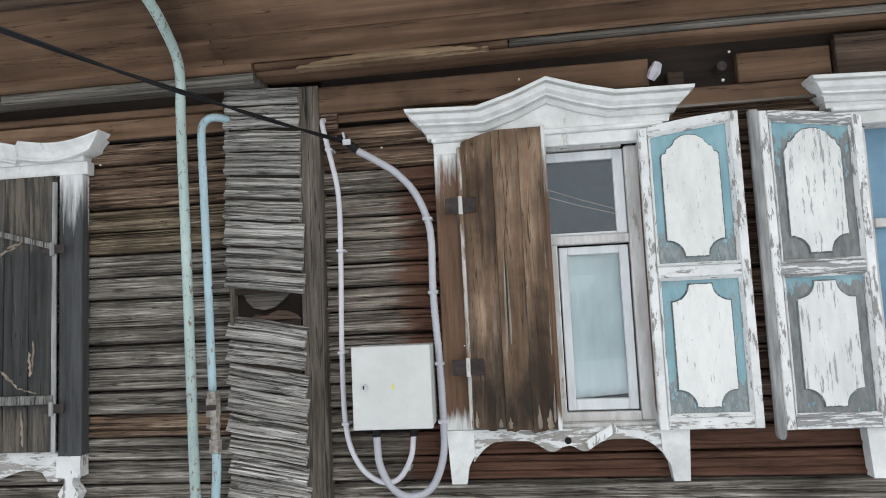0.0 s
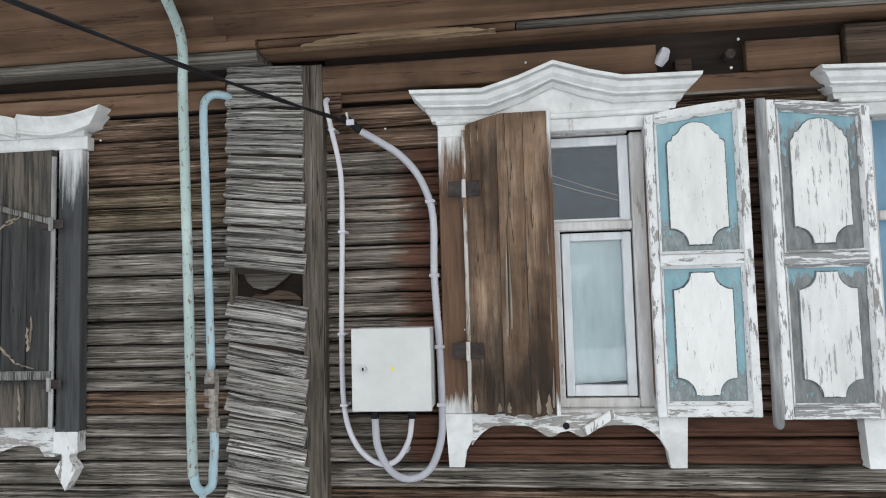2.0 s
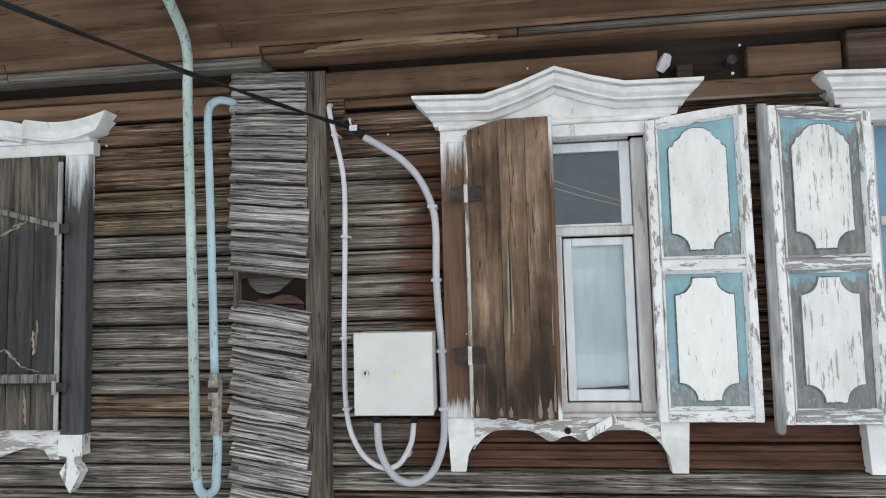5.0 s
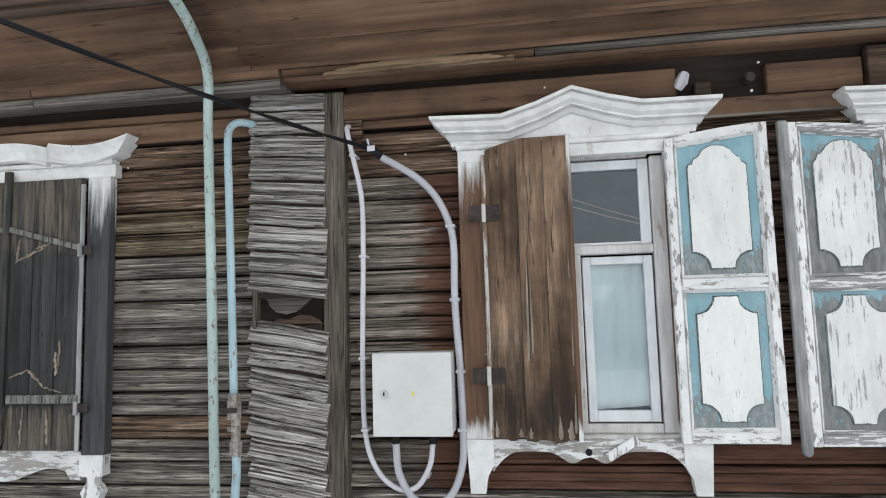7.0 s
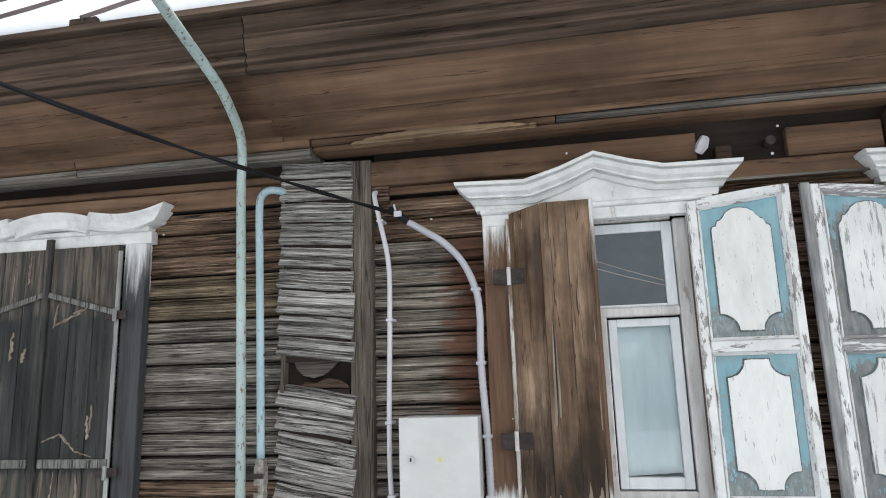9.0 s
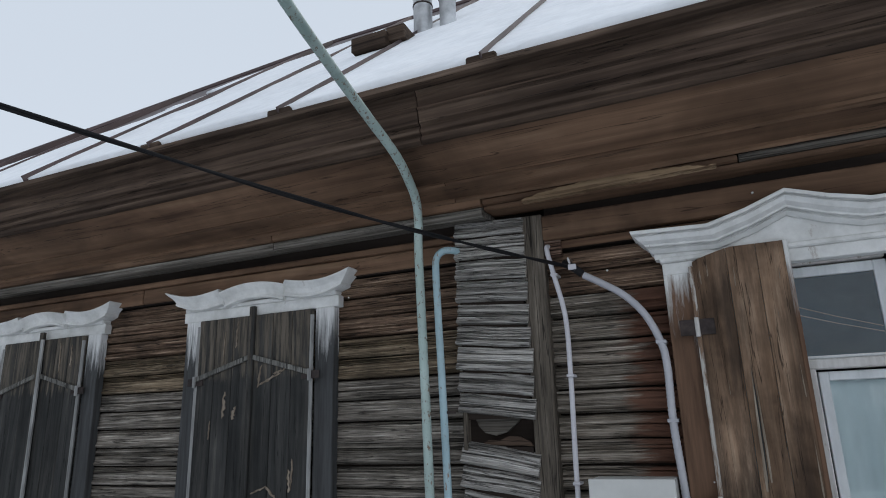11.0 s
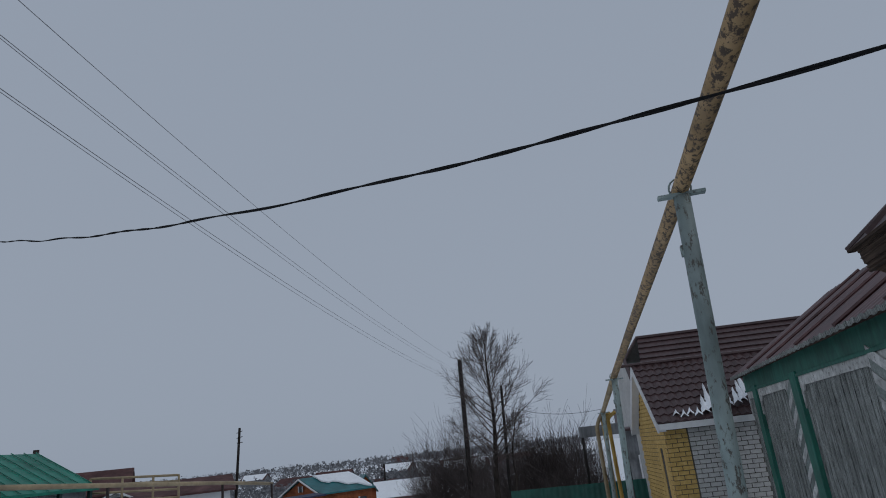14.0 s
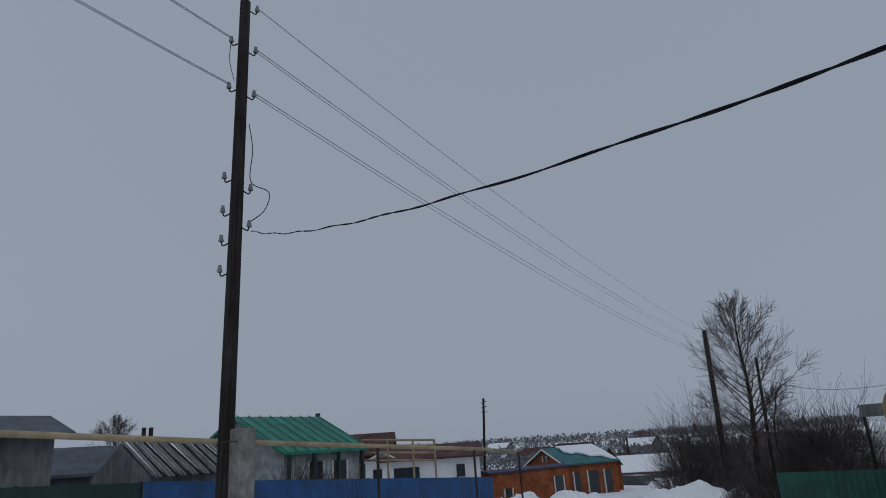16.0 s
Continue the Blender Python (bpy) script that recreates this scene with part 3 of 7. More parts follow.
def pilaster(x0, x1, yf, z1, name_label, gap=None, board_m=None):
    p = thing("corner_pilaster", ((x0 + x1) / 2, yf, 0), name_label, "pilaster", kind="structure")
    rnd = random.Random(int(x0 * 10))
    bm = bm_box(x0 + 0.02, x1 - 0.02, yf + 0.02, WY + 0.06, 0, z1 - 0.02) if not gap else bmesh.new()
    if gap:
        box(bm, x0 + 0.02, x1 - 0.02, yf + 0.02, WY + 0.06, 0, gap[0] - 0.01)
        box(bm, x0 + 0.02, x1 - 0.02, yf + 0.02, WY + 0.06, gap[1] + 0.01, z1 - 0.02)
        box(bm, x0 + 0.02, x1 - 0.02, WY + 0.03, WY + 0.06, gap[0] - 0.01, gap[1] + 0.01)
    # the core's dark colour paints the shade inside the gap
    part("core", bm, M_SHADED_LOG, p)
    z = 0.02
    while z < z1 - 0.03:
        h = rnd.uniform(0.085, 0.115) if gap else rnd.uniform(0.12, 0.15)
        t = rnd.uniform(-0.012, 0.016)
        # the lower boards have sagged most
        tilt = 0.04 + (0.145 * max(0.0, min(1.0, (2.4 - z) / 1.3)) if gap else 0.0)
        if not gap or z < gap[0] - 0.03 or z > gap[1] - 0.02:
            top = min(z + h, z1)
            if gap and z < gap[0] + 0.03 < z + h:
                top = gap[0] + 0.03
            bm = plank(x0 + rnd.uniform(-0.006, 0.004), x1 + rnd.uniform(-0.004, 0.006), z, top - 0.007, int(z * 900), y=yf + rnd.uniform(-0.007, 0.005), reeds=(4, 5, 6) if gap else (0, 1, 1), deep=0.012, step=0.03, rag=0.006)
            for v in bm.verts:
                v.co.y += 0.004 * noise.noise((v.co.x * 9, v.co.z * 60, 3))
            b = part("clad_board", bm, board_m or M_CLAD, p)
            pivot = Matrix.Translation((x0, yf, z))
            b.matrix_basis = pivot @ Matrix.Rotation(math.atan(tilt - t * 0.4 / (x1 - x0)), 4, "Y") @ pivot.inverted()
        z += h
    return p


def build_trim():
    p = pilaster(-0.995, -0.64, 2.985, 2.5, "grey weathered pilaster clad in short horizontal boards with a gap", gap=(1.448, 1.55))
    bm = bmesh.new()
    prism(bm, [(-0.94, 1.575), (-0.70, 1.575), (-0.75, 1.53), (-0.79, 1.5), (-0.84, 1.488), (-0.89, 1.5), (-0.92, 1.53)], 3.04, 3.06)
    part("inner_board", bm, M_BED, p, "broken grey-brown board inside the gap")
    bm = bmesh.new()
    prism(bm, [(-0.9, 1.45), (-0.87, 1.47), (-0.82, 1.466), (-0.77, 1.485), (-0.72, 1.48), (-0.68, 1.462), (-0.66, 1.44)], 3.02, 3.035)
    part("inner_board", bm, M_EAVEDARK, p)
    part("lath", bm_box(-0.975, -0.955, 2.985, 3.03, 1.42, 1.6, 0.002), M_CORNER, p)
    part("corner_board", bm_box(-0.652, -0.552, 3.0, WY + 0.06, 0, 2.478, 0.005), M_CORNER, p, "dark grey upright corner board")
    q = pilaster(XL, -5.66, 2.95, 2.5, "grey weathered clad pilaster at the end of the timber house", board_m=M_PLANK)
    part("corner_board", bm_box(-5.66, -5.47, 2.97, WY + 0.06, 0, 2.48, 0.006), M_CORNER, q, "wide grey upright corner board")


def build_eaves():
    ev = thing("eaves_cornice", (-1, 2.6, 2.5), "wide brown weathered boarded eaves cornice with mouldings", "eaves", kind="structure")
    x0, x1 = -6.55, 4.6

    def run(name, prof, mat, xa, xb, wob=0.004, label=""):
        bm = bmesh.new()
        n = int((xb - xa) / 0.25) + 1
        rows = []
        for i in range(n + 1):
            x = xa + (xb - xa) * i / n
            sag = 0.012 * noise.noise((x * 0.5, 1, 0))
            rows.append([(x, y + wob * noise.noise((x * 2, y * 9, z * 9)), z + sag) for y, z in prof])
        vs = loft(bm, rows)
        for row in (vs[0], vs[-1]):
            bm.faces.new(row)
        for p, q in zip(vs, vs[1:]):
            bm.faces.new((p[-1], p[0], q[0], q[-1]))
        part(name, bm, mat, ev, label)

    fascia = [(2.43, 2.955), (2.43, 2.922), (2.44, 2.918), (2.44, 2.905), (2.452, 2.9), (2.456, 2.862), (2.462, 2.858), (2.462, 2.852), (2.458, 2.848), (2.466, 2.79), (2.482, 2.784), (2.486, 2.77), (2.474, 2.766), (2.478, 2.75), (2.492, 2.744), (2.497, 2.73), (2.512, 2.724), (2.515, 2.712), (2.56, 2.71), (2.6, 2.96)]
    cove_a = [(2.522, 2.714), (2.6, 2.668), (2.68, 2.627), (2.735, 2.606), (2.74, 2.66), (2.56, 2.75)]
    cove_b = [(2.738, 2.609), (2.744, 2.599), (2.8, 2.58), (2.86, 2.565), (2.885, 2.557), (2.9, 2.557), (3.06, 2.65), (3.06, 2.75), (2.75, 2.75)]
    low_l1 = [(2.868, 2.557), (2.858, 2.548), (2.862, 2.522), (2.874, 2.518), (3.06, 2.518), (3.06, 2.557)]
    low_l2 = [(2.886, 2.517), (2.874, 2.51), (2.876, 2.48), (2.888, 2.472), (2.9, 2.47), (3.06, 2.5), (3.06, 2.517)]
    low_r1 = [(2.885, 2.557), (2.878, 2.55), (2.88, 2.53), (2.892, 2.526), (3.06, 2.526), (3.06, 2.557)]
    low_r2 = [(2.902, 2.525), (2.896, 2.521), (2.898, 2.508), (2.908, 2.502), (3.06, 2.515), (3.06, 2.525)]
    run("fascia_board", fascia, M_EAVEDARK, x0, -0.92, label="dark grey-brown fascia board")
    run("fascia_board", fascia, M_EAVEDARK, -0.915, x1, label="dark grey-brown fascia board")
    for cv in (cove_a, cove_b):
        run("cove_board", cv, M_EAVE, x0 + 0.05, x1, label="warm brown soffit board")
    bead = lambda y, z, w, h: [(y - 0.004, z + h), (y - 0.006, z + h * 0.4), (y + w * 0.3, z), (y + w, z + h * 0.2), (y + w + 0.02, z + h)]
    for xa, xb in ((x0, -0.92), (-0.915, x1)):
        run("bead", bead(2.488, 2.704, 0.03, 0.028), M_EAVEDARK, xa, xb, 0.002, "grey weathered bead moulding")
        run("bead", bead(2.452, 2.842, 0.012, 0.014), M_EAVEDARK, xa, xb, 0.002)
        run("bead", bead(2.732, 2.594, 0.014, 0.02), M_EAVE, xa, xb, 0.002)
        run("bead", bead(2.85, 2.548, 0.02, 0.022), M_EAVE, xa, xb, 0.002)
    M_PALE = surf("pale_split_timber", [(0.14, 0.09, 0.05), (0.28, 0.195, 0.12), (0.42, 0.32, 0.21)], (1.5, 30, 40), bump=0.5, peel=((0.09, 0.058, 0.035), 0.46, (3, 40, 50)))
    bm = bmesh.new()
    up, low = [], []
    for k in range(49):
        u = k / 48
        x = -0.6 + 0.82 * u
        rag = 0.004 * math.sin(k * 1.7) * math.sin(k * 0.5)
        up.append((x, 2.512 + 0.034 * math.sin(math.pi * min(1, u * 1.05)) ** 0.7 + 0.012 * u + rag))
        low.append((x, 2.502 + 0.016 * u - rag * 0.5))
    prism(bm, up + low[::-1], 2.862, 2.9)
    part("split_strip", bm, M_PALE, ev, "pale freshly split timber strip")
    # the dark colour draws the shaded hollow at the roof corner
    part("end_return", bm_box(-6.5, -6.12, 2.62, 8.6, 2.57, 2.8, 0.01), M_SHADED_LOG, ev, "boxed eaves return coloured dark for the shade below the roof")
    for xa, xb in ((x0 + 0.1, -2.0), (-1.995, -0.80)):
        run("bed_moulding", low_l1, M_EAVE, xa, xb, label="brown upper bed moulding")
        run("bed_moulding", low_l2, M_BED, xa, xb, label="grey weathered bed moulding")
    run("bed_moulding", low_r1, M_EAVE, -0.795, 0.3, label="brown bed moulding")
    run("bed_moulding", low_r1, M_BED, 0.305, x1, label="grey weathered bed moulding")
    run("bed_moulding", low_r2, M_EAVE, -0.795, x1, label="brown lower bed moulding")


EZ, EY, RS = 2.955, 2.39, 0.876
RX0, RX1 = -6.62, 4.6
RIDGE_Y = 5.6


def roof_z(y):
    return EZ + RS * (y - EY)


def build_roof():
    rf = thing("roof", (-1, RIDGE_Y, EZ), "hipped dark brown metal roof with patchy snow", "roof", kind="structure")
    rise = RIDGE_Y - EY
    a, b, c, d = (RX0, EY, EZ), (RX1 + 6, EY, EZ), (RX1 + 2.8, RIDGE_Y, roof_z(RIDGE_Y)), (RX0 + rise, RIDGE_Y, roof_z(RIDGE_Y))
    e = (RX0, 2 * RIDGE_Y - EY, EZ)
    g = (RX1 + 6, 2 * RIDGE_Y - EY, EZ)
    bm = bmesh.new()
    V = [bm.verts.new(p) for p in (a, b, c, d, e, g)]
    for f in ((0, 1, 2, 3), (0, 3, 4), (3, 2, 5, 4), (1, 5, 2), (0, 4, 5, 1)):
        bm.faces.new([V[i] for i in f])
    part("sheet_metal", bm, M_ROOF, rf)
    # drip edge
    part("drip_edge", bm_box(RX0, RX1, EY - 0.012, EY + 0.06, EZ - 0.028, EZ + 0.002, 0.003), M_EAVEDARK, rf)
    # standing seams on the street slope, running up the slope
    bm = bmesh.new()
    nrm = Vector((0, -RS, 1)).normalized()
    for x in (-6.1, -5.6, -5.0, -4.4, -3.4, -2.42, -1.6, -0.59, 0.34, 1.35, 2.4):
        top = min(RIDGE_Y, EY + max(0.0, (x - RX0)) * 1.0) - 0.12
        p, q = Vector((x, EY, EZ)), Vector((x, top, roof_z(top)))
        vs = [bm.verts.new(w + nrm * hgt + Vector((s, 0, 0))) for w in (p, q) for s, hgt in ((-0.004, 0), (-0.004, 0.04), (0.004, 0.04), (0.004, 0))]
        for k in range(3):
            bm.faces.new((vs[k], vs[k + 1], vs[4 + k + 1], vs[4 + k]))
        bm.faces.new(vs[:4])
    part("standing_seam", bm, M_ROOF, rf)
    for x in (-2.42, -1.6, -0.59):
        part("seam_hook", bm_box(x - 0.07, x + 0.06, EY - 0.008, EY + 0.05, EZ, EZ + 0.035, 0.006), M_EAVEDARK, rf)
    # hip and ridge capping
    bm = bmesh.new()
    tube(bm, [Vector(a), Vector(d), Vector(c)], 0.035, 8)
    part("ridge_cap", bm, M_ROOF, rf)
    # snow on the street slope, thin, with bare patches near the hip and the ridge
    bm = bmesh.new()
    step = 0.09
    nx, ny = int((RX1 - RX0) / step), int((RIDGE_Y - EY) / step)
    grid = {}
    for i in range(nx + 1):
        for j in range(ny + 1):
            x, y = RX0 + i * step, EY + 0.02 + j * step
            if x - RX0 < (y - EY) + 0.05:
                continue
            hipd = (x - RX0) - (y - EY)
            v = 0.7 * noise.noise((x * 0.45, y * 1.5, 4)) + 0.3 * noise.noise((x * 1.7, y * 4, 9)) + 0.62
            v -= 1.5 * max(0, 1 - hipd / (1.5 + 0.5 * noise.noise((y * 2, 0, 0))))
            v -= 1.25 * max(0, 1 - (RIDGE_Y - y) / 0.7) * (0.5 + noise.noise((x * 0.8, 2, 2)))
            v -= 0.7 * max(0, 1 - (y - EY) / 0.14) if noise.noise((x * 0.9, 7, 7)) > 0.15 else 0
            if v > 0:
                grid[i, j] = bm.verts.new(Vector((x, y, roof_z(y))) + nrm * (0.008 + 0.022 * min(1, v)))
    for (i, j), v in list(grid.items()):
        q = [grid.get(k) for k in ((i, j), (i + 1, j), (i + 1, j + 1), (i, j + 1))]
        if all(q):
            bm.faces.new(q)
    loose = [v for v in bm.verts if not v.link_faces]
    bmesh.ops.delete(bm, geom=loose, context="VERTS")
    out = bmesh.ops.extrude_face_region(bm, geom=list(bm.faces))
    for v in out["geom"]:
        if isinstance(v, bmesh.types.BMVert):
            v.co = v.co - nrm * 0.06
    tagged(solo("snow_cover", bm, M_SNOW, "thin patchy white snow lying on the roof slope", "snow", smooth=True), kind="stuff")


build_planks()
build_trim()
build_eaves()
build_roof()


# ---- window A and its twin to the right ----
def crown(bm, line, yw, rows):
    """A moulding lofted along a top line of (x, z), returned to the wall at both ends: rows of (depth, drop, inset)."""
    xa, xb = line[0][0], line[-1][0]
    xm, half = (xa + xb) / 2, (xb - xa) / 2
    out = [[(xm + (x - xm) * (half - ins) / half, yw - d, z - dz) for x, z in line] for d, dz, ins in rows]
    back = [[(x, yw + 0.005, z) for x, y, z in r] for r in (out[0], out[-1])]
    loft(bm, [back[0]] + out + [back[1]])
    for k in (0, -1):
        loft(bm, [[r[k], (r[k][0], yw + 0.005, r[k][2])] for r in out])
    bmesh.ops.remove_doubles(bm, verts=list(bm.verts), dist=0.0001)
    bmesh.ops.recalc_face_normals(bm, faces=list(bm.faces))


def wavy(x0, x1, f, n=40):
    return [(x0 + (x1 - x0) * i / n, f(i / n)) for i in range(n + 1)]


def window_case_a():
    w = thing("window_1", (0.44, WY, 0.74), "carved white window surround with a peaked pediment, paint worn to brown wood", "window", kind="structure")
    line = [(-0.151, 2.303), (0.15, 2.292), (0.3, 2.335), (0.447, 2.392), (0.59, 2.345), (0.726, 2.312), (1.035, 2.308)]
    bm = bmesh.new()
    crown(bm, line, WY, [(0.14, -0.004, 0.0), (0.15, 0.0, 0.0), (0.15, 0.014, 0.004), (0.126, 0.015, 0.012), (0.126, 0.021, 0.014), (0.137, 0.024, 0.016), (0.124, 0.042, 0.032), (0.102, 0.054, 0.048), (0.102, 0.062, 0.052), (0.078, 0.063, 0.058), (0.078, 0.07, 0.06), (0.088, 0.073, 0.062), (0.07, 0.088, 0.07)])
    part("pediment_crown", bm, M_WHITE, w, "white moulded pediment crown")
    bm = bmesh.new()
    prism(bm, [(-0.07, 2.19), (0.945, 2.19), (0.955, 2.235), (0.726, 2.235), (0.447, 2.31), (0.15, 2.215), (-0.075, 2.225)], WY - 0.055, WY + 0.004)
    part("tympanum", bm, M_WHITE, w)
    part("lower_moulding", bm_box(-0.052, 0.922, WY - 0.062, WY + 0.003, 2.172, 2.196, 0.006), M_WHITE, w)
    part("head_board", bm_box(-0.045, 0.9, WY - 0.048, WY + 0.002, 2.12, 2.173, 0.003), M_WHITE, w)
    for x0, x1 in ((-0.045, 0.062), (0.815, 0.915)):
        part("side_casing", bm_box(x0, x1, WY - 0.05, WY + 0.001, 0.95, 2.121, 0.004), M_CASE_A, w, "white casing board worn to bare brown wood")
    for s, x0 in ((1, -0.03), (-1, 0.92)):
        bm = bmesh.new()
        prism(bm, [(x0, 0.735), (x0 + s * 0.062, 0.735), (x0 + s * 0.072, 0.80), (x0 + s * 0.1, 0.85), (x0 + s * 0.1, 0.951), (x0 - s * 0.012, 0.951)], WY - 0.056, WY + 0.002)
        part("casing_foot", bm, M_WHITE, w, "white carved casing foot")
    # scalloped apron with a round hole
    xa, xb = 0.065, 0.822
    xm = 0.452
    low = []
    for i in range(49):
        u = i / 48
        x = xa + (xb - xa) * u
        v = abs(x - xm) / (xb - xa) * 2
        z = 0.903 - 0.047 * math.exp(-((v - 0.17) / 0.15) ** 2)
        if v > 0.72:
            z -= 0.07 * ((v - 0.72) / 0.28) ** 2
        if v < 0.035:
            z = 0.9 - 0.035 * (v / 0.035)
        low.append((x, z))
    bm = bmesh.new()
    prism(bm, low + [(xb, 0.951), (xa, 0.951)], WY - 0.048, WY)
    ap = part("apron", bm, M_APRON, w, "scalloped apron board with flaking white paint")
    bm = bmesh.new()
    # no opening is cut: a black disc gives the hole its dark inside
    tube(bm, [(xm, WY - 0.051, 0.9), (xm, WY - 0.04, 0.9)], 0.014, 14)
    part("hole", bm, M_BLACK, ap, "black disc painted for the shade in the round hole")
    bm = bmesh.new()
    box(bm, -0.07, 0.07, -0.006, 0.006, -0.018, 0.018, 0.003, Matrix.Translation((0.585, WY - 0.062, 0.918)) @ Matrix.Rotation(-0.55, 4, "Y"))
    part("turn_button", bm, M_FRAME, w, "wooden turn button with flaking white paint")
    part("sill_board", bm_box(0.05, 0.83, WY - 0.03, WY + 0.06, 0.935, 0.962, 0.004), M_SASH, w)
    return w


def window_sash(x0, w):
    """Box frame, upper casement and lower casement with glass, and the curtain behind. x0 shifts it along the wall."""
    yf = WY + 0.01
    part("frame_stile", bm_box(x0 + 0.405, x0 + 0.46, yf, yf + 0.09, 0.962, 1.705, 0.004), M_SASH, w)
    part("frame_stile", bm_box(x0 + 0.385, x0 + 0.412, yf, yf + 0.09, 1.742, 2.115, 0.004), M_SASH, w)
    part("frame_stile", bm_box(x0 + 0.764, x0 + 0.83, yf - 0.004, yf + 0.09, 0.962, 2.115, 0.006), M_SASH, w)
    part("frame_stile", bm_box(x0 + 0.06, x0 + 0.1, yf, yf + 0.09, 0.962, 2.12, 0.004), M_SASH, w)
    bm = bmesh.new()
    arc = [(x0 + 0.1 + 0.655 * k / 12, 2.15 + 0.02 * math.sin(math.pi * k / 12)) for k in range(13)]
    prism(bm, [(x0 + 0.1, 2.115)] + arc + [(x0 + 0.755, 2.115)], yf, yf + 0.085)
    part("frame_head", bm, M_SASH, w, "arched grey-white frame head")
    part("transom", bm_box(x0 + 0.1, x0 + 0.763, yf - 0.002, yf + 0.08, 1.703, 1.741, 0.005), M_SASH, w)
    part("frame_sill", bm_box(x0 + 0.1, x0 + 0.763, yf + 0.002, yf + 0.085, 0.962, 1.0, 0.004), M_SASH, w)
    # black strips behind the casement edges paint the shade in the gaps
    part("rebate", bm_box(x0 + 0.44, x0 + 0.8, yf + 0.062, yf + 0.075, 0.98, 1.012), M_BLACK, w)
    part("rebate", bm_box(x0 + 0.74, x0 + 0.8, yf + 0.062, yf + 0.075, 1.012, 2.115), M_BLACK, w)
    part("rebate", bm_box(x0 + 0.445, x0 + 0.48, yf + 0.062, yf + 0.075, 1.012, 1.69), M_BLACK, w)
    part("rebate", bm_box(x0 + 0.445, x0 + 0.74, yf + 0.062, yf + 0.075, 1.68, 1.72), M_BLACK, w)
    for xa, z0, xb, z1, sides, name in ((0.414, 1.743, 0.761, 2.108, (0.006, 0.044, 0.012, 0.04), "upper_casement"), (0.467, 1.006, 0.757, 1.694, (0.034, 0.038, 0.046, 0.034), "lower_casement")):
        bm = bmesh.new()
        tl, tr, tb, tt = sides
        xa, xb = x0 + xa, x0 + xb
        box(bm, xa, xa + tl, yf + 0.02, yf + 0.055, z0, z1, 0.003)
        box(bm, xb - tr, xb, yf + 0.02, yf + 0.055, z0, z1, 0.003)
        box(bm, xa + tl, xb - tr, yf + 0.021, yf + 0.054, z0, z0 + tb, 0.003)
        box(bm, xa + tl, xb - tr, yf + 0.021, yf + 0.054, z1 - tt, z1, 0.003)
        c = part(name, bm, M_CASEMENT, w, "pale grey-white wooden casement")
        part("pane", bm_box(xa + tl - 0.003, xb - tr + 0.003, yf + 0.036, yf + 0.04, z0 + tb - 0.003, z1 - tt + 0.003), M_GLASS if z0 > 1.5 else M_GLASS_LOW, c, "reflecting window glass").visible_shadow = False
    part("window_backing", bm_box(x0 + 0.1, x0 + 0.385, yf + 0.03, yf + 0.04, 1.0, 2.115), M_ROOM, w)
    for za, zb in ((1.977, 1.868), (1.941, 1.847)):
        bm = bmesh.new()
        tube(bm, [(x0 + 0.40, WY + 0.15, za + 0.008), (x0 + 0.58, WY + 0.15, (za + zb) / 2 - 0.006), (x0 + 0.745, WY + 0.15, zb - 0.007)], 0.0022, 6)
        part("curtain_cord", bm, M_WHITE, w, "thin white cord stretched behind the pane")


def inset_outline(hw, hh, c, stepped):
    """A panel inset: concave lower corners, and the same or stepped ones above."""
    half = []
    if stepped:
        half = [(0.0, hh), (0.03, hh - 0.004), (0.055, hh - 0.02), (0.062, hh - 0.034), (0.078, hh - 0.05), (0.088, hh - 0.052), (0.094, hh - 0.072), (hw - 0.006, hh - 0.078), (hw, hh - 0.088)]
    else:
        half = [(0.0, hh)] + [(hw - c * math.cos(t), hh - c * math.sin(t)) for t in (math.pi / 2 * k / 8 for k in range(9))]
    half += [(hw - c * math.sin(t), -hh + c * math.cos(t)) for t in (math.pi / 2 * k / 8 for k in range(9))]
    return half + [(-x, z) for x, z in reversed(half[1:])]


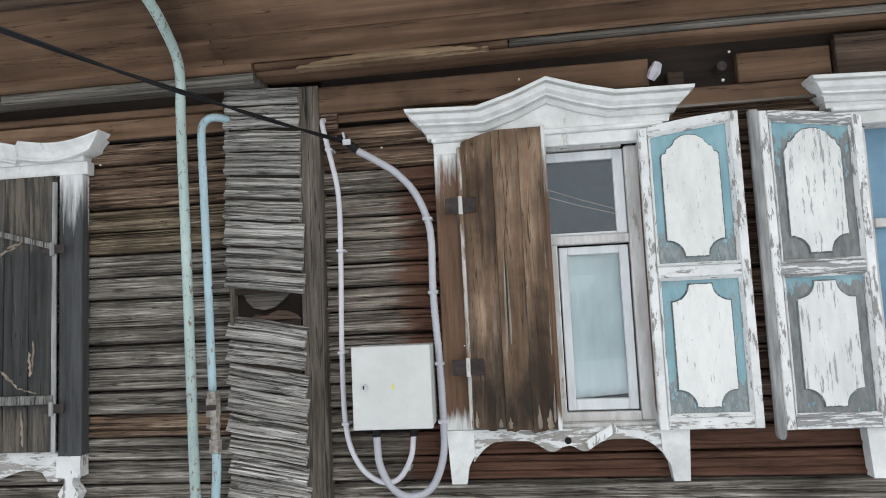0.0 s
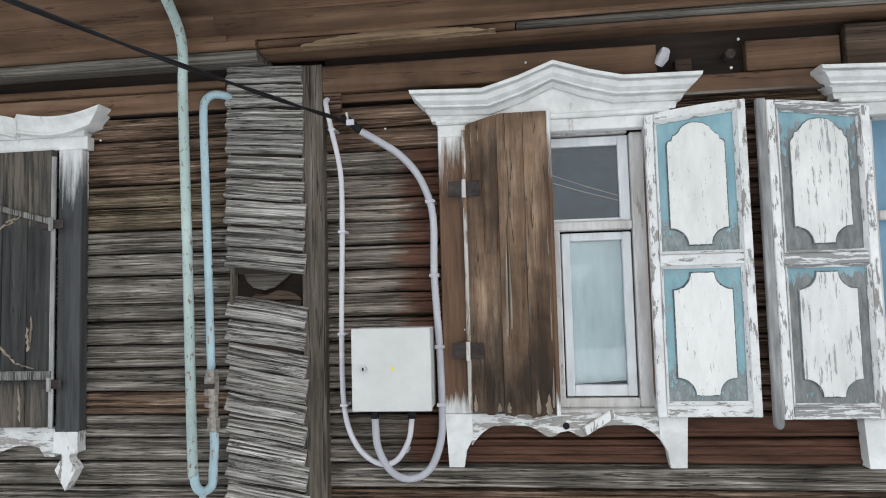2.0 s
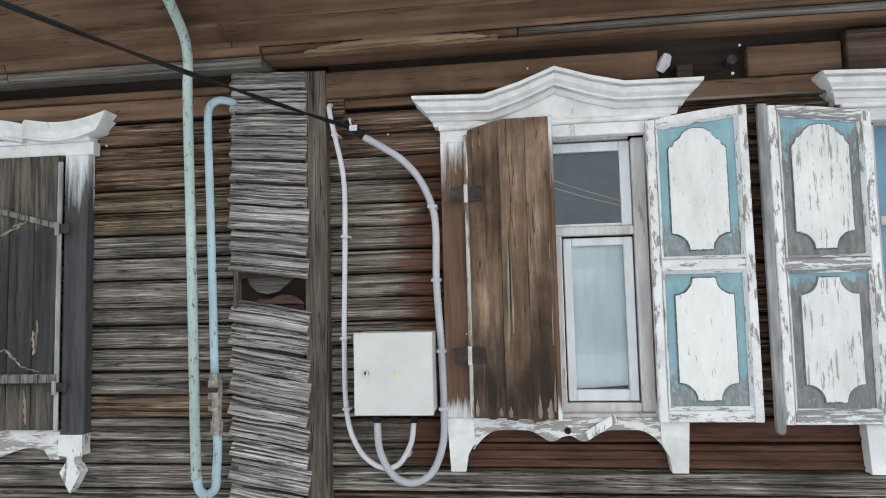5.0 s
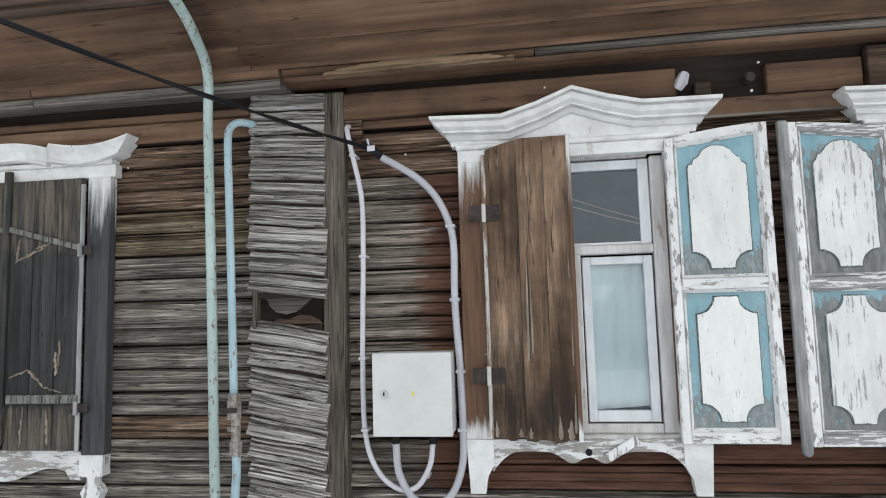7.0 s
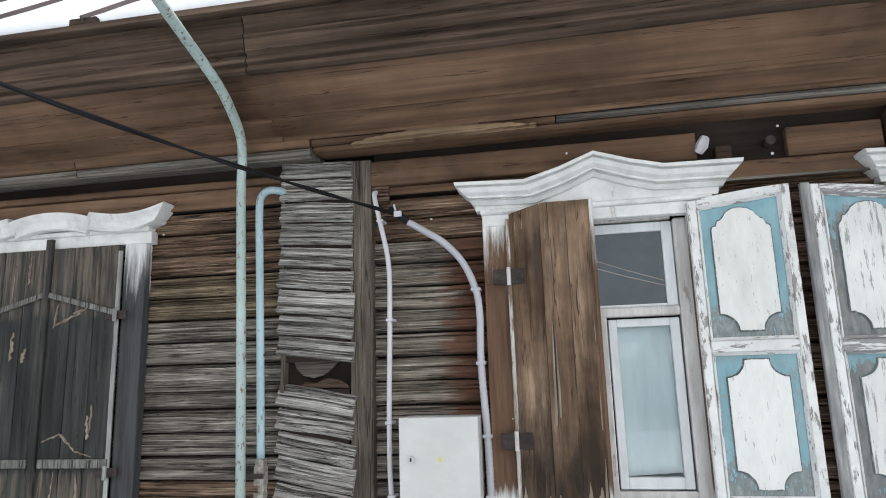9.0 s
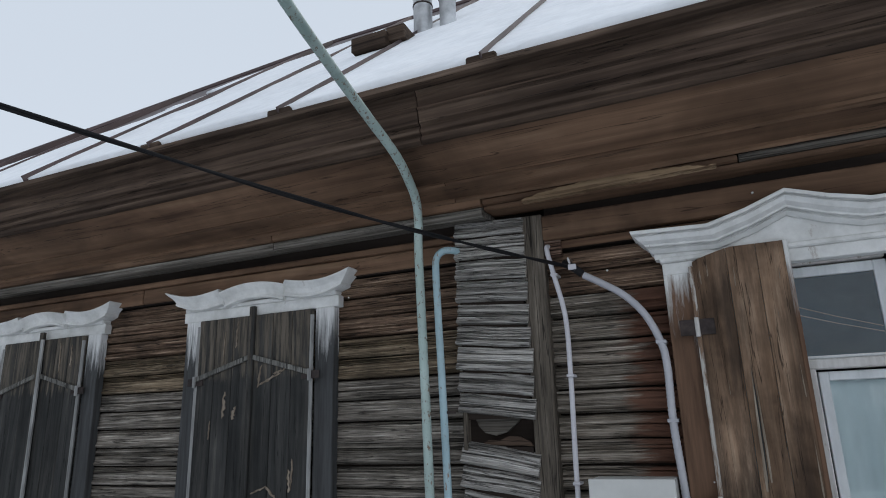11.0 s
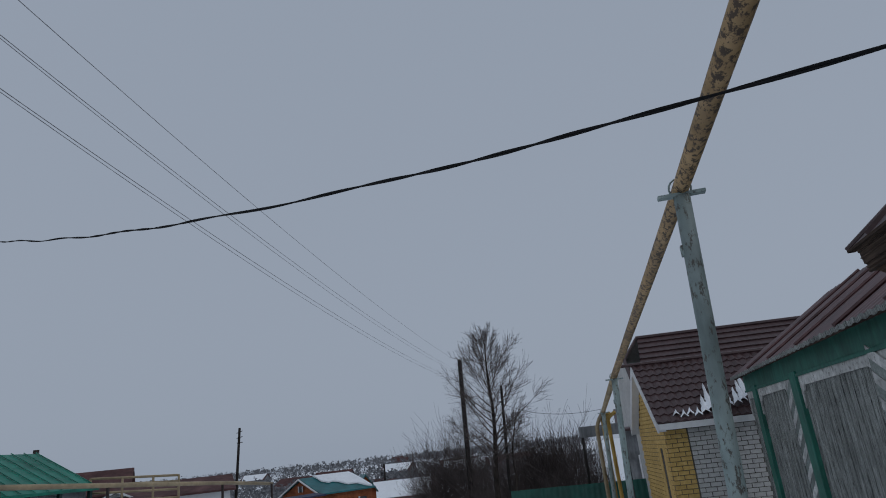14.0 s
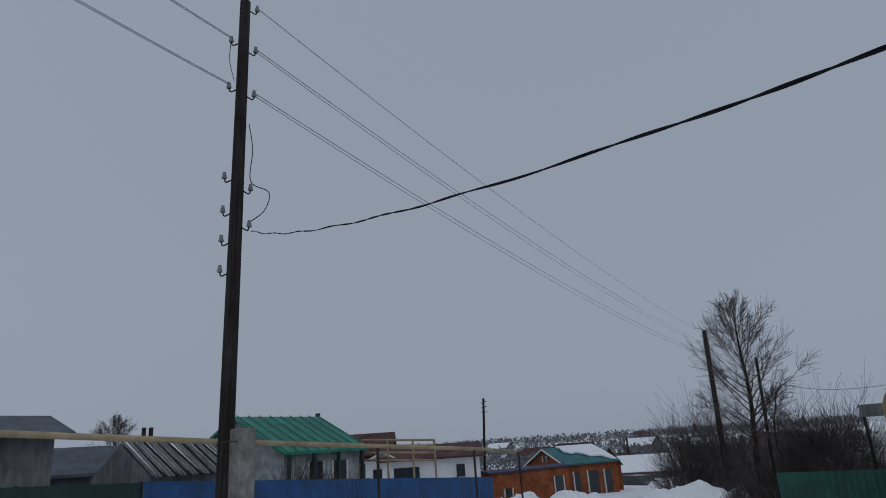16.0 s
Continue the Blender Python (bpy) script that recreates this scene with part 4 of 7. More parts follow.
def shutter_leaf(name, xa, xb, z0, za, zb, mats, label, seed):
    """A framed leaf folded back against the wall: from xa to xb, its top from za to zb, with two inset panels."""
    frame_m, rail_m, field_m, inset_m = mats
    yb, yf = WY - 0.056, WY - 0.086
    rnd = random.Random(seed)
    sh = thing(name, ((xa + xb) / 2, yb, z0), label, "shutter", "painted open window shutters")
    st = 0.037
    top = lambda x: za + (zb - za) * (x - xa) / (xb - xa) + 0.008 * math.sin(math.pi * (x - xa) / (xb - xa))
    for a, b in ((xa, xa + st), (xb - st, xb)):
        bm = bmesh.new()
        prism(bm, [(a, z0), (b, z0), (b, top(b)), (a, top(a))], yf, yb)
        bmesh.ops.bevel(bm, geom=list(bm.edges), offset=0.004, segments=1, affect="EDGES")
        part("stile", bm, frame_m, sh)
    mid = z0 + 0.623
    ia, ib = xa + st, xb - st
    for u, v in ((z0 + 0.0015, z0 + 0.05), (mid - 0.023, mid + 0.025)):
        part("rail", bm_box(ia, ib, yf + 0.0015, yb, u, v, 0.003), rail_m, sh)
    bm = bmesh.new()
    prism(bm, [(ia, top(ia) - 0.034), (ib, top(ib) - 0.034)] + [(ib + (ia - ib) * k / 6, top(ib + (ia - ib) * k / 6) - 0.001) for k in range(7)], yf + 0.0015, yb)
    part("rail", bm, rail_m, sh)
    for n, (a, b0, b1) in enumerate(((z0 + 0.05, mid - 0.023, mid - 0.023), (mid + 0.025, top(ia) - 0.034, top(ib) - 0.034))):
        bm = bmesh.new()
        prism(bm, [(ia, a), (ib, a), (ib, b1 + 0.004), (ia, b0 + 0.004)], yf + 0.016, yb - 0.004)
        p = part("panel", bm, field_m, sh, "flaking blue panel field")
        # the mitred bevel between frame and field
        q = [(ia, a), (ib, a), (ib, b1), (ia, b0)]
        w = 0.012
        inner = [(ia + w, a + w), (ib - w, a + w), (ib - w, b1 - w), (ia + w, b0 - w)]
        for k in range(4):
            k2 = (k + 1) % 4
            bm = bmesh.new()
            o = [q[k], q[k2], inner[k2], inner[k]]
            front = [bm.verts.new((x, y, z)) for (x, z), y in zip(o, (yf - 0.004, yf - 0.004, yf + 0.011, yf + 0.011))]
            back = [bm.verts.new((x, yf + 0.017, z)) for x, z in o]
            bm.faces.new(front)
            bm.faces.new(back[::-1])
            for m in range(4):
                bm.faces.new((front[m], back[m], back[(m + 1) % 4], front[(m + 1) % 4]))
            part("bevel_strip", bm, frame_m if k % 2 else rail_m, p)
        cx = (ia + ib) / 2
        lo, hi = a + 0.037, (b0 + b1) / 2 - 0.03
        cz, hh, hw = (lo + hi) / 2, (hi - lo) / 2, (ib - ia) / 2 - 0.05
        # the grey border paints the thin shadow round the raised inset
        for nm, grow, y0, y1, m, lb in (("inset_border", 0.005, yf + 0.0125, yf + 0.0165, M_BORDER, "dark edge painted as the raised inset's shadow"), ("inset", 0.0, yf + 0.0075, yf + 0.0145, inset_m, "white scalloped inset with flaking paint")):
            bm = bmesh.new()
            line = []
            pts = inset_outline(hw + grow, hh + grow, 0.068, n == 1)
            for (x, z), (x2, z2) in zip(pts, pts[1:] + pts[:1]):
                steps = max(1, int(math.hypot(x2 - x, z2 - z) / 0.008))
                for k in range(steps):
                    t = k / steps
                    # the paint has crumbled unevenly along the edge
                    r = 0.0035 * noise.noise(((x + (x2 - x) * t) * 90, (z + (z2 - z) * t) * 60, seed + n)) if not grow else 0
                    line.append((cx + (x + (x2 - x) * t) * (1 + r * 4), cz + (z + (z2 - z) * t) + r))
            prism(bm, line, y0, y1)
            part(nm, bm, m, p, lb)
    return sh


def hinge_pair(parent, x, zs, y):
    for z in zs:
        h = part("hinge", bm_box(x - 0.066, x - 0.008, y - 0.006, y, z - 0.032, z + 0.032, 0.001), M_IRON, parent, "rusty iron hinge")
        part("leaf", bm_box(x + 0.008, x + 0.066, y - 0.006, y, z - 0.032, z + 0.032, 0.001), M_IRON, h)
        bm = bmesh.new()
        tube(bm, [(x, y - 0.008, z - 0.038), (x, y - 0.008, z + 0.038)], 0.009, 8)
        part("pin", bm, M_SASH, h)


def shutter_closed_a():
    s = thing("shutter", (0.25, WY - 0.05, 0.94), "closed bare brown wooden window shutter, streaked dark at the foot", "shutter")
    rnd = random.Random(2)
    zt = lambda x: 2.147 + 0.055 * min(1, (x - 0.06) / 0.16) ** 0.7
    for x0, x1, zb in ((0.075, 0.205, 0.958), (0.207, 0.315, 0.95), (0.317, 0.415, 0.945)):
        bm = bmesh.new()
        n = 6
        top = [(x0 + (x1 - x0) * i / n, zt(x0 + (x1 - x0) * i / n)) for i in range(n + 1)]
        bot = [(x1 - (x1 - x0) * i / n, zb + rnd.uniform(-0.008, 0.01)) for i in range(n + 1)]
        prism(bm, top + bot, WY - 0.082, WY - 0.052)
        part("board", bm, M_SHUT_A, s)
    # pale splits and peeled tips
    for x, z, length, w in ((0.1, 2.06, 0.07, 0.006), (0.128, 2.09, 0.05, 0.005), (0.225, 2.04, 0.08, 0.005), (0.385, 2.05, 0.05, 0.004), (0.36, 1.9, 0.04, 0.003), (0.405, 1.6, 0.12, 0.005), (0.15, 1.62, 0.06, 0.003),
                            (0.227, 1.27, 0.44, 0.013), (0.246, 1.3, 0.38, 0.012), (0.406, 1.25, 0.2, 0.006),
                            (0.09, 0.965, 0.07, 0.02), (0.185, 0.965, 0.035, 0.022), (0.225, 0.96, 0.045, 0.022), (0.345, 0.955, 0.1, 0.022), (0.385, 0.955, 0.08, 0.03), (0.404, 0.98, 0.16, 0.012)):
        bm = bmesh.new()
        lean = rnd.uniform(-0.03, 0.03)
        rag = [(0.0, 0.5), (0.12, 0.95), (0.3, 0.8), (0.45, 1.0), (0.62, 0.55), (0.8, 0.4), (1.0, 0.05)]
        right = [(x + w / 2 * k * rnd.uniform(0.6, 1.1) + lean * u * length, z + u * length) for u, k in rag]
        left = [(x - w / 2 * k * rnd.uniform(0.6, 1.1) + lean * u * length, z + u * length) for u, k in rag]
        prism(bm, right + left[::-1], WY - 0.0838, WY - 0.0815)
        part("splinter", bm, M_SLIVER, s, "pale split in the wood")
    bm = bmesh.new()
    prism(bm, [(0.234, 1.25), (0.239, 1.4), (0.24, 1.6), (0.237, 1.75), (0.235, 1.6), (0.234, 1.4)], WY - 0.0845, WY - 0.081)
    part("cleft", bm, M_SHUT_B, s, "dark open split")
    part("edge_batten", bm_box(0.415, 0.432, WY - 0.086, WY - 0.05, 0.945, 2.205, 0.003), M_CASE_A, s, "paler edge batten with paint traces")
    part("edge_batten", bm_box(0.058, 0.0745, WY - 0.084, WY - 0.05, 0.958, 2.14, 0.003), M_WORNEDGE, s, "edge strip with worn white paint")
    hinge_pair(s, 0.064, (1.213, 1.888), WY - 0.084)
    return s


def room_behind():
    r = thing("room_behind", (0.6, 4, 1), "dim room behind the window with the pane's sky reflection in its blue", "room", kind="structure")
    bm = bmesh.new()
    x0, x1, y0, y1, z0, z1 = 0.0, 2.6, WY + 0.26, WY + 2.2, 0.4, 2.5
    box(bm, x0 - 0.05, x0, y0, y1, z0, z1)
    box(bm, x1, x1 + 0.05, y0, y1, z0, z1)
    box(bm, x0, x1, y1, y1 + 0.05, z0, z1)
    box(bm, x0, x1, y0, y1, z0 - 0.05, z0)
    box(bm, x0, x1, y0, y1, z1, z1 + 0.05)
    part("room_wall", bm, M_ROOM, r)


def curtain(x0):
    bm = bmesh.new()
    rows = []
    for j in range(9):
        z = 1.02 + 0.675 * j / 8
        rows.append([(x0 + 0.462 + 0.296 * i / 30 + (0.012 * (1 - j / 8) if i < 3 else 0), WY + 0.062 + 0.003 * math.sin(i * 0.9 + j * 0.2), z + (0.03 + 0.02 * i / 30 if j == 0 else 0)) for i in range(31)])
    loft(bm, rows)
    out = bmesh.ops.extrude_face_region(bm, geom=list(bm.faces))
    for v in out["geom"]:
        if isinstance(v, bmesh.types.BMVert):
            v.co.y += 0.003
    solo("curtain", bm, M_CURTAIN, "pale blue-white cloth hung behind the lower pane", "curtain", smooth=True)


W1 = window_case_a()
W2 = copy_thing(W1, Matrix.Translation((0.44 + 1.63, WY, 0.74)))
W2.name = "window_2"
tagged(W2, "carved white window surround with a peaked pediment beside an open shutter")
window_sash(0.0, W1)
window_sash(1.63, W2)
room_behind()
curtain(0.0)
curtain(1.63)
shutter_closed_a()
shutter_leaf("shutter", 0.811, 1.209, 0.938, 2.157, 2.206, (M_FRAME, M_FRAME_H, M_BLUE, M_INSET), "open shutter with flaking white frame, blue panels and white insets", 3)
leaf2 = shutter_leaf("shutter", 1.287, 1.674, 0.928, 2.196, 2.147, (M_FRAME2, M_FRAME2_H, M_BLUEGREY, M_INSET2), "open shutter with worn grey-blue panels and weathered white insets", 8)
bm = bmesh.new()
prism(bm, [(1.25, 2.203), (1.286, 2.203), (1.286, 0.908), (1.281, 0.896), (1.268, 0.89), (1.255, 0.896), (1.25, 0.908)], WY - 0.088, WY - 0.06)
bmesh.ops.bevel(bm, geom=list(bm.edges), offset=0.004, segments=1, affect="EDGES")
part("cover_strip", bm, M_STRIP, leaf2, "grey bare cover strip with a rounded foot")


# ---- the two closed windows to the left ----
def window_b():
    xc = -2.19
    w = thing("window_3", (xc, WY, 0.7), "white carved window surround worn to dark grey, with closed shutters", "window", "shuttered windows of the house", kind="structure")
    h = 0.63

    def top(u):
        v = abs(u - 0.5) * 2
        if v > 0.36:
            t = (v - 0.36) / 0.64
            return 2.317 - 0.024 * math.sin(t * math.pi) + 0.02 * t ** 3
        return 2.293 + 0.036 * (1 - (v / 0.36) ** 2)
    line = wavy(xc - h, xc + h, top, 120)
    bm = bmesh.new()
    crown(bm, line, WY, [(0.11, -0.002, 0.0), (0.118, 0.0, 0.0), (0.118, 0.007, 0.003), (0.108, 0.018, 0.014), (0.094, 0.036, 0.036), (0.086, 0.052, 0.052), (0.084, 0.064, 0.06), (0.09, 0.068, 0.06), (0.09, 0.078, 0.062), (0.074, 0.082, 0.07)])
    part("cornice", bm, M_WHITE, w, "white cornice with a broken curved top")
    part("lower_moulding", bm_box(xc - h + 0.112, xc + h - 0.112, WY - 0.062, WY + 0.002, 2.215, 2.24, 0.005), M_WHITE, w)
    part("head_board", bm_box(xc - h + 0.1, xc + h - 0.1, WY - 0.05, WY + 0.001, 2.155, 2.216, 0.003), M_WHITE, w)
    for s in (-1, 1):
        a, b = sorted((xc + s * 0.505, xc + s * 0.39))
        part("side_casing", bm_box(a, b, WY - 0.052, WY + 0.002, 0.88, 2.156, 0.004), M_CASE_B, w, "casing board worn from white to dark grey")
        bm = bmesh.new()
        x = xc + s * 0.445
        prism(bm, [(x - 0.058, 0.881), (x - 0.058, 0.79), (x - 0.022, 0.785), (x - 0.018, 0.765), (x - 0.05, 0.715), (x, 0.625), (x + 0.05, 0.715), (x + 0.018, 0.765), (x + 0.022, 0.785), (x + 0.058, 0.79), (x + 0.058, 0.881)], WY - 0.056, WY)
        part("carved_drop", bm, M_FRAME, w, "flaking white carved drop with a diamond tip")
    bm = bmesh.new()
    low = []
    for i in range(33):
        u = i / 32
        v = abs(u - 0.5) * 2
        low.append((xc - 0.386 + 0.772 * u, 0.79 - 0.03 * math.cos(v * 5) if v < 0.85 else 0.77))
    prism(bm, low + [(xc + 0.386, 0.9), (xc - 0.386, 0.9)], WY - 0.046, WY - 0.001)
    part("apron", bm, M_APRON, w, "scalloped apron board with flaking white paint")
    # shutters: six upright boards in two leaves, battens, hinges, iron bars
    for s in (-1, 1):
        leaf = None
        for k in range(3):
            a, b = sorted((xc + s * (0.012 + 0.124 * k), xc + s * (0.012 + 0.124 * (k + 1) - 0.002)))
            part("shutter_board", bm_box(a, b, WY - 0.075, WY - 0.045, 0.905, 2.152, 0.003), M_SHUT_B, w, "blackened shutter board with peeling knots")
        bm = bmesh.new()
        tube(bm, [(xc + s * 0.385, WY - 0.072, 0.9), (xc + s * 0.385, WY - 0.072, 2.12)], 0.0105, 6)
        part("edge_batten", bm, M_STRIP, w, "thin pale edge strip")
        for z in (1.095, 1.81):
            hb = part("hinge", bm_box(xc + s * 0.385 - 0.055, xc + s * 0.385 + 0.055, WY - 0.082, WY - 0.076, z - 0.02, z + 0.02, 0.001), M_IRON, w, "rusty iron hinge")
            bm = bmesh.new()
            tube(bm, [(xc + s * 0.385, WY - 0.088, z - 0.03), (xc + s * 0.385, WY - 0.088, z + 0.03)], 0.01, 8)
            part("pin", bm, M_STRIP, hb)
        bm = bmesh.new()
        box(bm, -0.19, 0.19, -0.006, 0.006, -0.013, 0.013, 0.002, Matrix.Translation((xc + s * 0.2, WY - 0.084, 1.872)) @ Matrix.Rotation(s * 0.27, 4, "Y"))
        part("slant_bar", bm, M_BAR, w, "grey slanting wooden bar")
        part("level_bar", bm_box(*sorted((xc + s * 0.03, xc + s * 0.39)), WY - 0.09, WY - 0.077, 1.115, 1.155, 0.003), M_BAR, w, "grey level bar")
    part("centre_batten", bm_box(xc - 0.018, xc + 0.018, WY - 0.092, WY - 0.07, 0.93, 2.2, 0.003), M_SHUT_B, w, "dark upright centre batten")
    bm = bmesh.new()
    box(bm, -0.12, 0.1, 0, 0.02, -0.05, 0.05, 0.003, Matrix.Translation((xc + 0.2, WY - 0.02, 2.37)))
    part("loose_board", bm, M_EAVEDARK, w)
    return w


def sliver(parent, xa, za, xb, zb, w, rnd):
    """A pale splintered strip on a dark shutter, from one end to the other."""
    n = 9
    rag = [0.1, 0.8, 0.45, 1.0, 0.5, 0.85, 0.35, 0.6, 0.05]
    w *= 0.75
    d = Vector((xb - xa, zb - za)).normalized()
    side = Vector((-d.y, d.x))
    one, two = [], []
    for k in range(n):
        c = Vector((xa, za)).lerp(Vector((xb, zb)), k / (n - 1)) + side * rnd.uniform(-0.3, 0.3) * w
        one.append(tuple(c + side * w / 2 * rag[k] * rnd.uniform(0.6, 1.2)))
        two.append(tuple(c - side * w / 2 * rag[k] * rnd.uniform(0.6, 1.2)))
    bm = bmesh.new()
    prism(bm, one + two[::-1], WY - 0.0795, WY - 0.074)
    part("splinter", bm, M_SLIVER, parent, "pale splintered strip of bare wood")


WB = window_b()
WC = copy_thing(WB, Matrix.Translation((-2.19 - 1.72, WY, 0.7)))
WC.name = "window_4"
tagged(WC, "white carved window surround worn to dark grey, with closed shutters and a pale middle strip")
rnd_sl = random.Random(6)
for seg in ((-2.14, 1.76, -2.12, 1.88, 0.022), (-2.13, 1.775, -1.99, 1.83, 0.02), (-2.04, 1.83, -1.96, 1.85, 0.022), (-2.155, 1.228, -2.06, 1.27, 0.018), (-2.06, 1.268, -1.98, 1.19, 0.024), (-1.98, 1.19, -1.88, 1.16, 0.014), (-1.915, 1.24, -1.92, 1.35, 0.026),
            (-2.09, 0.92, -2.08, 1.1, 0.014), (-1.95, 0.93, -1.96, 1.09, 0.02), (-2.37, 1.61, -2.365, 1.75, 0.03), (-2.3, 1.6, -2.29, 1.67, 0.035), (-2.46, 1.5, -2.455, 1.6, 0.012), (-2.3, 1.98, -2.29, 2.13, 0.02), (-2.385, 1.9, -2.38, 2.08, 0.01), (-1.905, 1.26, -1.9, 1.4, 0.02)):
    sliver(WB, *seg, rnd_sl)
for seg in ((-3.72, 1.93, -3.73, 2.12, 0.02), (-3.62, 1.96, -3.625, 2.1, 0.012), (-3.78, 0.95, -3.77, 1.06, 0.018)):
    sliver(WC, *seg, rnd_sl)
bm = bmesh.new()
tube(bm, [(-3.885, WY - 0.095, 0.93), (-3.882, WY - 0.095, 1.5), (-3.885, WY - 0.095, 2.15)], 0.012, 6)
part("middle_strip", bm, M_STRIP, WC, "pale worn middle strip")



# ---- services on the wall ----
def electric_box():
    b = thing("meter_cabinet", (-0.245, WY, 0.98), "light grey steel electric meter cabinet on the plank wall", "meter cabinet")
    x0, x1, z0, z1 = -0.408, -0.082, 0.984, 1.318
    part("body", bm_box(x0 + 0.003, x1 - 0.003, 2.9, WY + 0.005, z0 + 0.003, z1 - 0.003, 0.004), M_BOX, b)
    d = part("door", bm_box(x0, x1, 2.878, 2.899, z0, z1, 0.003), M_BOX, b, "flat pale grey door")
    bm = bmesh.new()
    tube(bm, [(-0.358, 2.879, 1.155), (-0.358, 2.868, 1.155)], 0.014, 16)
    k = part("lock", bm, M_STEEL, d, "round steel lock")
    part("keyhole", bm_box(-0.361, -0.355, 2.866, 2.869, 1.148, 1.162), M_BLACK, k)
    bm = bmesh.new()
    prism(bm, [(-0.246, 1.147), (-0.234, 1.147), (-0.24, 1.17)], 2.8765, 2.879)
    part("warning_mark", bm, M_YELLOWMARK, d, "tiny yellow warning mark")
    for x in (-0.335, -0.178):
        bm = bmesh.new()
        tube(bm, [(x, 2.97, 0.992), (x, 2.97, 0.965), (x, 2.97, 0.964), (x, 2.97, 0.94)], [0.019, 0.019, 0.0165, 0.0165], 12)
        part("gland", bm, M_BLACK, b, "black cable gland")
    for x in (-0.27, -0.22):
        bm = bmesh.new()
        tube(bm, [(x, 2.96, 0.99), (x, 2.96, 0.975)], 0.008, 8)
        part("blank_gland", bm, M_BLACK, b)


def conduits():
    c = thing("white_cable", (-0.5, 3.0, 0.75), "thin white plastic cable clipped down the wall into the cabinet", "cable")
    bm = bmesh.new()
    tube(bm, smooth_line([(-0.528, 3.06, 2.318), (-0.537, 3.02, 2.32), (-0.535, 3.0, 2.29), (-0.51, 3.0, 2.17), (-0.475, 3.005, 1.98), (-0.474, 3.01, 1.72), (-0.483, 3.01, 1.28), (-0.475, 3.01, 0.97), (-0.42, 3.0, 0.82), (-0.33, 2.99, 0.752), (-0.25, 2.98, 0.765), (-0.195, 2.975, 0.85), (-0.178, 2.97, 0.945)], 8), 0.0115, 10)
    part("sleeve", bm, M_CONDUITW, c, smooth=True)
    for x, z in ((-0.512, 2.18), (-0.474, 1.73), (-0.483, 1.29), (-0.476, 0.99), (-0.22, 0.8)):
        part("clip", bm_box(x - 0.014, x + 0.018, 2.99, 3.06, z - 0.006, z + 0.006, 0.002), M_CONDUITW, c)
    part("wall_plate", bm_box(-0.565, -0.475, 3.025, 3.05, 2.27, 2.385, 0.003), M_PLANK_RED, c, "small brown wooden plate")
    g = thing("grey_conduit", (-0.2, 3.0, 0.7), "grey corrugated plastic conduit looping down the wall to the cabinet", "conduit")
    line = smooth_line([(-0.375, 2.985, 2.16), (-0.3, 2.99, 2.115), (-0.214, 2.995, 2.055), (-0.14, 3.0, 1.97), (-0.09, 3.0, 1.86), (-0.072, 3.0, 1.75), (-0.074, 3.0, 1.52), (-0.06, 3.0, 1.24), (-0.055, 3.0, 1.0), (-0.062, 3.0, 0.85), (-0.11, 2.995, 0.73), (-0.19, 2.985, 0.69), (-0.27, 2.98, 0.72), (-0.325, 2.975, 0.82), (-0.335, 2.97, 0.945)], 30)
    bm = bmesh.new()
    tube(bm, line, [0.0145 if i % 2 else 0.0165 for i in range(len(line))], 10)
    part("sleeve", bm, M_CONDUIT, g, smooth=True)
    for x, z in ((-0.085, 1.845), (-0.075, 1.53), (-0.06, 1.23), (-0.056, 0.99), (-0.19, 0.69)):
        part("clip", bm_box(x - 0.02, x + 0.022, 2.985, 3.06, z - 0.007, z + 0.007, 0.002), M_CONDUIT, g)


def service_wire():
    s = thing("overhead_cable", (-0.45, 3.0, 2.2), "twisted black overhead cable from the wall to the power pole", "cable")
    ends = Vector((-0.43, 2.985, 2.2)), Vector((-7.07, -9.02, 5.46))
    for k in range(2):
        bm = bmesh.new()
        pts = []
        n = 420
        for i in range(n + 1):
            u = i / n
            p = ends[0].lerp(ends[1], u)
            p.z = 2.205 + 0.193 * u + 6.198 * u ** 2 - 5.522 * u ** 3 + 2.317 * u ** 4 + 0.012 * math.sin(u * 60) * u
            a = u * 95 + 2 * math.sin(u * 23) + k * math.pi
            p += Vector((0.88 * math.cos(a), -0.48 * math.cos(a), math.sin(a))) * 0.0042
            pts.append(p)
        tube(bm, pts, 0.0052, 6)
        part("strand", bm, M_BLACK, s, smooth=True)
    bm = bmesh.new()
    tube(bm, smooth_line([(-0.46, 2.99, 2.225), (-0.42, 2.975, 2.2), (-0.38, 2.985, 2.165)], 6), 0.017, 10)
    part("anchor_clamp", bm, M_BLACK, s, "black anchor clamp")
    bm = bmesh.new()
    tube(bm, [(-0.44, 3.06, 2.25), (-0.435, 2.97, 2.24), (-0.425, 2.965, 2.2)], 0.006, 8)
    part("hook", bm, M_STEEL, s, "galvanised wall hook")
    part("clamp_tag", bm_box(-0.435, -0.4, 2.955, 2.965, 2.185, 2.21, 0.002), M_CONDUITW, s)


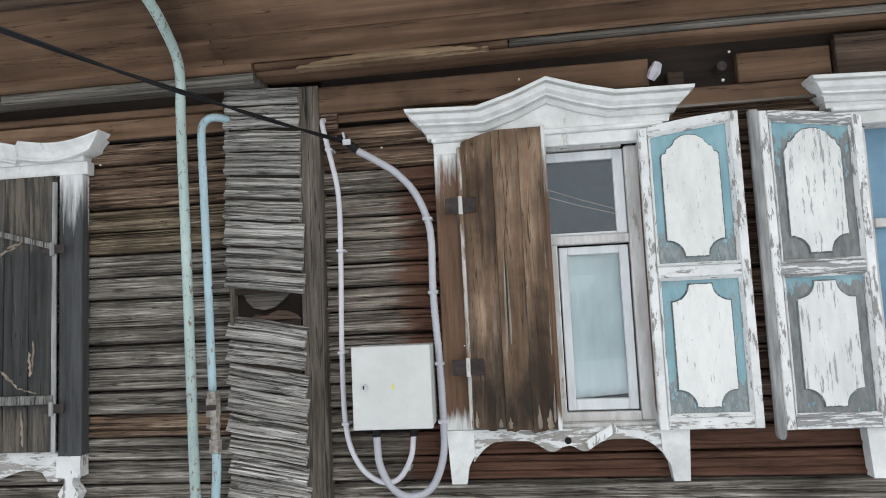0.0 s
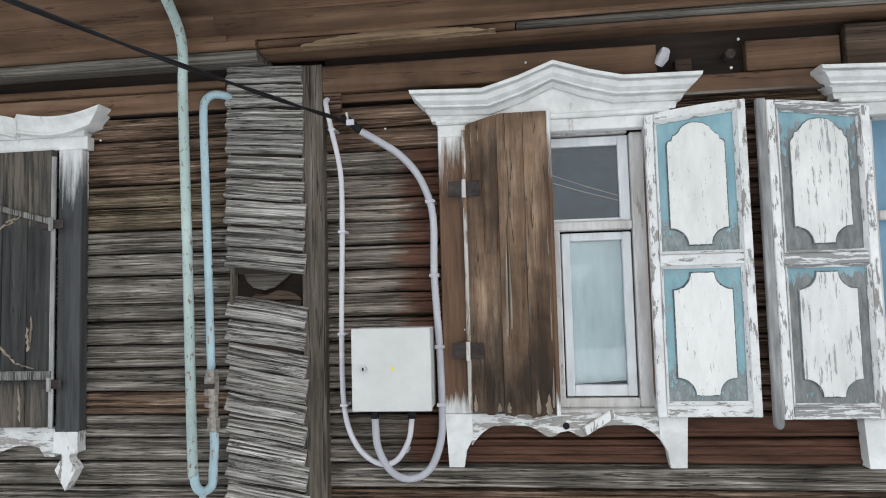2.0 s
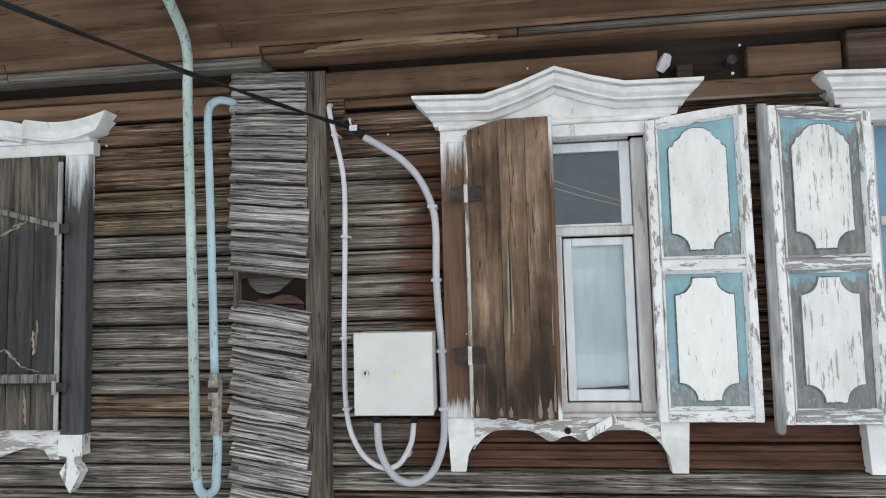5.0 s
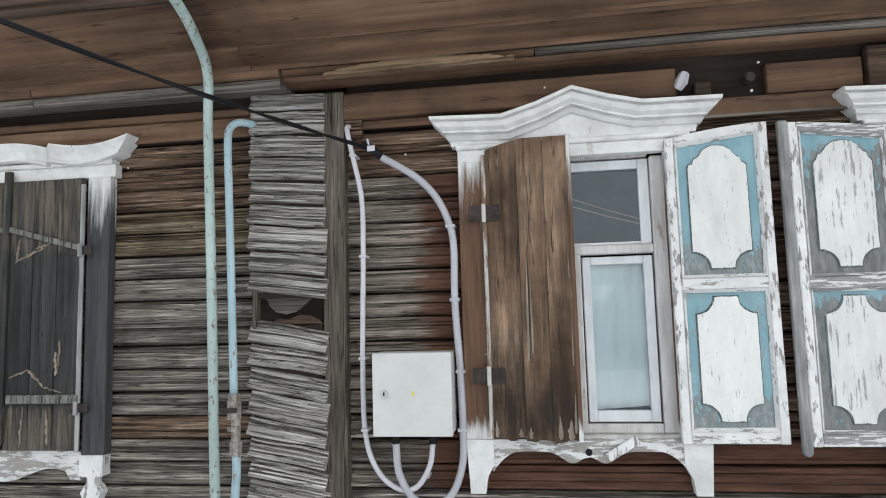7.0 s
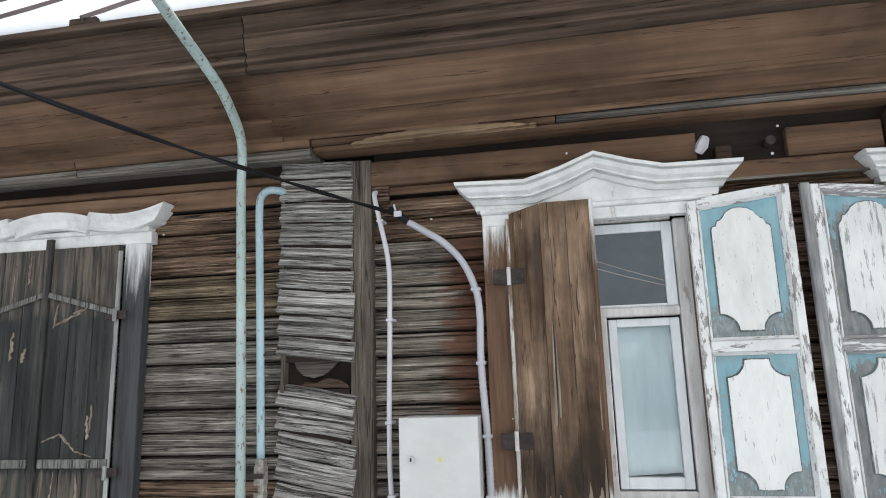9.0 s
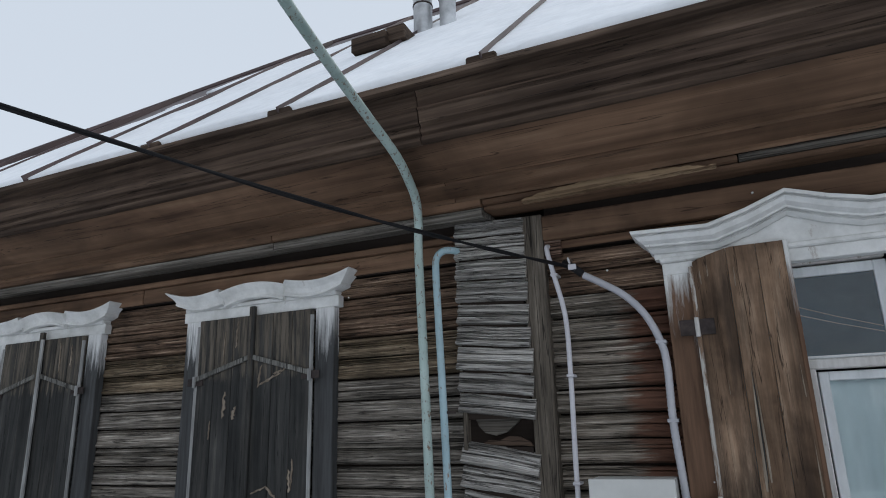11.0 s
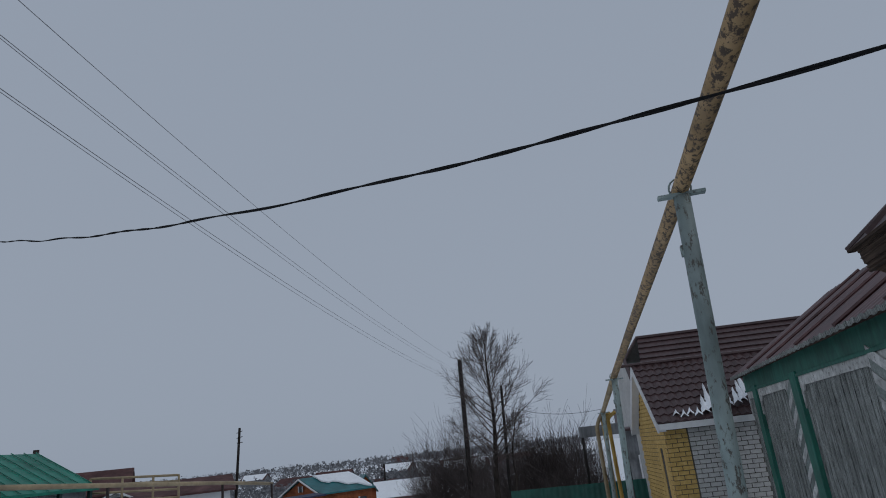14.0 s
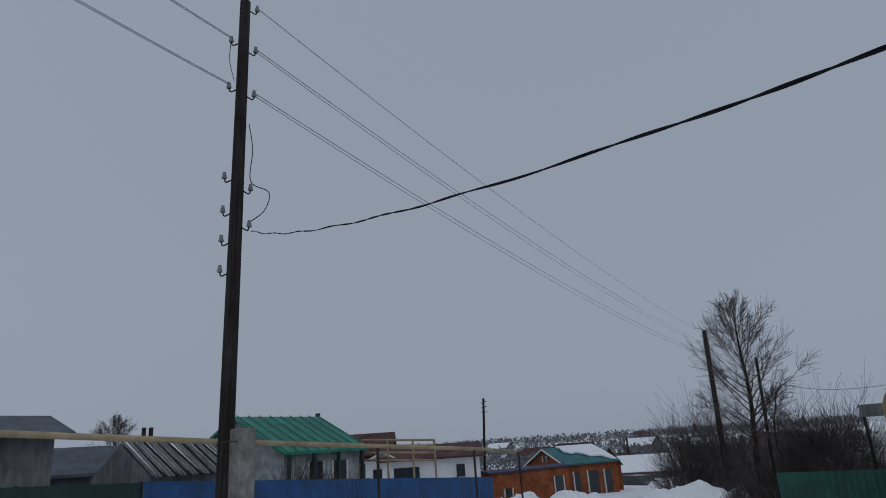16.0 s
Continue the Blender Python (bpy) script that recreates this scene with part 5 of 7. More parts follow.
def gas_pipes():
    g = thing("gas_riser_pipe", (-1.13, 2.93, 0.65), "pale green painted gas pipe with a return bend", "gas pipe")
    bm = bmesh.new()
    line = [(-0.85, 0.68, 3.1), (-0.92, 1.45, 2.84), (-1.0, 1.9, 2.8), (-1.02, 2.2, 2.735), (-1.02, 2.45, 2.655), (-1.045, 2.62, 2.6), (-1.075, 2.75, 2.55), (-1.1, 2.82, 2.47), (-1.11, 2.835, 2.38), (-1.106, 2.835, 2.2), (-1.088, 2.835, 1.63), (-1.067, 2.835, 0.825), (-1.06, 2.835, 0.74)]
    tube(bm, smooth_line(line, 6), 0.0205, 14)
    part("riser", bm, M_GASPIPE, g, smooth=True)
    bm = bmesh.new()
    tube(bm, smooth_line([(-1.06, 2.835, 0.75), (-1.055, 2.84, 0.7), (-1.04, 2.87, 0.665), (-1.02, 2.91, 0.68), (-1.024, 2.93, 0.74), (-1.018, 2.93, 0.83), (-1.02, 2.93, 0.9)], 6), 0.0185, 12)
    part("return_bend", bm, M_GASBLUE, g, smooth=True)
    bm = bmesh.new()
    tube(bm, [(-1.04, 2.87, 0.67), (-1.04, 2.87, 0.55)], 0.014, 10)
    part("drain_stub", bm, M_GASBLUE, g)
    bm = bmesh.new()
    tube(bm, smooth_line([(-1.032, 2.93, 1.15), (-1.045, 2.93, 1.6), (-1.06, 2.93, 2.05), (-1.066, 2.93, 2.25), (-1.06, 2.935, 2.32), (-1.03, 2.95, 2.352), (-0.99, 2.98, 2.355), (-0.96, 3.04, 2.352)], 7), 0.0175, 12)
    part("down_pipe", bm, M_GASBLUE, g, "pale blue painted pipe", smooth=True)
    v = thing("gas_valve", (-1.026, 2.93, 1.0), "worn brass gas valve and couplings with flaking paint", "valve")
    for name, z0, z1, r in (("coupling", 1.125, 1.155, 0.026), ("valve_body", 1.05, 1.125, 0.031), ("union_nut", 1.0, 1.02, 0.03), ("sleeve", 0.955, 1.06, 0.02), ("coupling", 0.9, 0.955, 0.027)):
        bm = bmesh.new()
        tube(bm, [(-1.03 + 0.008 * (z0 < 1), 2.93, z0), (-1.03 + 0.008 * (z0 < 1), 2.93, z1)], r, 8)
        part(name, bm, M_VALVE, v)
    part("lever", bm_box(-1.08, -1.0, 2.885, 2.895, 1.08, 1.1, 0.002), M_IRON, v)
    part("bracket", bm_box(-1.05, -0.985, 2.925, 2.935, 1.588, 1.6, 0.002), M_IRON, g)


def flues():
    f = thing("roof_flues", (-1.62, 3.85, 4.2), "two galvanised metal flue pipes in a dark wooden roof box", "flue")
    y = 3.95
    z = roof_z(y)
    for x, r in ((-1.58, 0.07), (-1.38, 0.06)):
        bm = bmesh.new()
        tube(bm, [(x, y, z - 0.1), (x, y, z + 1.4)], r, 16)
        part("flue_pipe", bm, M_FLUE, f, smooth=True)
        for k in (0.22, 0.3):
            bm = bmesh.new()
            tube(bm, [(x, y, z + k), (x, y, z + k + 0.012)], r + 0.006, 16)
            part("wire_tie", bm, M_IRON, f)
    for x0, x1, dy in ((-1.95, -1.68, -0.2), (-1.7, -1.56, -0.15)):
        zz = roof_z(y - 0.12 + dy)
        part("snow_stop_box", bm_box(x0, x1, y - 0.2 + dy, y - 0.02 + dy, zz + 0.0, zz + 0.11, 0.006), M_EAVEDARK, f)


electric_box()
conduits()
service_wire()
gas_pipes()
flues()


# ---- the green gate and lean-to roof beyond the house ----
def gate_row():
    g = thing("gate_wall", (-9, 3.0, 0), "green timber gate wall with grey plank panels and white chevron posts", "gate", kind="structure")
    zg = lambda x: ground_z(x, 2.5) - 0.3
    yf = 2.98
    part("top_beam", bm_box(-16.0, -6.12, yf, yf + 0.12, 2.13, 2.5, 0.008), M_GREEN, g)
    part("lintel_strip", bm_box(-16.0, -6.12, yf - 0.02, yf, 2.11, 2.16, 0.004), M_GREEN, g)
    for x0, x1 in ((-6.42, -6.14), (-7.95, -7.62), (-12.1, -11.72), (-15.2, -14.85)):
        part("post", bm_box(x0, x1, yf - 0.03, yf + 0.12, zg(x0), 2.2, 0.008), M_GREEN, g)
    # chevron posts: slanting alternate boards
    for x0, x1, rise in ((-6.95, -6.45, 1), (-8.55, -8.05, -1), (-12.55, -12.15, 1)):
        c = part("chevron_post", bm_box(x0, x1, yf + 0.01, yf + 0.1, zg(x0), 2.11, 0.004), M_GATEWHITE, g)
        z = zg(x0)
        k = 0
        while z < 1.85:
            bm = bmesh.new()
            lo, hi = (z, z + 0.24) if rise > 0 else (z + 0.24, z)
            prism(bm, [(x0, lo), (x1, hi), (x1, hi + 0.142), (x0, lo + 0.142)], yf - 0.012 - 0.006 * (k % 2), yf + 0.012)
            part("chevron_board", bm, M_GATEWHITE if k % 2 else M_GATEGREY, c)
            z += 0.15
            k += 1
    # panels of upright boards under a carved white valance
    for x0, x1, m in ((-7.6, -6.97, M_TEAL), (-11.7, -8.57, M_GREYBOARD), (-14.85, -12.57, M_GREYBOARD), (-15.95, -15.22, M_GREYBOARD)):
        n = int((x1 - x0) / 0.105)
        wdt = (x1 - x0) / n
        for i in range(n):
            a = x0 + i * wdt
            part("gate_board", bm_box(a, a + wdt - 0.014, yf + 0.04 + 0.008 * (i % 2), yf + 0.07, zg(a), 2.1, 0.003), m, g)
        bm = bmesh.new()
        zt = 2.12
        d = min(0.3, (x1 - x0) * 0.3)
        prism(bm, [(x0, zt), (x1, zt), (x1, zt - 0.2), (x1 - d * 0.2, zt - 0.17), (x1 - d * 0.5, zt - 0.14), (x0 + d * 0.7, zt - 0.16), (x0 + d * 0.6, zt - 0.24), (x0 + d * 0.25, zt - 0.26), (x0 + d * 0.2, zt - 0.5), (x0, zt - 0.52)], yf + 0.012, yf + 0.036)
        part("valance", bm, M_GATEWHITE, g, "dirty white carved valance")
    r = thing("lean_to_roof", (-9, 3.5, 2.5), "low brown metal roof with a wavy edge over the green gate", "roof", kind="structure")
    bm = bmesh.new()
    n = 160
    xa, xb = -16.0, -6.13
    rows = [[], []]
    for i in range(n + 1):
        x = xa + (xb - xa) * i / n
        w = 0.012 * math.sin(i * 1.6)
        rows[0].append((x, 2.72, 2.47 + w))
        rows[1].append((x, 5.2, 4.1 + w))
    loft(bm, rows)
    out = bmesh.ops.extrude_face_region(bm, geom=list(bm.faces))
    for v in out["geom"]:
        if isinstance(v, bmesh.types.BMVert):
            v.co.z -= 0.02
    part("corrugated_sheet", bm, M_REDMETAL, r)
    bm = bmesh.new()
    rows = [[], []]
    for i in range(n + 1):
        x = xa + (xb - xa) * i / n
        w = 0.012 * math.sin(i * 1.6)
        rows[0].append((x, 2.712, 2.475 + w))
        rows[1].append((x, 2.716, 2.415 + w))
    loft(bm, rows)
    out = bmesh.ops.extrude_face_region(bm, geom=list(bm.faces))
    for v in out["geom"]:
        if isinstance(v, bmesh.types.BMVert):
            v.co.y += 0.006
    part("wavy_edge", bm, M_GREYBOARD, r, "grey corrugated sheet edge")
    part("eave_board", bm_box(xa, xb, 2.8, 2.83, 2.42, 2.46, 0.004), M_EAVEDARK, r)
    for x in (-14, -12.2, -10.4, -8.6, -7.0):
        bm = bmesh.new()
        tube(bm, [(x, 2.72, 2.5), (x, 5.2, 4.13)], 0.03, 6)
        part("roof_rib", bm, M_REDMETAL, r)
    lamp = thing("bracket_coil", (-6.6, 2.93, 2.25), "dark coil of wire hung on the green beam", "wire coil")
    bm = bmesh.new()
    tube(bm, [(-6.75 + 0.16 * math.cos(a * 0.5), 2.93 + 0.004 * math.sin(a * 3), 2.25 + 0.05 * math.sin(a * 0.5)) for a in range(40)], 0.016, 6)
    part("wire", bm, M_TIMBERPOLE, lamp)


# ---- gas main on posts ----
def gas_main():
    g = thing("gas_main", (-4.4, 0.6, 0), "overhead yellow gas main with flaking rusty paint on steel posts", "gas pipe")
    bm = bmesh.new()
    tube(bm, [(9, 1.0, 3.13), (-4.4, 0.67, 3.11), (-12.4, 0.13, 2.56)], 0.057, 14)
    part("main", bm, M_YELLOWPIPE, g, smooth=True)
    bm = bmesh.new()
    tube(bm, [(-12.4, 0.13, 2.56), (-19.9, -0.23, 2.22), (-20.3, -0.4, 2.0), (-20.4, -0.5, 1.8), (-20.4, -0.5, -1.3)], 0.06, 10)
    part("main", bm, M_YELLOW2, g, smooth=True)
    for dx, dy in ((-0.1, 0.22), (0.1, 0.38)):
        bm = bmesh.new()
        tube(bm, smooth_line([(-19.9 + dx, -0.3 + dy, 2.15), (-20.2 + dx, -0.5 + dy, 2.0), (-20.3 + dx, -0.52 + dy, 1.7), (-20.3 + dx, -0.5 + dy, -1.4)], 5), 0.055, 10)
        part("riser", bm, M_YELLOWRISER, g, smooth=True)
    for x, y, top, r in ((-4.4, 0.66, 3.04, 0.057), (-12.4, 0.12, 2.48, 0.056), (-19.9, -0.24, 2.16, 0.06)):
        p = thing("gas_post", (x, y, ground_z(x, y)), "pale green steel post with a crossplate carrying the gas main", "post", "gas main posts")
        bm = bmesh.new()
        zb = ground_z(x, y) - 0.2
        tube(bm, [(x, y - 0.04 * (top - zb) * (1 - k / 6), zb + (top - zb) * k / 6) for k in range(7)], r, 16)
        part("pole", bm, M_POST, p, smooth=True)
        part("crossplate", bm_box(x - 0.03, x + 0.03, y - 0.16, y + 0.16, top, top + 0.012 + 0.012, 0.002), M_POST, p)
        bm = bmesh.new()
        tube(bm, [(x, y + 0.075 * math.cos(t), top + 0.06 + 0.075 * math.sin(t)) for t in (k * math.pi / 8 - 0.4 for k in range(11))], 0.007, 6)
        part("strap", bm, M_POST, p)
        for dz in (0.35, 0.95):
            part("lug", bm_box(x - 0.02, x + 0.02, y - r - 0.03, y - r + 0.01, top - dz - 0.08, top - dz, 0.004), M_POST, p)


gate_row()
gas_main()


# ---- the power pole and its lines ----
def power_pole():
    p = thing("power_pole", (-6.9, -9.2, ground_z(-6.9, -9.2)), "dark timber power pole bolted to a concrete stub, with hook insulators", "power pole")
    zb = ground_z(-6.9, -9.2) - 0.3
    ax = lambda z: Vector((-6.83 - 0.011 * (z - 2), -9.2 + 0.005 * (z - 2), z))
    bm = bmesh.new()
    tube(bm, [ax(zb + (10.2 - zb) * k / 10) for k in range(11)], [0.135 - 0.0035 * k for k in range(11)], 14)
    part("timber", bm, M_TIMBERPOLE, p, smooth=True)
    bm = bmesh.new()
    box(bm, -7.13, -6.8, -9.1, -8.84, zb, 2.0, 0.02)
    part("concrete_stub", bm, M_CONCRETE, p, "old concrete stub with white flakes")
    bm = bmesh.new()
    tube(bm, [(-6.83 + 0.26 * math.cos(t) - 0.06, -9.1 + 0.22 * math.sin(t), 1.8) for t in (k * math.pi / 8 for k in range(17))], 0.012, 6)
    part("wire_band", bm, M_IRON, p)
    side = Vector((-0.8, 0.6, 0)).normalized()
    spots = [(10.0, 1), (9.22, -1), (9.05, 1), (8.2, -1), (8.08, 1), (6.35, -1), (5.7, -1), (5.15, -1), (4.6, -1), (6.15, 1), (5.45, 1)]
    ends = []
    for z, s in spots:
        c = ax(z)
        a = c + side * s * 0.1
        b = c + side * s * 0.2
        bm = bmesh.new()
        tube(bm, smooth_line([a + Vector((0, 0, 0.0)), b + Vector((0, 0, -0.05)), b + side * s * 0.03 + Vector((0, 0, 0.03))], 5), 0.013, 8)
        h = part("hook", bm, M_IRON, p, "curved iron hook")
        bm = bmesh.new()
        q = b + side * s * 0.03
        tube(bm, [q + Vector((0, 0, d)) for d in (0.02, 0.05, 0.055, 0.09, 0.1, 0.14, 0.15)], [0.045, 0.05, 0.035, 0.04, 0.03, 0.032, 0.012], 10)
        part("insulator", bm, M_PORCELAIN, h, "white porcelain insulator")
        ends.append(q + Vector((0, 0, 0.1)))
    bm = bmesh.new()
    tube(bm, smooth_line([ends[4] + Vector((0.1, 0, -0.7)), ends[4] + Vector((0.02, 0.02, -1.2)), ends[9] + Vector((0, 0, 0.1)), ends[9] + Vector((-0.25, 0.2, -0.1)), ends[9] + Vector((-0.2, 0.15, -0.45)), ends[10]], 8), 0.009, 6)
    part("jumper_wire", bm, M_BLACK, p)
    bm = bmesh.new()
    tube(bm, smooth_line([ends[1], ends[1] + Vector((0.02, 0, -0.5)), ax(8.4) + Vector((0.1, -0.1, 0))], 6), 0.007, 6)
    part("jumper_wire", bm, M_BLACK, p)
    bm = bmesh.new()
    tube(bm, [ax(10.15), ax(10.3) + Vector((0.05, 0, 0.05)), ax(10.6) + Vector((0.15, -0.05, 0))], 0.006, 5)
    part("bent_wire", bm, M_IRON, p)
    return ends


def span(a, b, sag, r=0.006, n=40):
    bm = bmesh.new()
    pts = []
    for i in range(n + 1):
        u = i / n
        q = a.lerp(b, u)
        q.z -= sag * 4 * u * (1 - u)
        pts.append(q)
    tube(bm, pts, [r * (1 - 0.55 * i / n) for i in range(n + 1)], 5)
    return bm


def power_lines(ends):
    far = [Vector((-39.07, -8.35, 6.7)), Vector((-39.07, -8.5, 6.1)), Vector((-39.07, -8.3, 6.1)), Vector((-39.07, -8.5, 5.5)), Vector((-39.07, -8.3, 5.5))]
    near = Vector((20, -5.5, 0))
    for k in (0, 2, 4):
        solo("power_line", span(ends[k], far[k], 0.5, 0.008), M_WIRE, "thin grey overhead power line between poles", "power line", "power lines")
    for k in (1, 3):
        for d in (0, 0.09):
            q = Vector((near.x, near.y, ends[k].z + 0.4 + d))
            solo("power_line", span(ends[k] + Vector((0, 0, d * 0.3)), q, 0.6, 0.007), M_WIRE, "thin grey overhead power line between poles", "power line", "power lines")
    for k in (2, 4):
        solo("power_line", span(ends[k] + Vector((0, 0, -0.06)), far[k - 1], 0.55, 0.007), M_WIRE, "thin grey overhead power line between poles", "power line", "power lines")


power_lines(power_pole())


def small_wall_bits():
    bm = bmesh.new()
    tube(bm, [(0.885, 3.0, 2.375), (0.9, 2.985, 2.4), (0.915, 2.99, 2.435)], [0.018, 0.026, 0.02], 6)
    solo("cloth_scrap", bm, M_CONDUITW, "crumpled white cloth scrap tucked under the eaves", "cloth scrap")
    for x, y, z, r in ((1.205, 2.99, 2.459, 0.006), (1.17, 2.985, 2.34, 0.007), (0.34, 2.99, 2.42, 0.006), (0.05, 2.985, 1.3, 0.004), (-0.28, 3.035, 2.18, 0.006), (-1.62, 3.035, 2.2, 0.005)):
        bm = bmesh.new()
        bmesh.ops.create_icosphere(bm, subdivisions=1, radius=r, matrix=Matrix.Translation((x, y, z)))
        for v in bm.verts:
            v.co += 0.35 * r * noise.noise_vector(v.co * 150)
        solo("foam_crumb", bm, M_WHITE, "tiny white crumb of foam stuck to the boards", "foam crumb", "foam crumbs")
    for x, z in ((1.17, 2.4),):
        bm = bmesh.new()
        tube(bm, [(x, 3.03, z), (x, 2.985, z)], 0.02, 10)
        solo("pipe_stub", bm, M_IRON, "rusty pipe stub under the eaves", "pipe stub")


small_wall_bits()


# ---- the brick house beyond the gate ----
M_YBRICK = surf("yellow_brick", [(0.42, 0.27, 0.08), (0.52, 0.35, 0.12), (0.6, 0.42, 0.17)], (9, 9, 9), rough=0.8, bump=0.2, big=0.1)
M_WBRICK = surf("white_silicate_brick", [(0.4, 0.39, 0.37), (0.5, 0.49, 0.47), (0.56, 0.55, 0.53)], (9, 9, 9), rough=0.85, bump=0.2, big=0.1)
M_MORTAR = surf("dark_mortar", [(0.09, 0.08, 0.07), (0.13, 0.12, 0.1)], (9, 9, 9), rough=0.9, bump=0.2)
M_TILE = surf("brown_metal_tile", [(0.045, 0.025, 0.025), (0.065, 0.036, 0.036), (0.085, 0.05, 0.05)], (3, 3, 3), rough=0.45, bump=0.03, big=0.12)
M_SOFFIT = surf("white_plastic_trim", [(0.6, 0.6, 0.6), (0.68, 0.68, 0.68)], rough=0.5, bump=0.02, big=0.04)
M_FENCEBLUE = surf("blue_profiled_fence", [(0.009, 0.05, 0.15), (0.013, 0.068, 0.195), (0.018, 0.084, 0.23)], (2, 2, 2), rough=0.5, bump=0.03)
M_FENCEGREEN = surf("dark_green_fence", [(0.004, 0.02, 0.02), (0.007, 0.028, 0.027), (0.012, 0.04, 0.038)], (2, 2, 2), rough=0.5, bump=0.03)
M_FENCEMID = surf("green_profiled_fence", [(0.006, 0.055, 0.04), (0.009, 0.075, 0.055), (0.014, 0.1, 0.07)], (2, 2, 2), rough=0.5, bump=0.03)
M_GREENROOF = surf("green_metal_roof", [(0.008, 0.13, 0.085), (0.012, 0.18, 0.12), (0.02, 0.23, 0.16)], (1.5, 3, 3), rough=0.45, bump=0.05, peel=((0.06, 0.1, 0.08), 0.36, (1.5, 4, 4)))
M_DUSKBLUE = surf("dusk_blue_edge", [(0.02, 0.022, 0.06), (0.03, 0.034, 0.085)], rough=0.6, bump=0)
M_TEALROOF = surf("teal_metal_roof", [(0.01, 0.1, 0.11), (0.016, 0.14, 0.15)], (2, 2, 2), rough=0.45, bump=0.03)
M_ORANGE = surf("orange_brick_wall", [(0.17, 0.05, 0.02), (0.23, 0.072, 0.03), (0.29, 0.1, 0.045)], (6, 6, 12), rough=0.85, bump=0.2)
M_REDROOF = surf("red_brown_roof", [(0.06, 0.028, 0.027), (0.09, 0.045, 0.043), (0.13, 0.068, 0.064)], (2, 2, 2), rough=0.7, bump=0.1)
M_WALLWHITE = surf("whitewashed_wall", [(0.22, 0.23, 0.24), (0.31, 0.32, 0.33), (0.4, 0.41, 0.42)], (3, 3, 3), rough=0.85, bump=0.1)
M_GREYSHED = surf("grey_board_shed", [(0.11, 0.115, 0.12), (0.17, 0.175, 0.18), (0.23, 0.235, 0.24)], (8, 8, 1), rough=0.85, bump=0.3)
M_SLATE = surf("blue_grey_sheet", [(0.04, 0.05, 0.065), (0.065, 0.08, 0.1), (0.1, 0.12, 0.14)], (2, 2, 6), rough=0.6, bump=0.1)
M_DARKGLASS = surf("dark_window", [(0.02, 0.024, 0.03), (0.03, 0.035, 0.04)], rough=0.15, bump=0)
M_BARK = surf("dark_bark", [(0.018, 0.014, 0.012), (0.035, 0.028, 0.024), (0.06, 0.05, 0.043)], (12, 12, 4), rough=0.95, bump=0.4)
M_TWIG = surf("brown_twigs", [(0.06, 0.048, 0.045), (0.09, 0.074, 0.069), (0.13, 0.107, 0.1)], (5, 5, 5), rough=0.95, bump=0)
# the lightened grey puts distance haze into the colour of the woods
M_FARWOOD = surf("hazed_bare_wood", [(0.1, 0.1, 0.105), (0.15, 0.15, 0.158), (0.21, 0.21, 0.22)], (0.3, 0.3, 0.3), rough=1, bump=0)
M_CAR = surf("dark_car_paint", [(0.015, 0.016, 0.02), (0.025, 0.026, 0.03)], rough=0.25, bump=0)


def tile_slope(p00, p01, p10, p11, across, rows, amp=0.025, step=0.03):
    """A metal tile sheet between four corners (eave left and right, ridge left and right): waves across, steps up the slope."""
    P = [Vector(p) for p in (p00, p01, p10, p11)]
    nrm = (P[1] - P[0]).cross(P[2] - P[0]).normalized()
    if nrm.z < 0:
        nrm = -nrm
    bm = bmesh.new()
    grid = []
    for j in range(rows):
        for e in (0.0, 0.98):
            v = (j + e) / rows
            row = []
            for i in range(across * 4 + 1):
                u = i / (across * 4)
                q = P[0].lerp(P[1], u).lerp(P[2].lerp(P[3], u), v)
                row.append(q + nrm * (amp * math.sin(i * math.pi / 2) * (1 if e == 0 else 0.8) + step * (1 - e)))
            grid.append(row)
    vs = loft(bm, grid)
    back = [[bm.verts.new(v.co - nrm * 0.08) for v in row] for row in (vs[0], vs[-1])]
    for a, b in zip((vs[0], vs[-1]), back):
        for k in range(len(a) - 1):
            bm.faces.new((a[k], a[k + 1], b[k + 1], b[k]))
    return bm


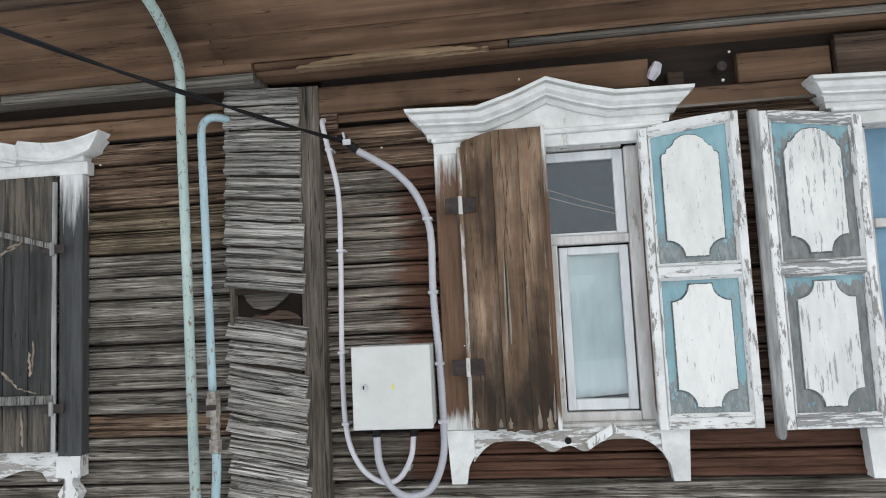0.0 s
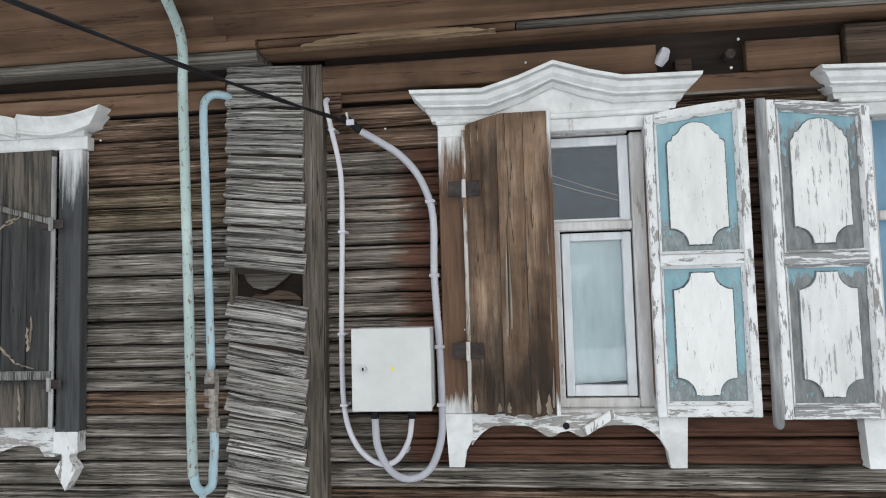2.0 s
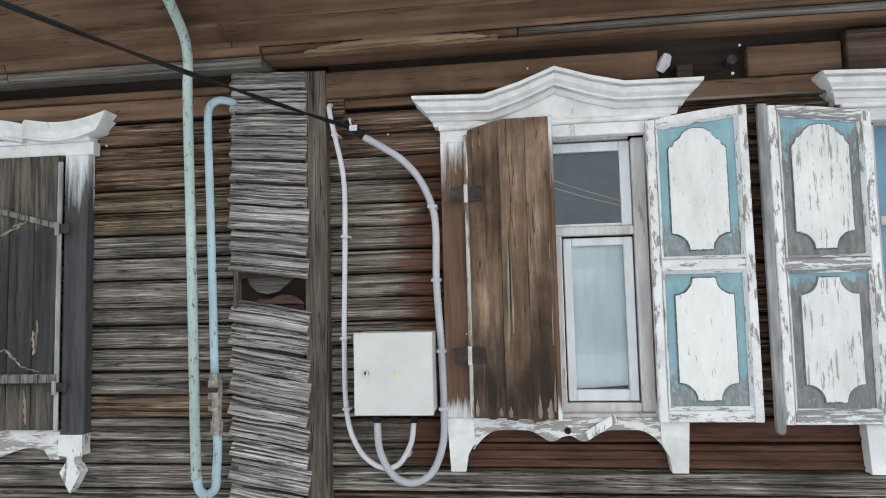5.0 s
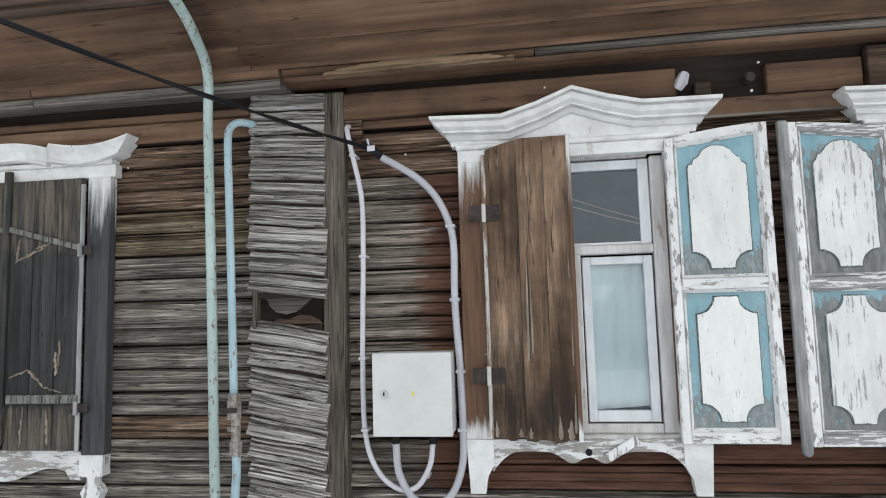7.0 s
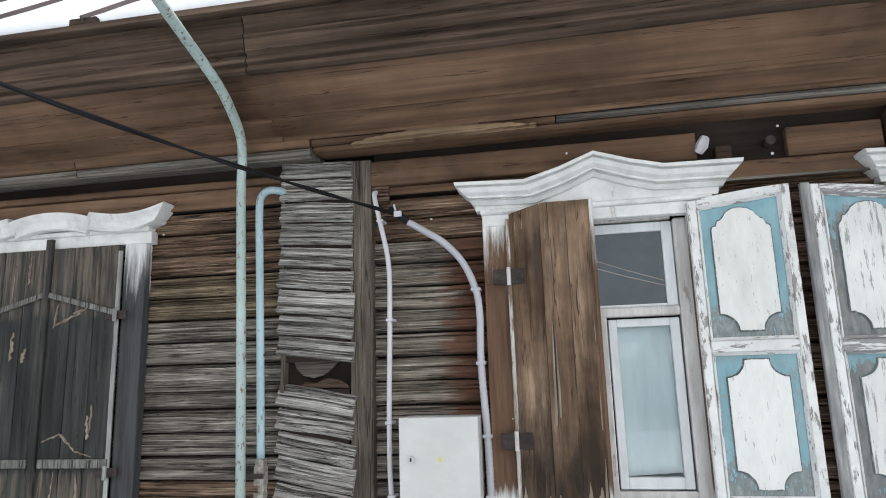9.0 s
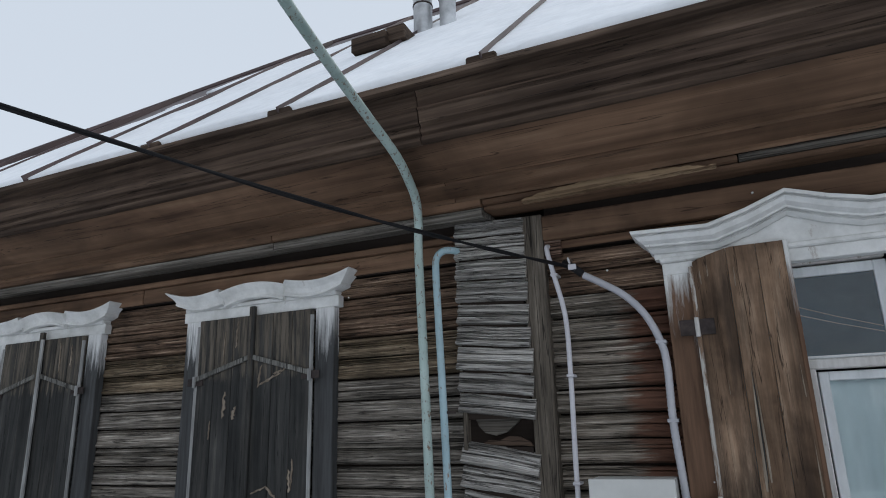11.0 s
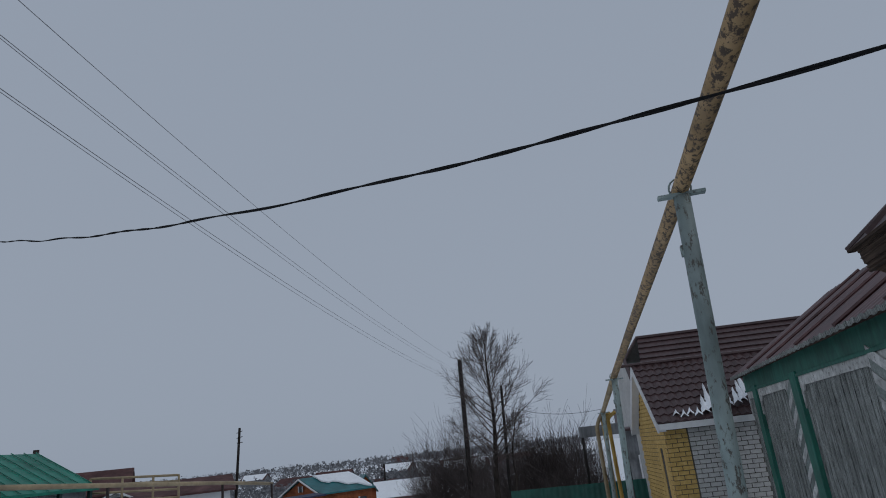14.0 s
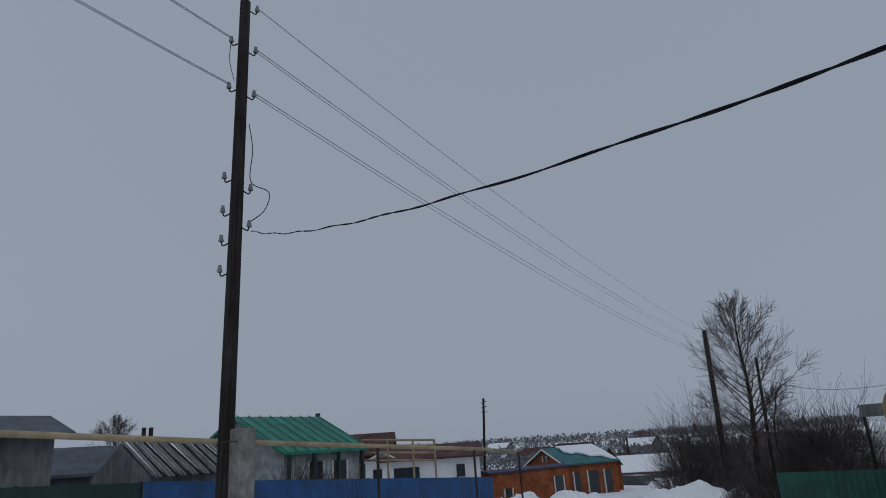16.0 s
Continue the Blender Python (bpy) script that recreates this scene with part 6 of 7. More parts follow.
def brick_house():
    h = thing("brick_house", (-15.86, 0.94, -0.9), "yellow and white brick house with a brown metal tile roof", "house")
    zb = -1.2
    xw, y0 = -16.1, 1.1
    bm = bmesh.new()
    box(bm, -19.8, xw, y0, 7.5, zb, 1.6)
    wl = part("wing_wall", bm, M_MORTAR, h)
    bm = bmesh.new()
    prism(bm, [(xw, 1.55), (-19.8, 1.55), (-18.0, 3.0)], y0 + 0.02, y0 + 0.2)
    gb = part("gable_wall", bm, M_YBRICK, h)
    # bricks of the side that faces the street's end
    me = bm_box(0, 0.02, 0, 0.235, 0, 0.088, 0.006)
    brick = bpy.data.meshes.new("brick")
    me.to_mesh(brick)
    me.free()
    brick_w = brick.copy()
    brick.materials.append(M_YBRICK)
    brick_w.materials.append(M_WBRICK)
    for j in range(27):
        z = zb + 0.1 * j
        # half bricks close every second course of the yellow corner
        runs = [(0.0, 1.0, 0), (0.25, 1.0, 0)] if j % 2 == 0 else [(0.0, 0.48, 0), (0.125, 1.0, 0), (0.375, 0.48, 0)]
        runs += [(0.52 + 0.25 * i + (0.125 if j % 2 else 0), 1.0, 1) for i in range(6)] + ([(0.52, 0.48, 1)] if j % 2 else [])
        for off, k, white in runs:
            o = new("brick", brick_w if white else brick)
            o.parent = wl
            o.matrix_parent_inverse = base_of(wl).inverted()
            o.location = (xw - 0.005, y0 + off, z)
            o.scale.y = k
    # bricks of the gable front, joined
    bm = bmesh.new()
    for j in range(40):
        z = zb + 0.1 * j
        half = 1.9 if z < 1.5 else max(0.0, 1.9 - (z - 1.5) * 1.28)
        i = 0
        x = -18 - half + (0.12 if j % 2 else 0)
        while x < -18 + half - 0.05:
            if not (-17.3 < x < -16.7 and -0.6 < z < 1.1):
                box(bm, x, min(x + 0.235, -18 + half), y0 - 0.015, y0 + 0.03, z, z + 0.088)
            x += 0.25
    tagged(part("brickwork", bm, M_YBRICK, h), kind="stuff")
    part("niche", bm_box(-17.3, -16.6, y0 + 0.012, y0 + 0.03, -0.6, 1.15), M_YBRICK, h, "recessed yellow brick niche")
    for xa in (-17.32, -16.7):
        part("niche_jamb", bm_box(xa, xa + 0.26, y0 - 0.018, y0 + 0.03, -0.62, 1.11, 0.006), M_YBRICK, h)
    part("niche_lintel", bm_box(-17.32, -16.6, y0 - 0.012, y0 + 0.012, 1.11, 1.15), M_MORTAR, h)
    # wing roof
    ye = 0.92
    part("wing_roof", tile_slope((-15.8, ye, 1.66), (-15.8, 7.5, 1.66), (-18.0, ye, 3.2), (-18.0, 7.5, 3.2), 34, 9), M_TILE, h)
    part("wing_roof", tile_slope((-20.2, ye, 1.66), (-20.2, 7.5, 1.66), (-18.0, ye, 3.2), (-18.0, 7.5, 3.2), 34, 9), M_TILE, h)
    part("fascia", bm_box(-15.84, -15.8, ye, 7.5, 1.5, 1.64, 0.004), M_SOFFIT, h, "white plastic fascia")
    bm = bmesh.new()
    prism(bm, [(-15.8, 1.66), (-18.0, 3.2), (-20.2, 1.66), (-20.2, 1.45), (-18.0, 2.97), (-15.8, 1.45)], ye - 0.02, ye + 0.02)
    part("barge_board", bm, M_SOFFIT, h, "white barge board")
    bm = bmesh.new()
    prism(bm, [(-15.84, 1.5), (-18.0, 3.0), (-20.2, 1.5), (-20.2, 1.47), (-18.0, 2.97), (-15.84, 1.47)], ye + 0.02, y0)
    part("soffit", bm, M_SOFFIT, h)
    # main house behind, with a clipped gable
    part("main_wall", bm_box(-25.0, -19.5, 1.7, 9.5, zb, 2.2), M_WBRICK, h)
    part("main_roof", tile_slope((-18.6, 1.2, 1.75), (-18.6, 9.5, 1.75), (-21.85, 1.85, 4.42), (-21.85, 9.5, 4.42), 40, 14, amp=0.005, step=0.045), M_TILE, h)
    bm = bmesh.new()
    V = [bm.verts.new(p) for p in ((-20.9, 1.2, 3.66), (-22.8, 1.2, 3.66), (-21.85, 1.85, 4.44))]
    bm.faces.new(V)
    W = [bm.verts.new(p) for p in ((-18.6, 1.2, 1.75), (-25.1, 1.2, 1.75), (-25.1, 9.5, 1.75), (-21.85, 9.5, 4.42))]
    bm.faces.new((W[0], V[0], V[1], W[1]))
    bm.faces.new((W[1], W[2], W[3], V[2], V[1]))
    part("main_gable", bm, M_WBRICK, h)
    bm = bmesh.new()
    tube(bm, [(-18.6, 1.18, 1.8), (-20.9, 1.18, 3.7), (-21.85, 1.83, 4.46), (-21.85, 9.5, 4.46)], 0.06, 6)
    part("ridge_cap", bm, M_TILE, h)
    bm = bmesh.new()
    tube(bm, [(-18.0, 0.5, 3.24), (-18.0, 7.5, 3.24)], 0.05, 6)
    part("ridge_cap", bm, M_TILE, h)
    h.rotation_euler.z = radians(6)
    # streaks of sliding snow left on the tiles
    rnd = random.Random(8)
    bm = bmesh.new()
    for k in range(13):
        y = 1.42 + 0.15 * k + rnd.uniform(-0.03, 0.03)
        v0 = 0.03 + 0.16 * max(0, (k - 3) / 9) + rnd.uniform(0, 0.05)
        v1 = v0 + (0.1 if k < 4 else 0.4) * rnd.uniform(0.5, 1.0)
        n = max(5, int((v1 - v0) * 40))
        rows = [[], [], []]
        for t in range(n + 1):
            v = v0 + (v1 - v0) * t / n
            w = (0.085 * (1 - 0.8 * t / n) + 0.012) * rnd.uniform(0.75, 1.2)
            c = Vector((-15.8 - 2.2 * v, y + 0.12 * (v - v0), 1.66 + 1.54 * v + 0.05))
            for row, d, up in zip(rows, (-1, 0, 1), (-0.05, 0.03, -0.05)):
                row.append(c + Vector((0, d * w, up)))
        loft(bm, rows)
    tagged(solo("snow_streaks", bm, M_SNOW, "streaks of white snow sliding down brown roof tiles", "snow"), kind="stuff")
    for k in range(5):
        x = -20.5 - k * 0.45
        solo("fence_picket", bm_box(x, x + 0.12, 0.2, 0.24, -1.6, 0.6, 0.004), M_TILE, "dark brown steel fence picket", "fence", "dark fence pickets")


brick_house()


# ---- trees and shrubs: bare ----
def branch(bm, rnd, p, d, length, r, depth, sides, twig=0.008):
    n = 3
    pts, rs = [p], [r]
    q, dd = p.copy(), d.copy()
    for i in range(n):
        dd = (dd + Vector((rnd.uniform(-1, 1), rnd.uniform(-1, 1), rnd.uniform(-0.3, 0.6))) * 0.16).normalized()
        q = q + dd * length / n
        pts.append(q.copy())
        rs.append(max(twig, r * (1 - 0.5 * (i + 1) / n)))
    tube(bm, pts, rs, sides, cap=False)
    if depth == 0:
        return
    kids = rnd.choice((3, 4, 4)) if depth > 1 else 4
    for k in range(kids):
        t = rnd.uniform(0.35, 1.0) if k else 1.0
        i = min(n - 1, int(t * n))
        at = pts[i].lerp(pts[i + 1], t * n - i)
        w = Vector((rnd.uniform(-1, 1), rnd.uniform(-1, 1), rnd.uniform(-0.25, 0.5)))
        nd = (dd * 0.9 + w * (0.75 if k else 0.35)).normalized()
        branch(bm, rnd, at, nd, length * rnd.uniform(0.55, 0.8), max(twig, rs[i + 1] * rnd.uniform(0.5, 0.75)), depth - 1, max(3, sides - 1), twig)


def limb_line(rnd, p, az, el, length, r0, rise):
    """A limb that leaves at elevation el and bends upwards as it goes."""
    n = 7
    pts, rs, q = [p.copy()], [r0], p.copy()
    for k in range(n):
        e = el + rise * (k / n) + rnd.uniform(-0.12, 0.12)
        a = az + rnd.uniform(-0.16, 0.16)
        q = q + Vector((math.cos(a) * math.cos(e), math.sin(a) * math.cos(e), math.sin(e))) * length / n
        pts.append(q.copy())
        rs.append(max(0.006, r0 * (1 - 0.92 * (k + 1) / n)))
    return pts, rs


def bare_tree(base, height, trunk_r, seed, label, limbs=26, spread=0.3, low=0.2, lean=(0, 0), twig=0.007):
    rnd = random.Random(seed)
    t = thing("tree", base, label, "tree")
    b = Vector(base)
    n = 11
    pts = [b + Vector((lean[0] * k / n + 0.05 * math.sin(k * 1.1), lean[1] * k / n + 0.07 * math.sin(k * 0.8 + seed), height * 0.9 * k / n)) for k in range(n + 1)]
    rs = [trunk_r * (1 - 0.93 * (k / n) ** 0.85) + 0.01 for k in range(n + 1)]
    bm = bmesh.new()
    tube(bm, pts, rs, 9, cap=False)
    part("trunk", bm, M_BARK, t, smooth=True)
    bm = bmesh.new()
    for i in range(limbs):
        u = low + (1 - low) * (i + rnd.random() * 0.7) / limbs
        k = min(n - 1, int(u * n))
        p = pts[k].lerp(pts[k + 1], u * n - k)
        az = i * 2.4 + rnd.uniform(-0.4, 0.4)
        # a rounded outline: rising limbs, longest at the lower middle
        v = (u - low) / (1 - low)
        length = height * spread * (0.5 + 0.6 * math.sin(math.pi * (0.12 + v * 0.76))) * (1 - 0.55 * v) * rnd.uniform(0.8, 1.15)
        el = radians(30 + 34 * v + rnd.uniform(-12, 12))
        lp, lr = limb_line(rnd, p, az, el, length, max(0.014, rs[k] * 0.36), radians(10))
        tube(bm, lp, lr, 5, cap=False)
        for j in range(13 if length > height * 0.12 else 8):
            w = rnd.uniform(0.22, 1.0)
            m = min(len(lp) - 2, int(w * (len(lp) - 1)))
            q = lp[m].lerp(lp[m + 1], rnd.random())
            side = 1 if j % 2 else -1
            sp, sr = limb_line(rnd, q, az + side * rnd.uniform(0.4, 1.3), el + rnd.uniform(-0.75, 0.4), length * (0.58 - 0.26 * w) * rnd.uniform(0.7, 1.3), max(twig, lr[m] * 0.55), radians(12))
            tube(bm, sp, [max(twig * 0.6, x) for x in sr], 3, cap=False)
            for _ in range(6):
                m2 = rnd.randrange(2, len(sp) - 1)
                tp, tr = limb_line(rnd, sp[m2], az + rnd.uniform(-1.2, 1.2), el + rnd.uniform(-0.9, 0.7), length * 0.19 * rnd.uniform(0.7, 1.4), twig * 0.8, radians(5))
                tube(bm, tp[::2] + [tp[-1]], [twig * 0.6] * (len(tp[::2]) + 1), 3, cap=False)
    part("crown", bm, M_TWIG, t)


def bush(base, w, h, seed, stems, label, m=None):
    rnd = random.Random(seed)
    bm = bmesh.new()
    b = Vector(base)
    for _ in range(int(stems * 1.4)):
        a = rnd.uniform(0, 6.283)
        rr = math.sqrt(rnd.random())
        p = b + Vector((math.cos(a) * rr * w * 0.42, math.sin(a) * rr * w * 0.42, -0.2))
        d = Vector((math.cos(a) * 0.3 * rr + rnd.uniform(-0.16, 0.16), math.sin(a) * 0.3 * rr + rnd.uniform(-0.16, 0.16), 1)).normalized()
        lump = 0.92 + 0.25 * noise.noise((p.x * 1.1 + seed, p.y * 1.1, seed))
        ln = h * rnd.uniform(0.6, 1.0) * math.sqrt(max(0.12, 1.05 - rr * rr)) * lump
        branch(bm, rnd, p, d, ln * 0.46, 0.018, 2, 3, 0.005)
    tagged(solo("bush", bm, m or M_TWIG, label, "bush"), kind="stuff")


bare_tree((-29.47, -5.3, -1.35), 8.4, 0.15, 3, "tall bare leafless tree with dark fine twigs on snow", 44, 0.33, 0.27, lean=(0, 0.25))
bare_tree((-29.75, -4.75, -1.4), 4.6, 0.08, 5, "slender bare side trunk beside the tall tree", 10, 0.25, 0.45, lean=(-0.1, 0.5))
bare_tree((-29.6, -52.4, -2.0), 7.6, 0.22, 11, "far bare round-crowned tree behind sheds", 34, 0.36, 0.3, twig=0.012)
bush((-32.8, -4.3, -1.8), 3.4, 5.2, 21, 230, "dense dark bare shrub thicket above the green fence")
bush((-32.9, -2.5, -1.8), 4.2, 5.4, 22, 230, "dense dark leafless shrub behind the green fence")
bush((-34.0, -3.3, -1.8), 2.6, 6.6, 27, 50, "tall bare shrub with upright twigs")
bush((-40.3, -11.3, -2.3), 3.0, 6.3, 7, 120, "rounded bare brown roadside shrub")
bush((-40.8, -9.6, -2.3), 3.6, 7.8, 8, 150, "tall rounded bare roadside thicket")
bush((-39.6, -7.9, -2.3), 2.8, 6.8, 24, 110, "brown bare roadside shrub by the leaning pole")
bush((-31.2, -6.3, -1.7), 2.0, 2.4, 26, 70, "low brown shrub under the tall tree")
bush((-15.6, -16.2, -0.9), 3.2, 3.1, 28, 170, "dark bare garden shrub before the green-roofed cottage")
bush((-13.3, -16.6, -0.9), 2.6, 2.3, 25, 50, "bare garden shrub behind the blue fence")


def wood_pole(name, base, top, r, label, arms=True):
    p = thing(name, base, label, "power pole")
    bm = bmesh.new()
    tube(bm, [Vector(base).lerp(Vector(top), k / 4) for k in range(5)], [r * (1.1 - 0.06 * k) for k in range(5)], 9)
    part("timber", bm, M_TIMBERPOLE, p)
    if arms:
        for k, dz in enumerate((0.25, 0.6, 0.95)):
            q = Vector(top) - Vector((0, 0, dz))
            bm = bmesh.new()
            tube(bm, [q + Vector((0.02, -0.2, -0.06 + 0.04 * k)), q + Vector((0, 0.2, 0.05))], 0.025, 5)
            part("hook_arm", bm, M_IRON, p)
    return p


wood_pole("power_pole", (-39.03, -8.6, -2.3), (-39.07, -8.4, 6.94), 0.15, "leaning dark timber power pole beside the bare tree")
wood_pole("power_pole", (-38.4, -23.6, -2.3), (-38.62, -23.25, 4.5), 0.09, "thin distant timber power pole on the snowy street")
wood_pole("power_pole", (-30.54, -5.0, -1.7), (-30.58, -4.75, 4.3), 0.07, "thin leaning wooden pole among bare trees", arms=False)
wood_pole("power_pole", (-74, -26.0, -4), (-74, -26.0, 1.2), 0.12, "small far power pole by the red roof", arms=False)
solo("power_line", span(Vector((-39.07, -8.3, 5.9)), Vector((-20.2, -0.2, 2.3)), 0.9, 0.012), M_BLACK, "drooping black wire from the leaning pole", "power line", "power lines")


# ---- fences ----
def profiled_fence(name, x0, x1, y, z0, z1, h, m, label, seg=2.4):
    f = thing(name, ((x0 + x1) / 2, y, min(z0, z1) - h), label, "fence")
    n = max(1, round((x1 - x0) / seg))
    for k in range(n):
        a, b = x0 + (x1 - x0) * k / n, x0 + (x1 - x0) * (k + 1) / n
        za = z0 + (z1 - z0) * k / n
        zb = z0 + (z1 - z0) * (k + 1) / n
        bm = bmesh.new()
        cnt = int((b - a) / 0.05)
        rows = [[], []]
        for i in range(cnt + 1):
            u = i / cnt
            x = a + (b - a) * u
            yy = y + (0.012 if (i // 2) % 2 else 0.0)
            zt = za + (zb - za) * u
            rows[0].append((x, yy, zt))
            rows[1].append((x, yy, zt - h))
        loft(bm, rows)
        out = bmesh.ops.extrude_face_region(bm, geom=list(bm.faces))
        for v in out["geom"]:
            if isinstance(v, bmesh.types.BMVert):
                v.co.y -= 0.004
        part("panel", bm, m, f)
        part("post", bm_box(a - 0.03, a + 0.03, y - 0.08, y - 0.02, za - h - 0.2, za + 0.02, 0.003), M_IRON, f)


profiled_fence("fence", -23.0, -8.35, -13.84, 0.27, 1.21, 2.0, M_FENCEBLUE, "long blue profiled steel fence along the street")
profiled_fence("fence", -8.35, 4.0, -13.9, 1.2, 1.75, 2.0, M_FENCEGREEN, "dark green profiled steel fence along the street")


def green_corner_fence():
    f = thing("fence", (-24.7, -2, -1.2), "green profiled steel fence before dark shrubs", "fence")
    for k in range(4):
        y0 = -4.0 + k * 1.3
        bm = bmesh.new()
        rows = [[], []]
        for i in range(27):
            yy = y0 + 1.3 * i / 26
            x = -24.7 + (0.012 if (i // 2) % 2 else 0)
            rows[0].append((x, yy, -0.02))
            rows[1].append((x, yy, -1.7))
        loft(bm, rows)
        out = bmesh.ops.extrude_face_region(bm, geom=list(bm.faces))
        for v in out["geom"]:
            if isinstance(v, bmesh.types.BMVert):
                v.co.x -= 0.005
        part("panel", bm, M_FENCEMID, f)


green_corner_fence()


def street_gas_pipe():
    g = thing("gas_pipe", (-9, -12.5, 0), "yellow gas pipe on thin posts along the fences", "gas pipe")
    bm = bmesh.new()
    tube(bm, [(6, -12.4, 2.75), (-3.7, -12.5, 2.26), (-9.2, -12.5, 1.93), (-19.8, -12.5, 1.37), (-23, -12.6, 1.15)], 0.06, 10)
    part("pipe", bm, M_YELLOW2, g, smooth=True)
    for x in (-4.3, -9.4, -14.5, -19.6, -22.8):
        z = 2.26 - (-3.7 - x) * 0.0555
        part("post", bm_box(x - 0.03, x + 0.03, -12.53, -12.47, ground_z(x, -12.5) - 0.2, z - 0.05, 0.004), M_IRON, g, "thin dark steel post")
    fr = thing("regulator_pipework", (-22, -17.5, 0), "yellow gas regulator pipes on a frame", "gas pipe")
    a, b = Vector((-20.95, -18.74, 0)), Vector((-22.8, -16.39, 0))
    for z in (2.0, 1.78, 1.5, 1.2):
        bm = bmesh.new()
        tube(bm, [a + Vector((0, 0, z)), b + Vector((0, 0, z - 0.18))], 0.045, 8)
        part("pipe", bm, M_YELLOW2, fr, smooth=True)
    for t in (0, 0.35, 0.7, 1):
        q = a.lerp(b, t)
        bm = bmesh.new()
        tube(bm, [q + Vector((0, 0, -1.4)), q + Vector((0, 0, 2.02 - 0.18 * t))], 0.045, 8)
        part("riser", bm, M_YELLOW2, fr)


street_gas_pipe()


# ---- houses across the street and in the valley ----
def house(l, r, depth, zb, ze, zr, wall_m, roof_m, label, gable=False, windows=(), snow=False, over=0.3, name="house", roof_name="roof"):
    """A house whose front runs from l to r (plan points); ridge along the front, or across it when gable."""
    l, r = Vector((*l, 0)), Vector((*r, 0))
    u = (r - l).normalized()
    v = Vector((-u.y, u.x, 0))
    if v.dot(l) < 0:
        v = -v
    W = (r - l).length
    h = thing(name, (l + r) / 2 + Vector((0, 0, zb)), label, "house")

    def P(a, b, z):
        return l + u * a + v * b + Vector((0, 0, z))

    def solid(pts, faces):
        bm = bmesh.new()
        V = [bm.verts.new(p) for p in pts]
        for f in faces:
            bm.faces.new([V[i] for i in f])
        return bm
    if gable:
        pts = [P(0, 0, zb), P(W, 0, zb), P(W, 0, ze), P(W / 2, 0, zr), P(0, 0, ze)]
        pts += [P(0, depth, zb), P(W, depth, zb), P(W, depth, ze), P(W / 2, depth, zr), P(0, depth, ze)]
        part("wall", solid(pts, [(0, 1, 2, 3, 4), (5, 6, 7, 8, 9), (0, 1, 6, 5), (1, 2, 7, 6), (0, 4, 9, 5), (2, 3, 8, 7), (3, 4, 9, 8)]), wall_m, h)
        k = (zr - ze) / (W / 2)
        for s0, s1 in ((-over, W / 2), (W + over, W / 2)):
            za = ze - k * over
            a = [P(s0, -over, za + 0.03), P(s1, -over, zr + 0.03), P(s1, depth + over, zr + 0.03), P(s0, depth + over, za + 0.03)]
            b = [p + Vector((0, 0, 0.1)) for p in a]
            part(roof_name, solid(a + b, [(0, 1, 2, 3), (4, 5, 6, 7), (0, 1, 5, 4), (1, 2, 6, 5), (2, 3, 7, 6), (3, 0, 4, 7)]), roof_m, h)
    else:
        pts = [P(0, 0, zb), P(W, 0, zb), P(W, depth, zb), P(0, depth, zb), P(0, 0, ze), P(W, 0, ze), P(W, depth, ze), P(0, depth, ze), P(0, depth / 2, zr), P(W, depth / 2, zr)]
        part("wall", solid(pts, [(0, 1, 5, 4), (1, 2, 6, 9, 5), (2, 3, 7, 6), (3, 0, 4, 8, 7), (4, 5, 9, 8), (6, 7, 8, 9), (0, 1, 2, 3)]), wall_m, h)
        k = (zr - ze) / (depth / 2)
        for d0 in (-over, depth + over):
            za = ze - k * over
            a = [P(-over, d0, za + 0.03), P(W + over, d0, za + 0.03), P(W + over, depth / 2, zr + 0.03), P(-over, depth / 2, zr + 0.03)]
            b = [p + Vector((0, 0, 0.1)) for p in a]
            part(roof_name, solid(a + b, [(0, 1, 2, 3), (4, 5, 6, 7), (0, 1, 5, 4), (1, 2, 6, 5), (2, 3, 7, 6), (3, 0, 4, 7)]), roof_m, h)
        if snow:
            za = ze - k * over
            a = [P(W * 0.05, -over * 0.5, za + 0.16), P(W * 0.95, -over * 0.5, za + 0.16), P(W, depth / 2 - 0.2, zr + 0.12), P(0, depth / 2 - 0.2, zr + 0.12)]
            b = [p + Vector((0, 0, 0.12)) for p in a]
            sn = solid(a + b, [(0, 1, 2, 3), (4, 5, 6, 7), (0, 1, 5, 4), (1, 2, 6, 5), (2, 3, 7, 6), (3, 0, 4, 7)])
            part("roof_snow", sn, M_SNOW, h, "white snow sheet on the roof")
    for a, za, ww, hh in windows:
        bm = bmesh.new()
        c = P(a * W, -0.02, za)
        V = [c - u * ww / 2 - v * 0.03, c + u * ww / 2 - v * 0.03, c + u * ww / 2 - v * 0.03 + Vector((0, 0, hh)), c - u * ww / 2 - v * 0.03 + Vector((0, 0, hh))]
        V = [bm.verts.new(p) for p in V] + [bm.verts.new(p + v * 0.06) for p in V]
        for f in ((0, 1, 2, 3), (4, 5, 6, 7), (0, 1, 5, 4), (1, 2, 6, 5), (2, 3, 7, 6), (3, 0, 4, 7)):
            bm.faces.new([V[i] for i in f])
        wn_ = part("window", bm, M_DARKGLASS, h)
        for s in (-1, 1):
            bm = bmesh.new()
            q = c + u * s * (ww / 2 + 0.05) - v * 0.04
            tube(bm, [q, q + Vector((0, 0, hh))], 0.05, 4)
            part("jamb", bm, M_SOFFIT, wn_)
    return h


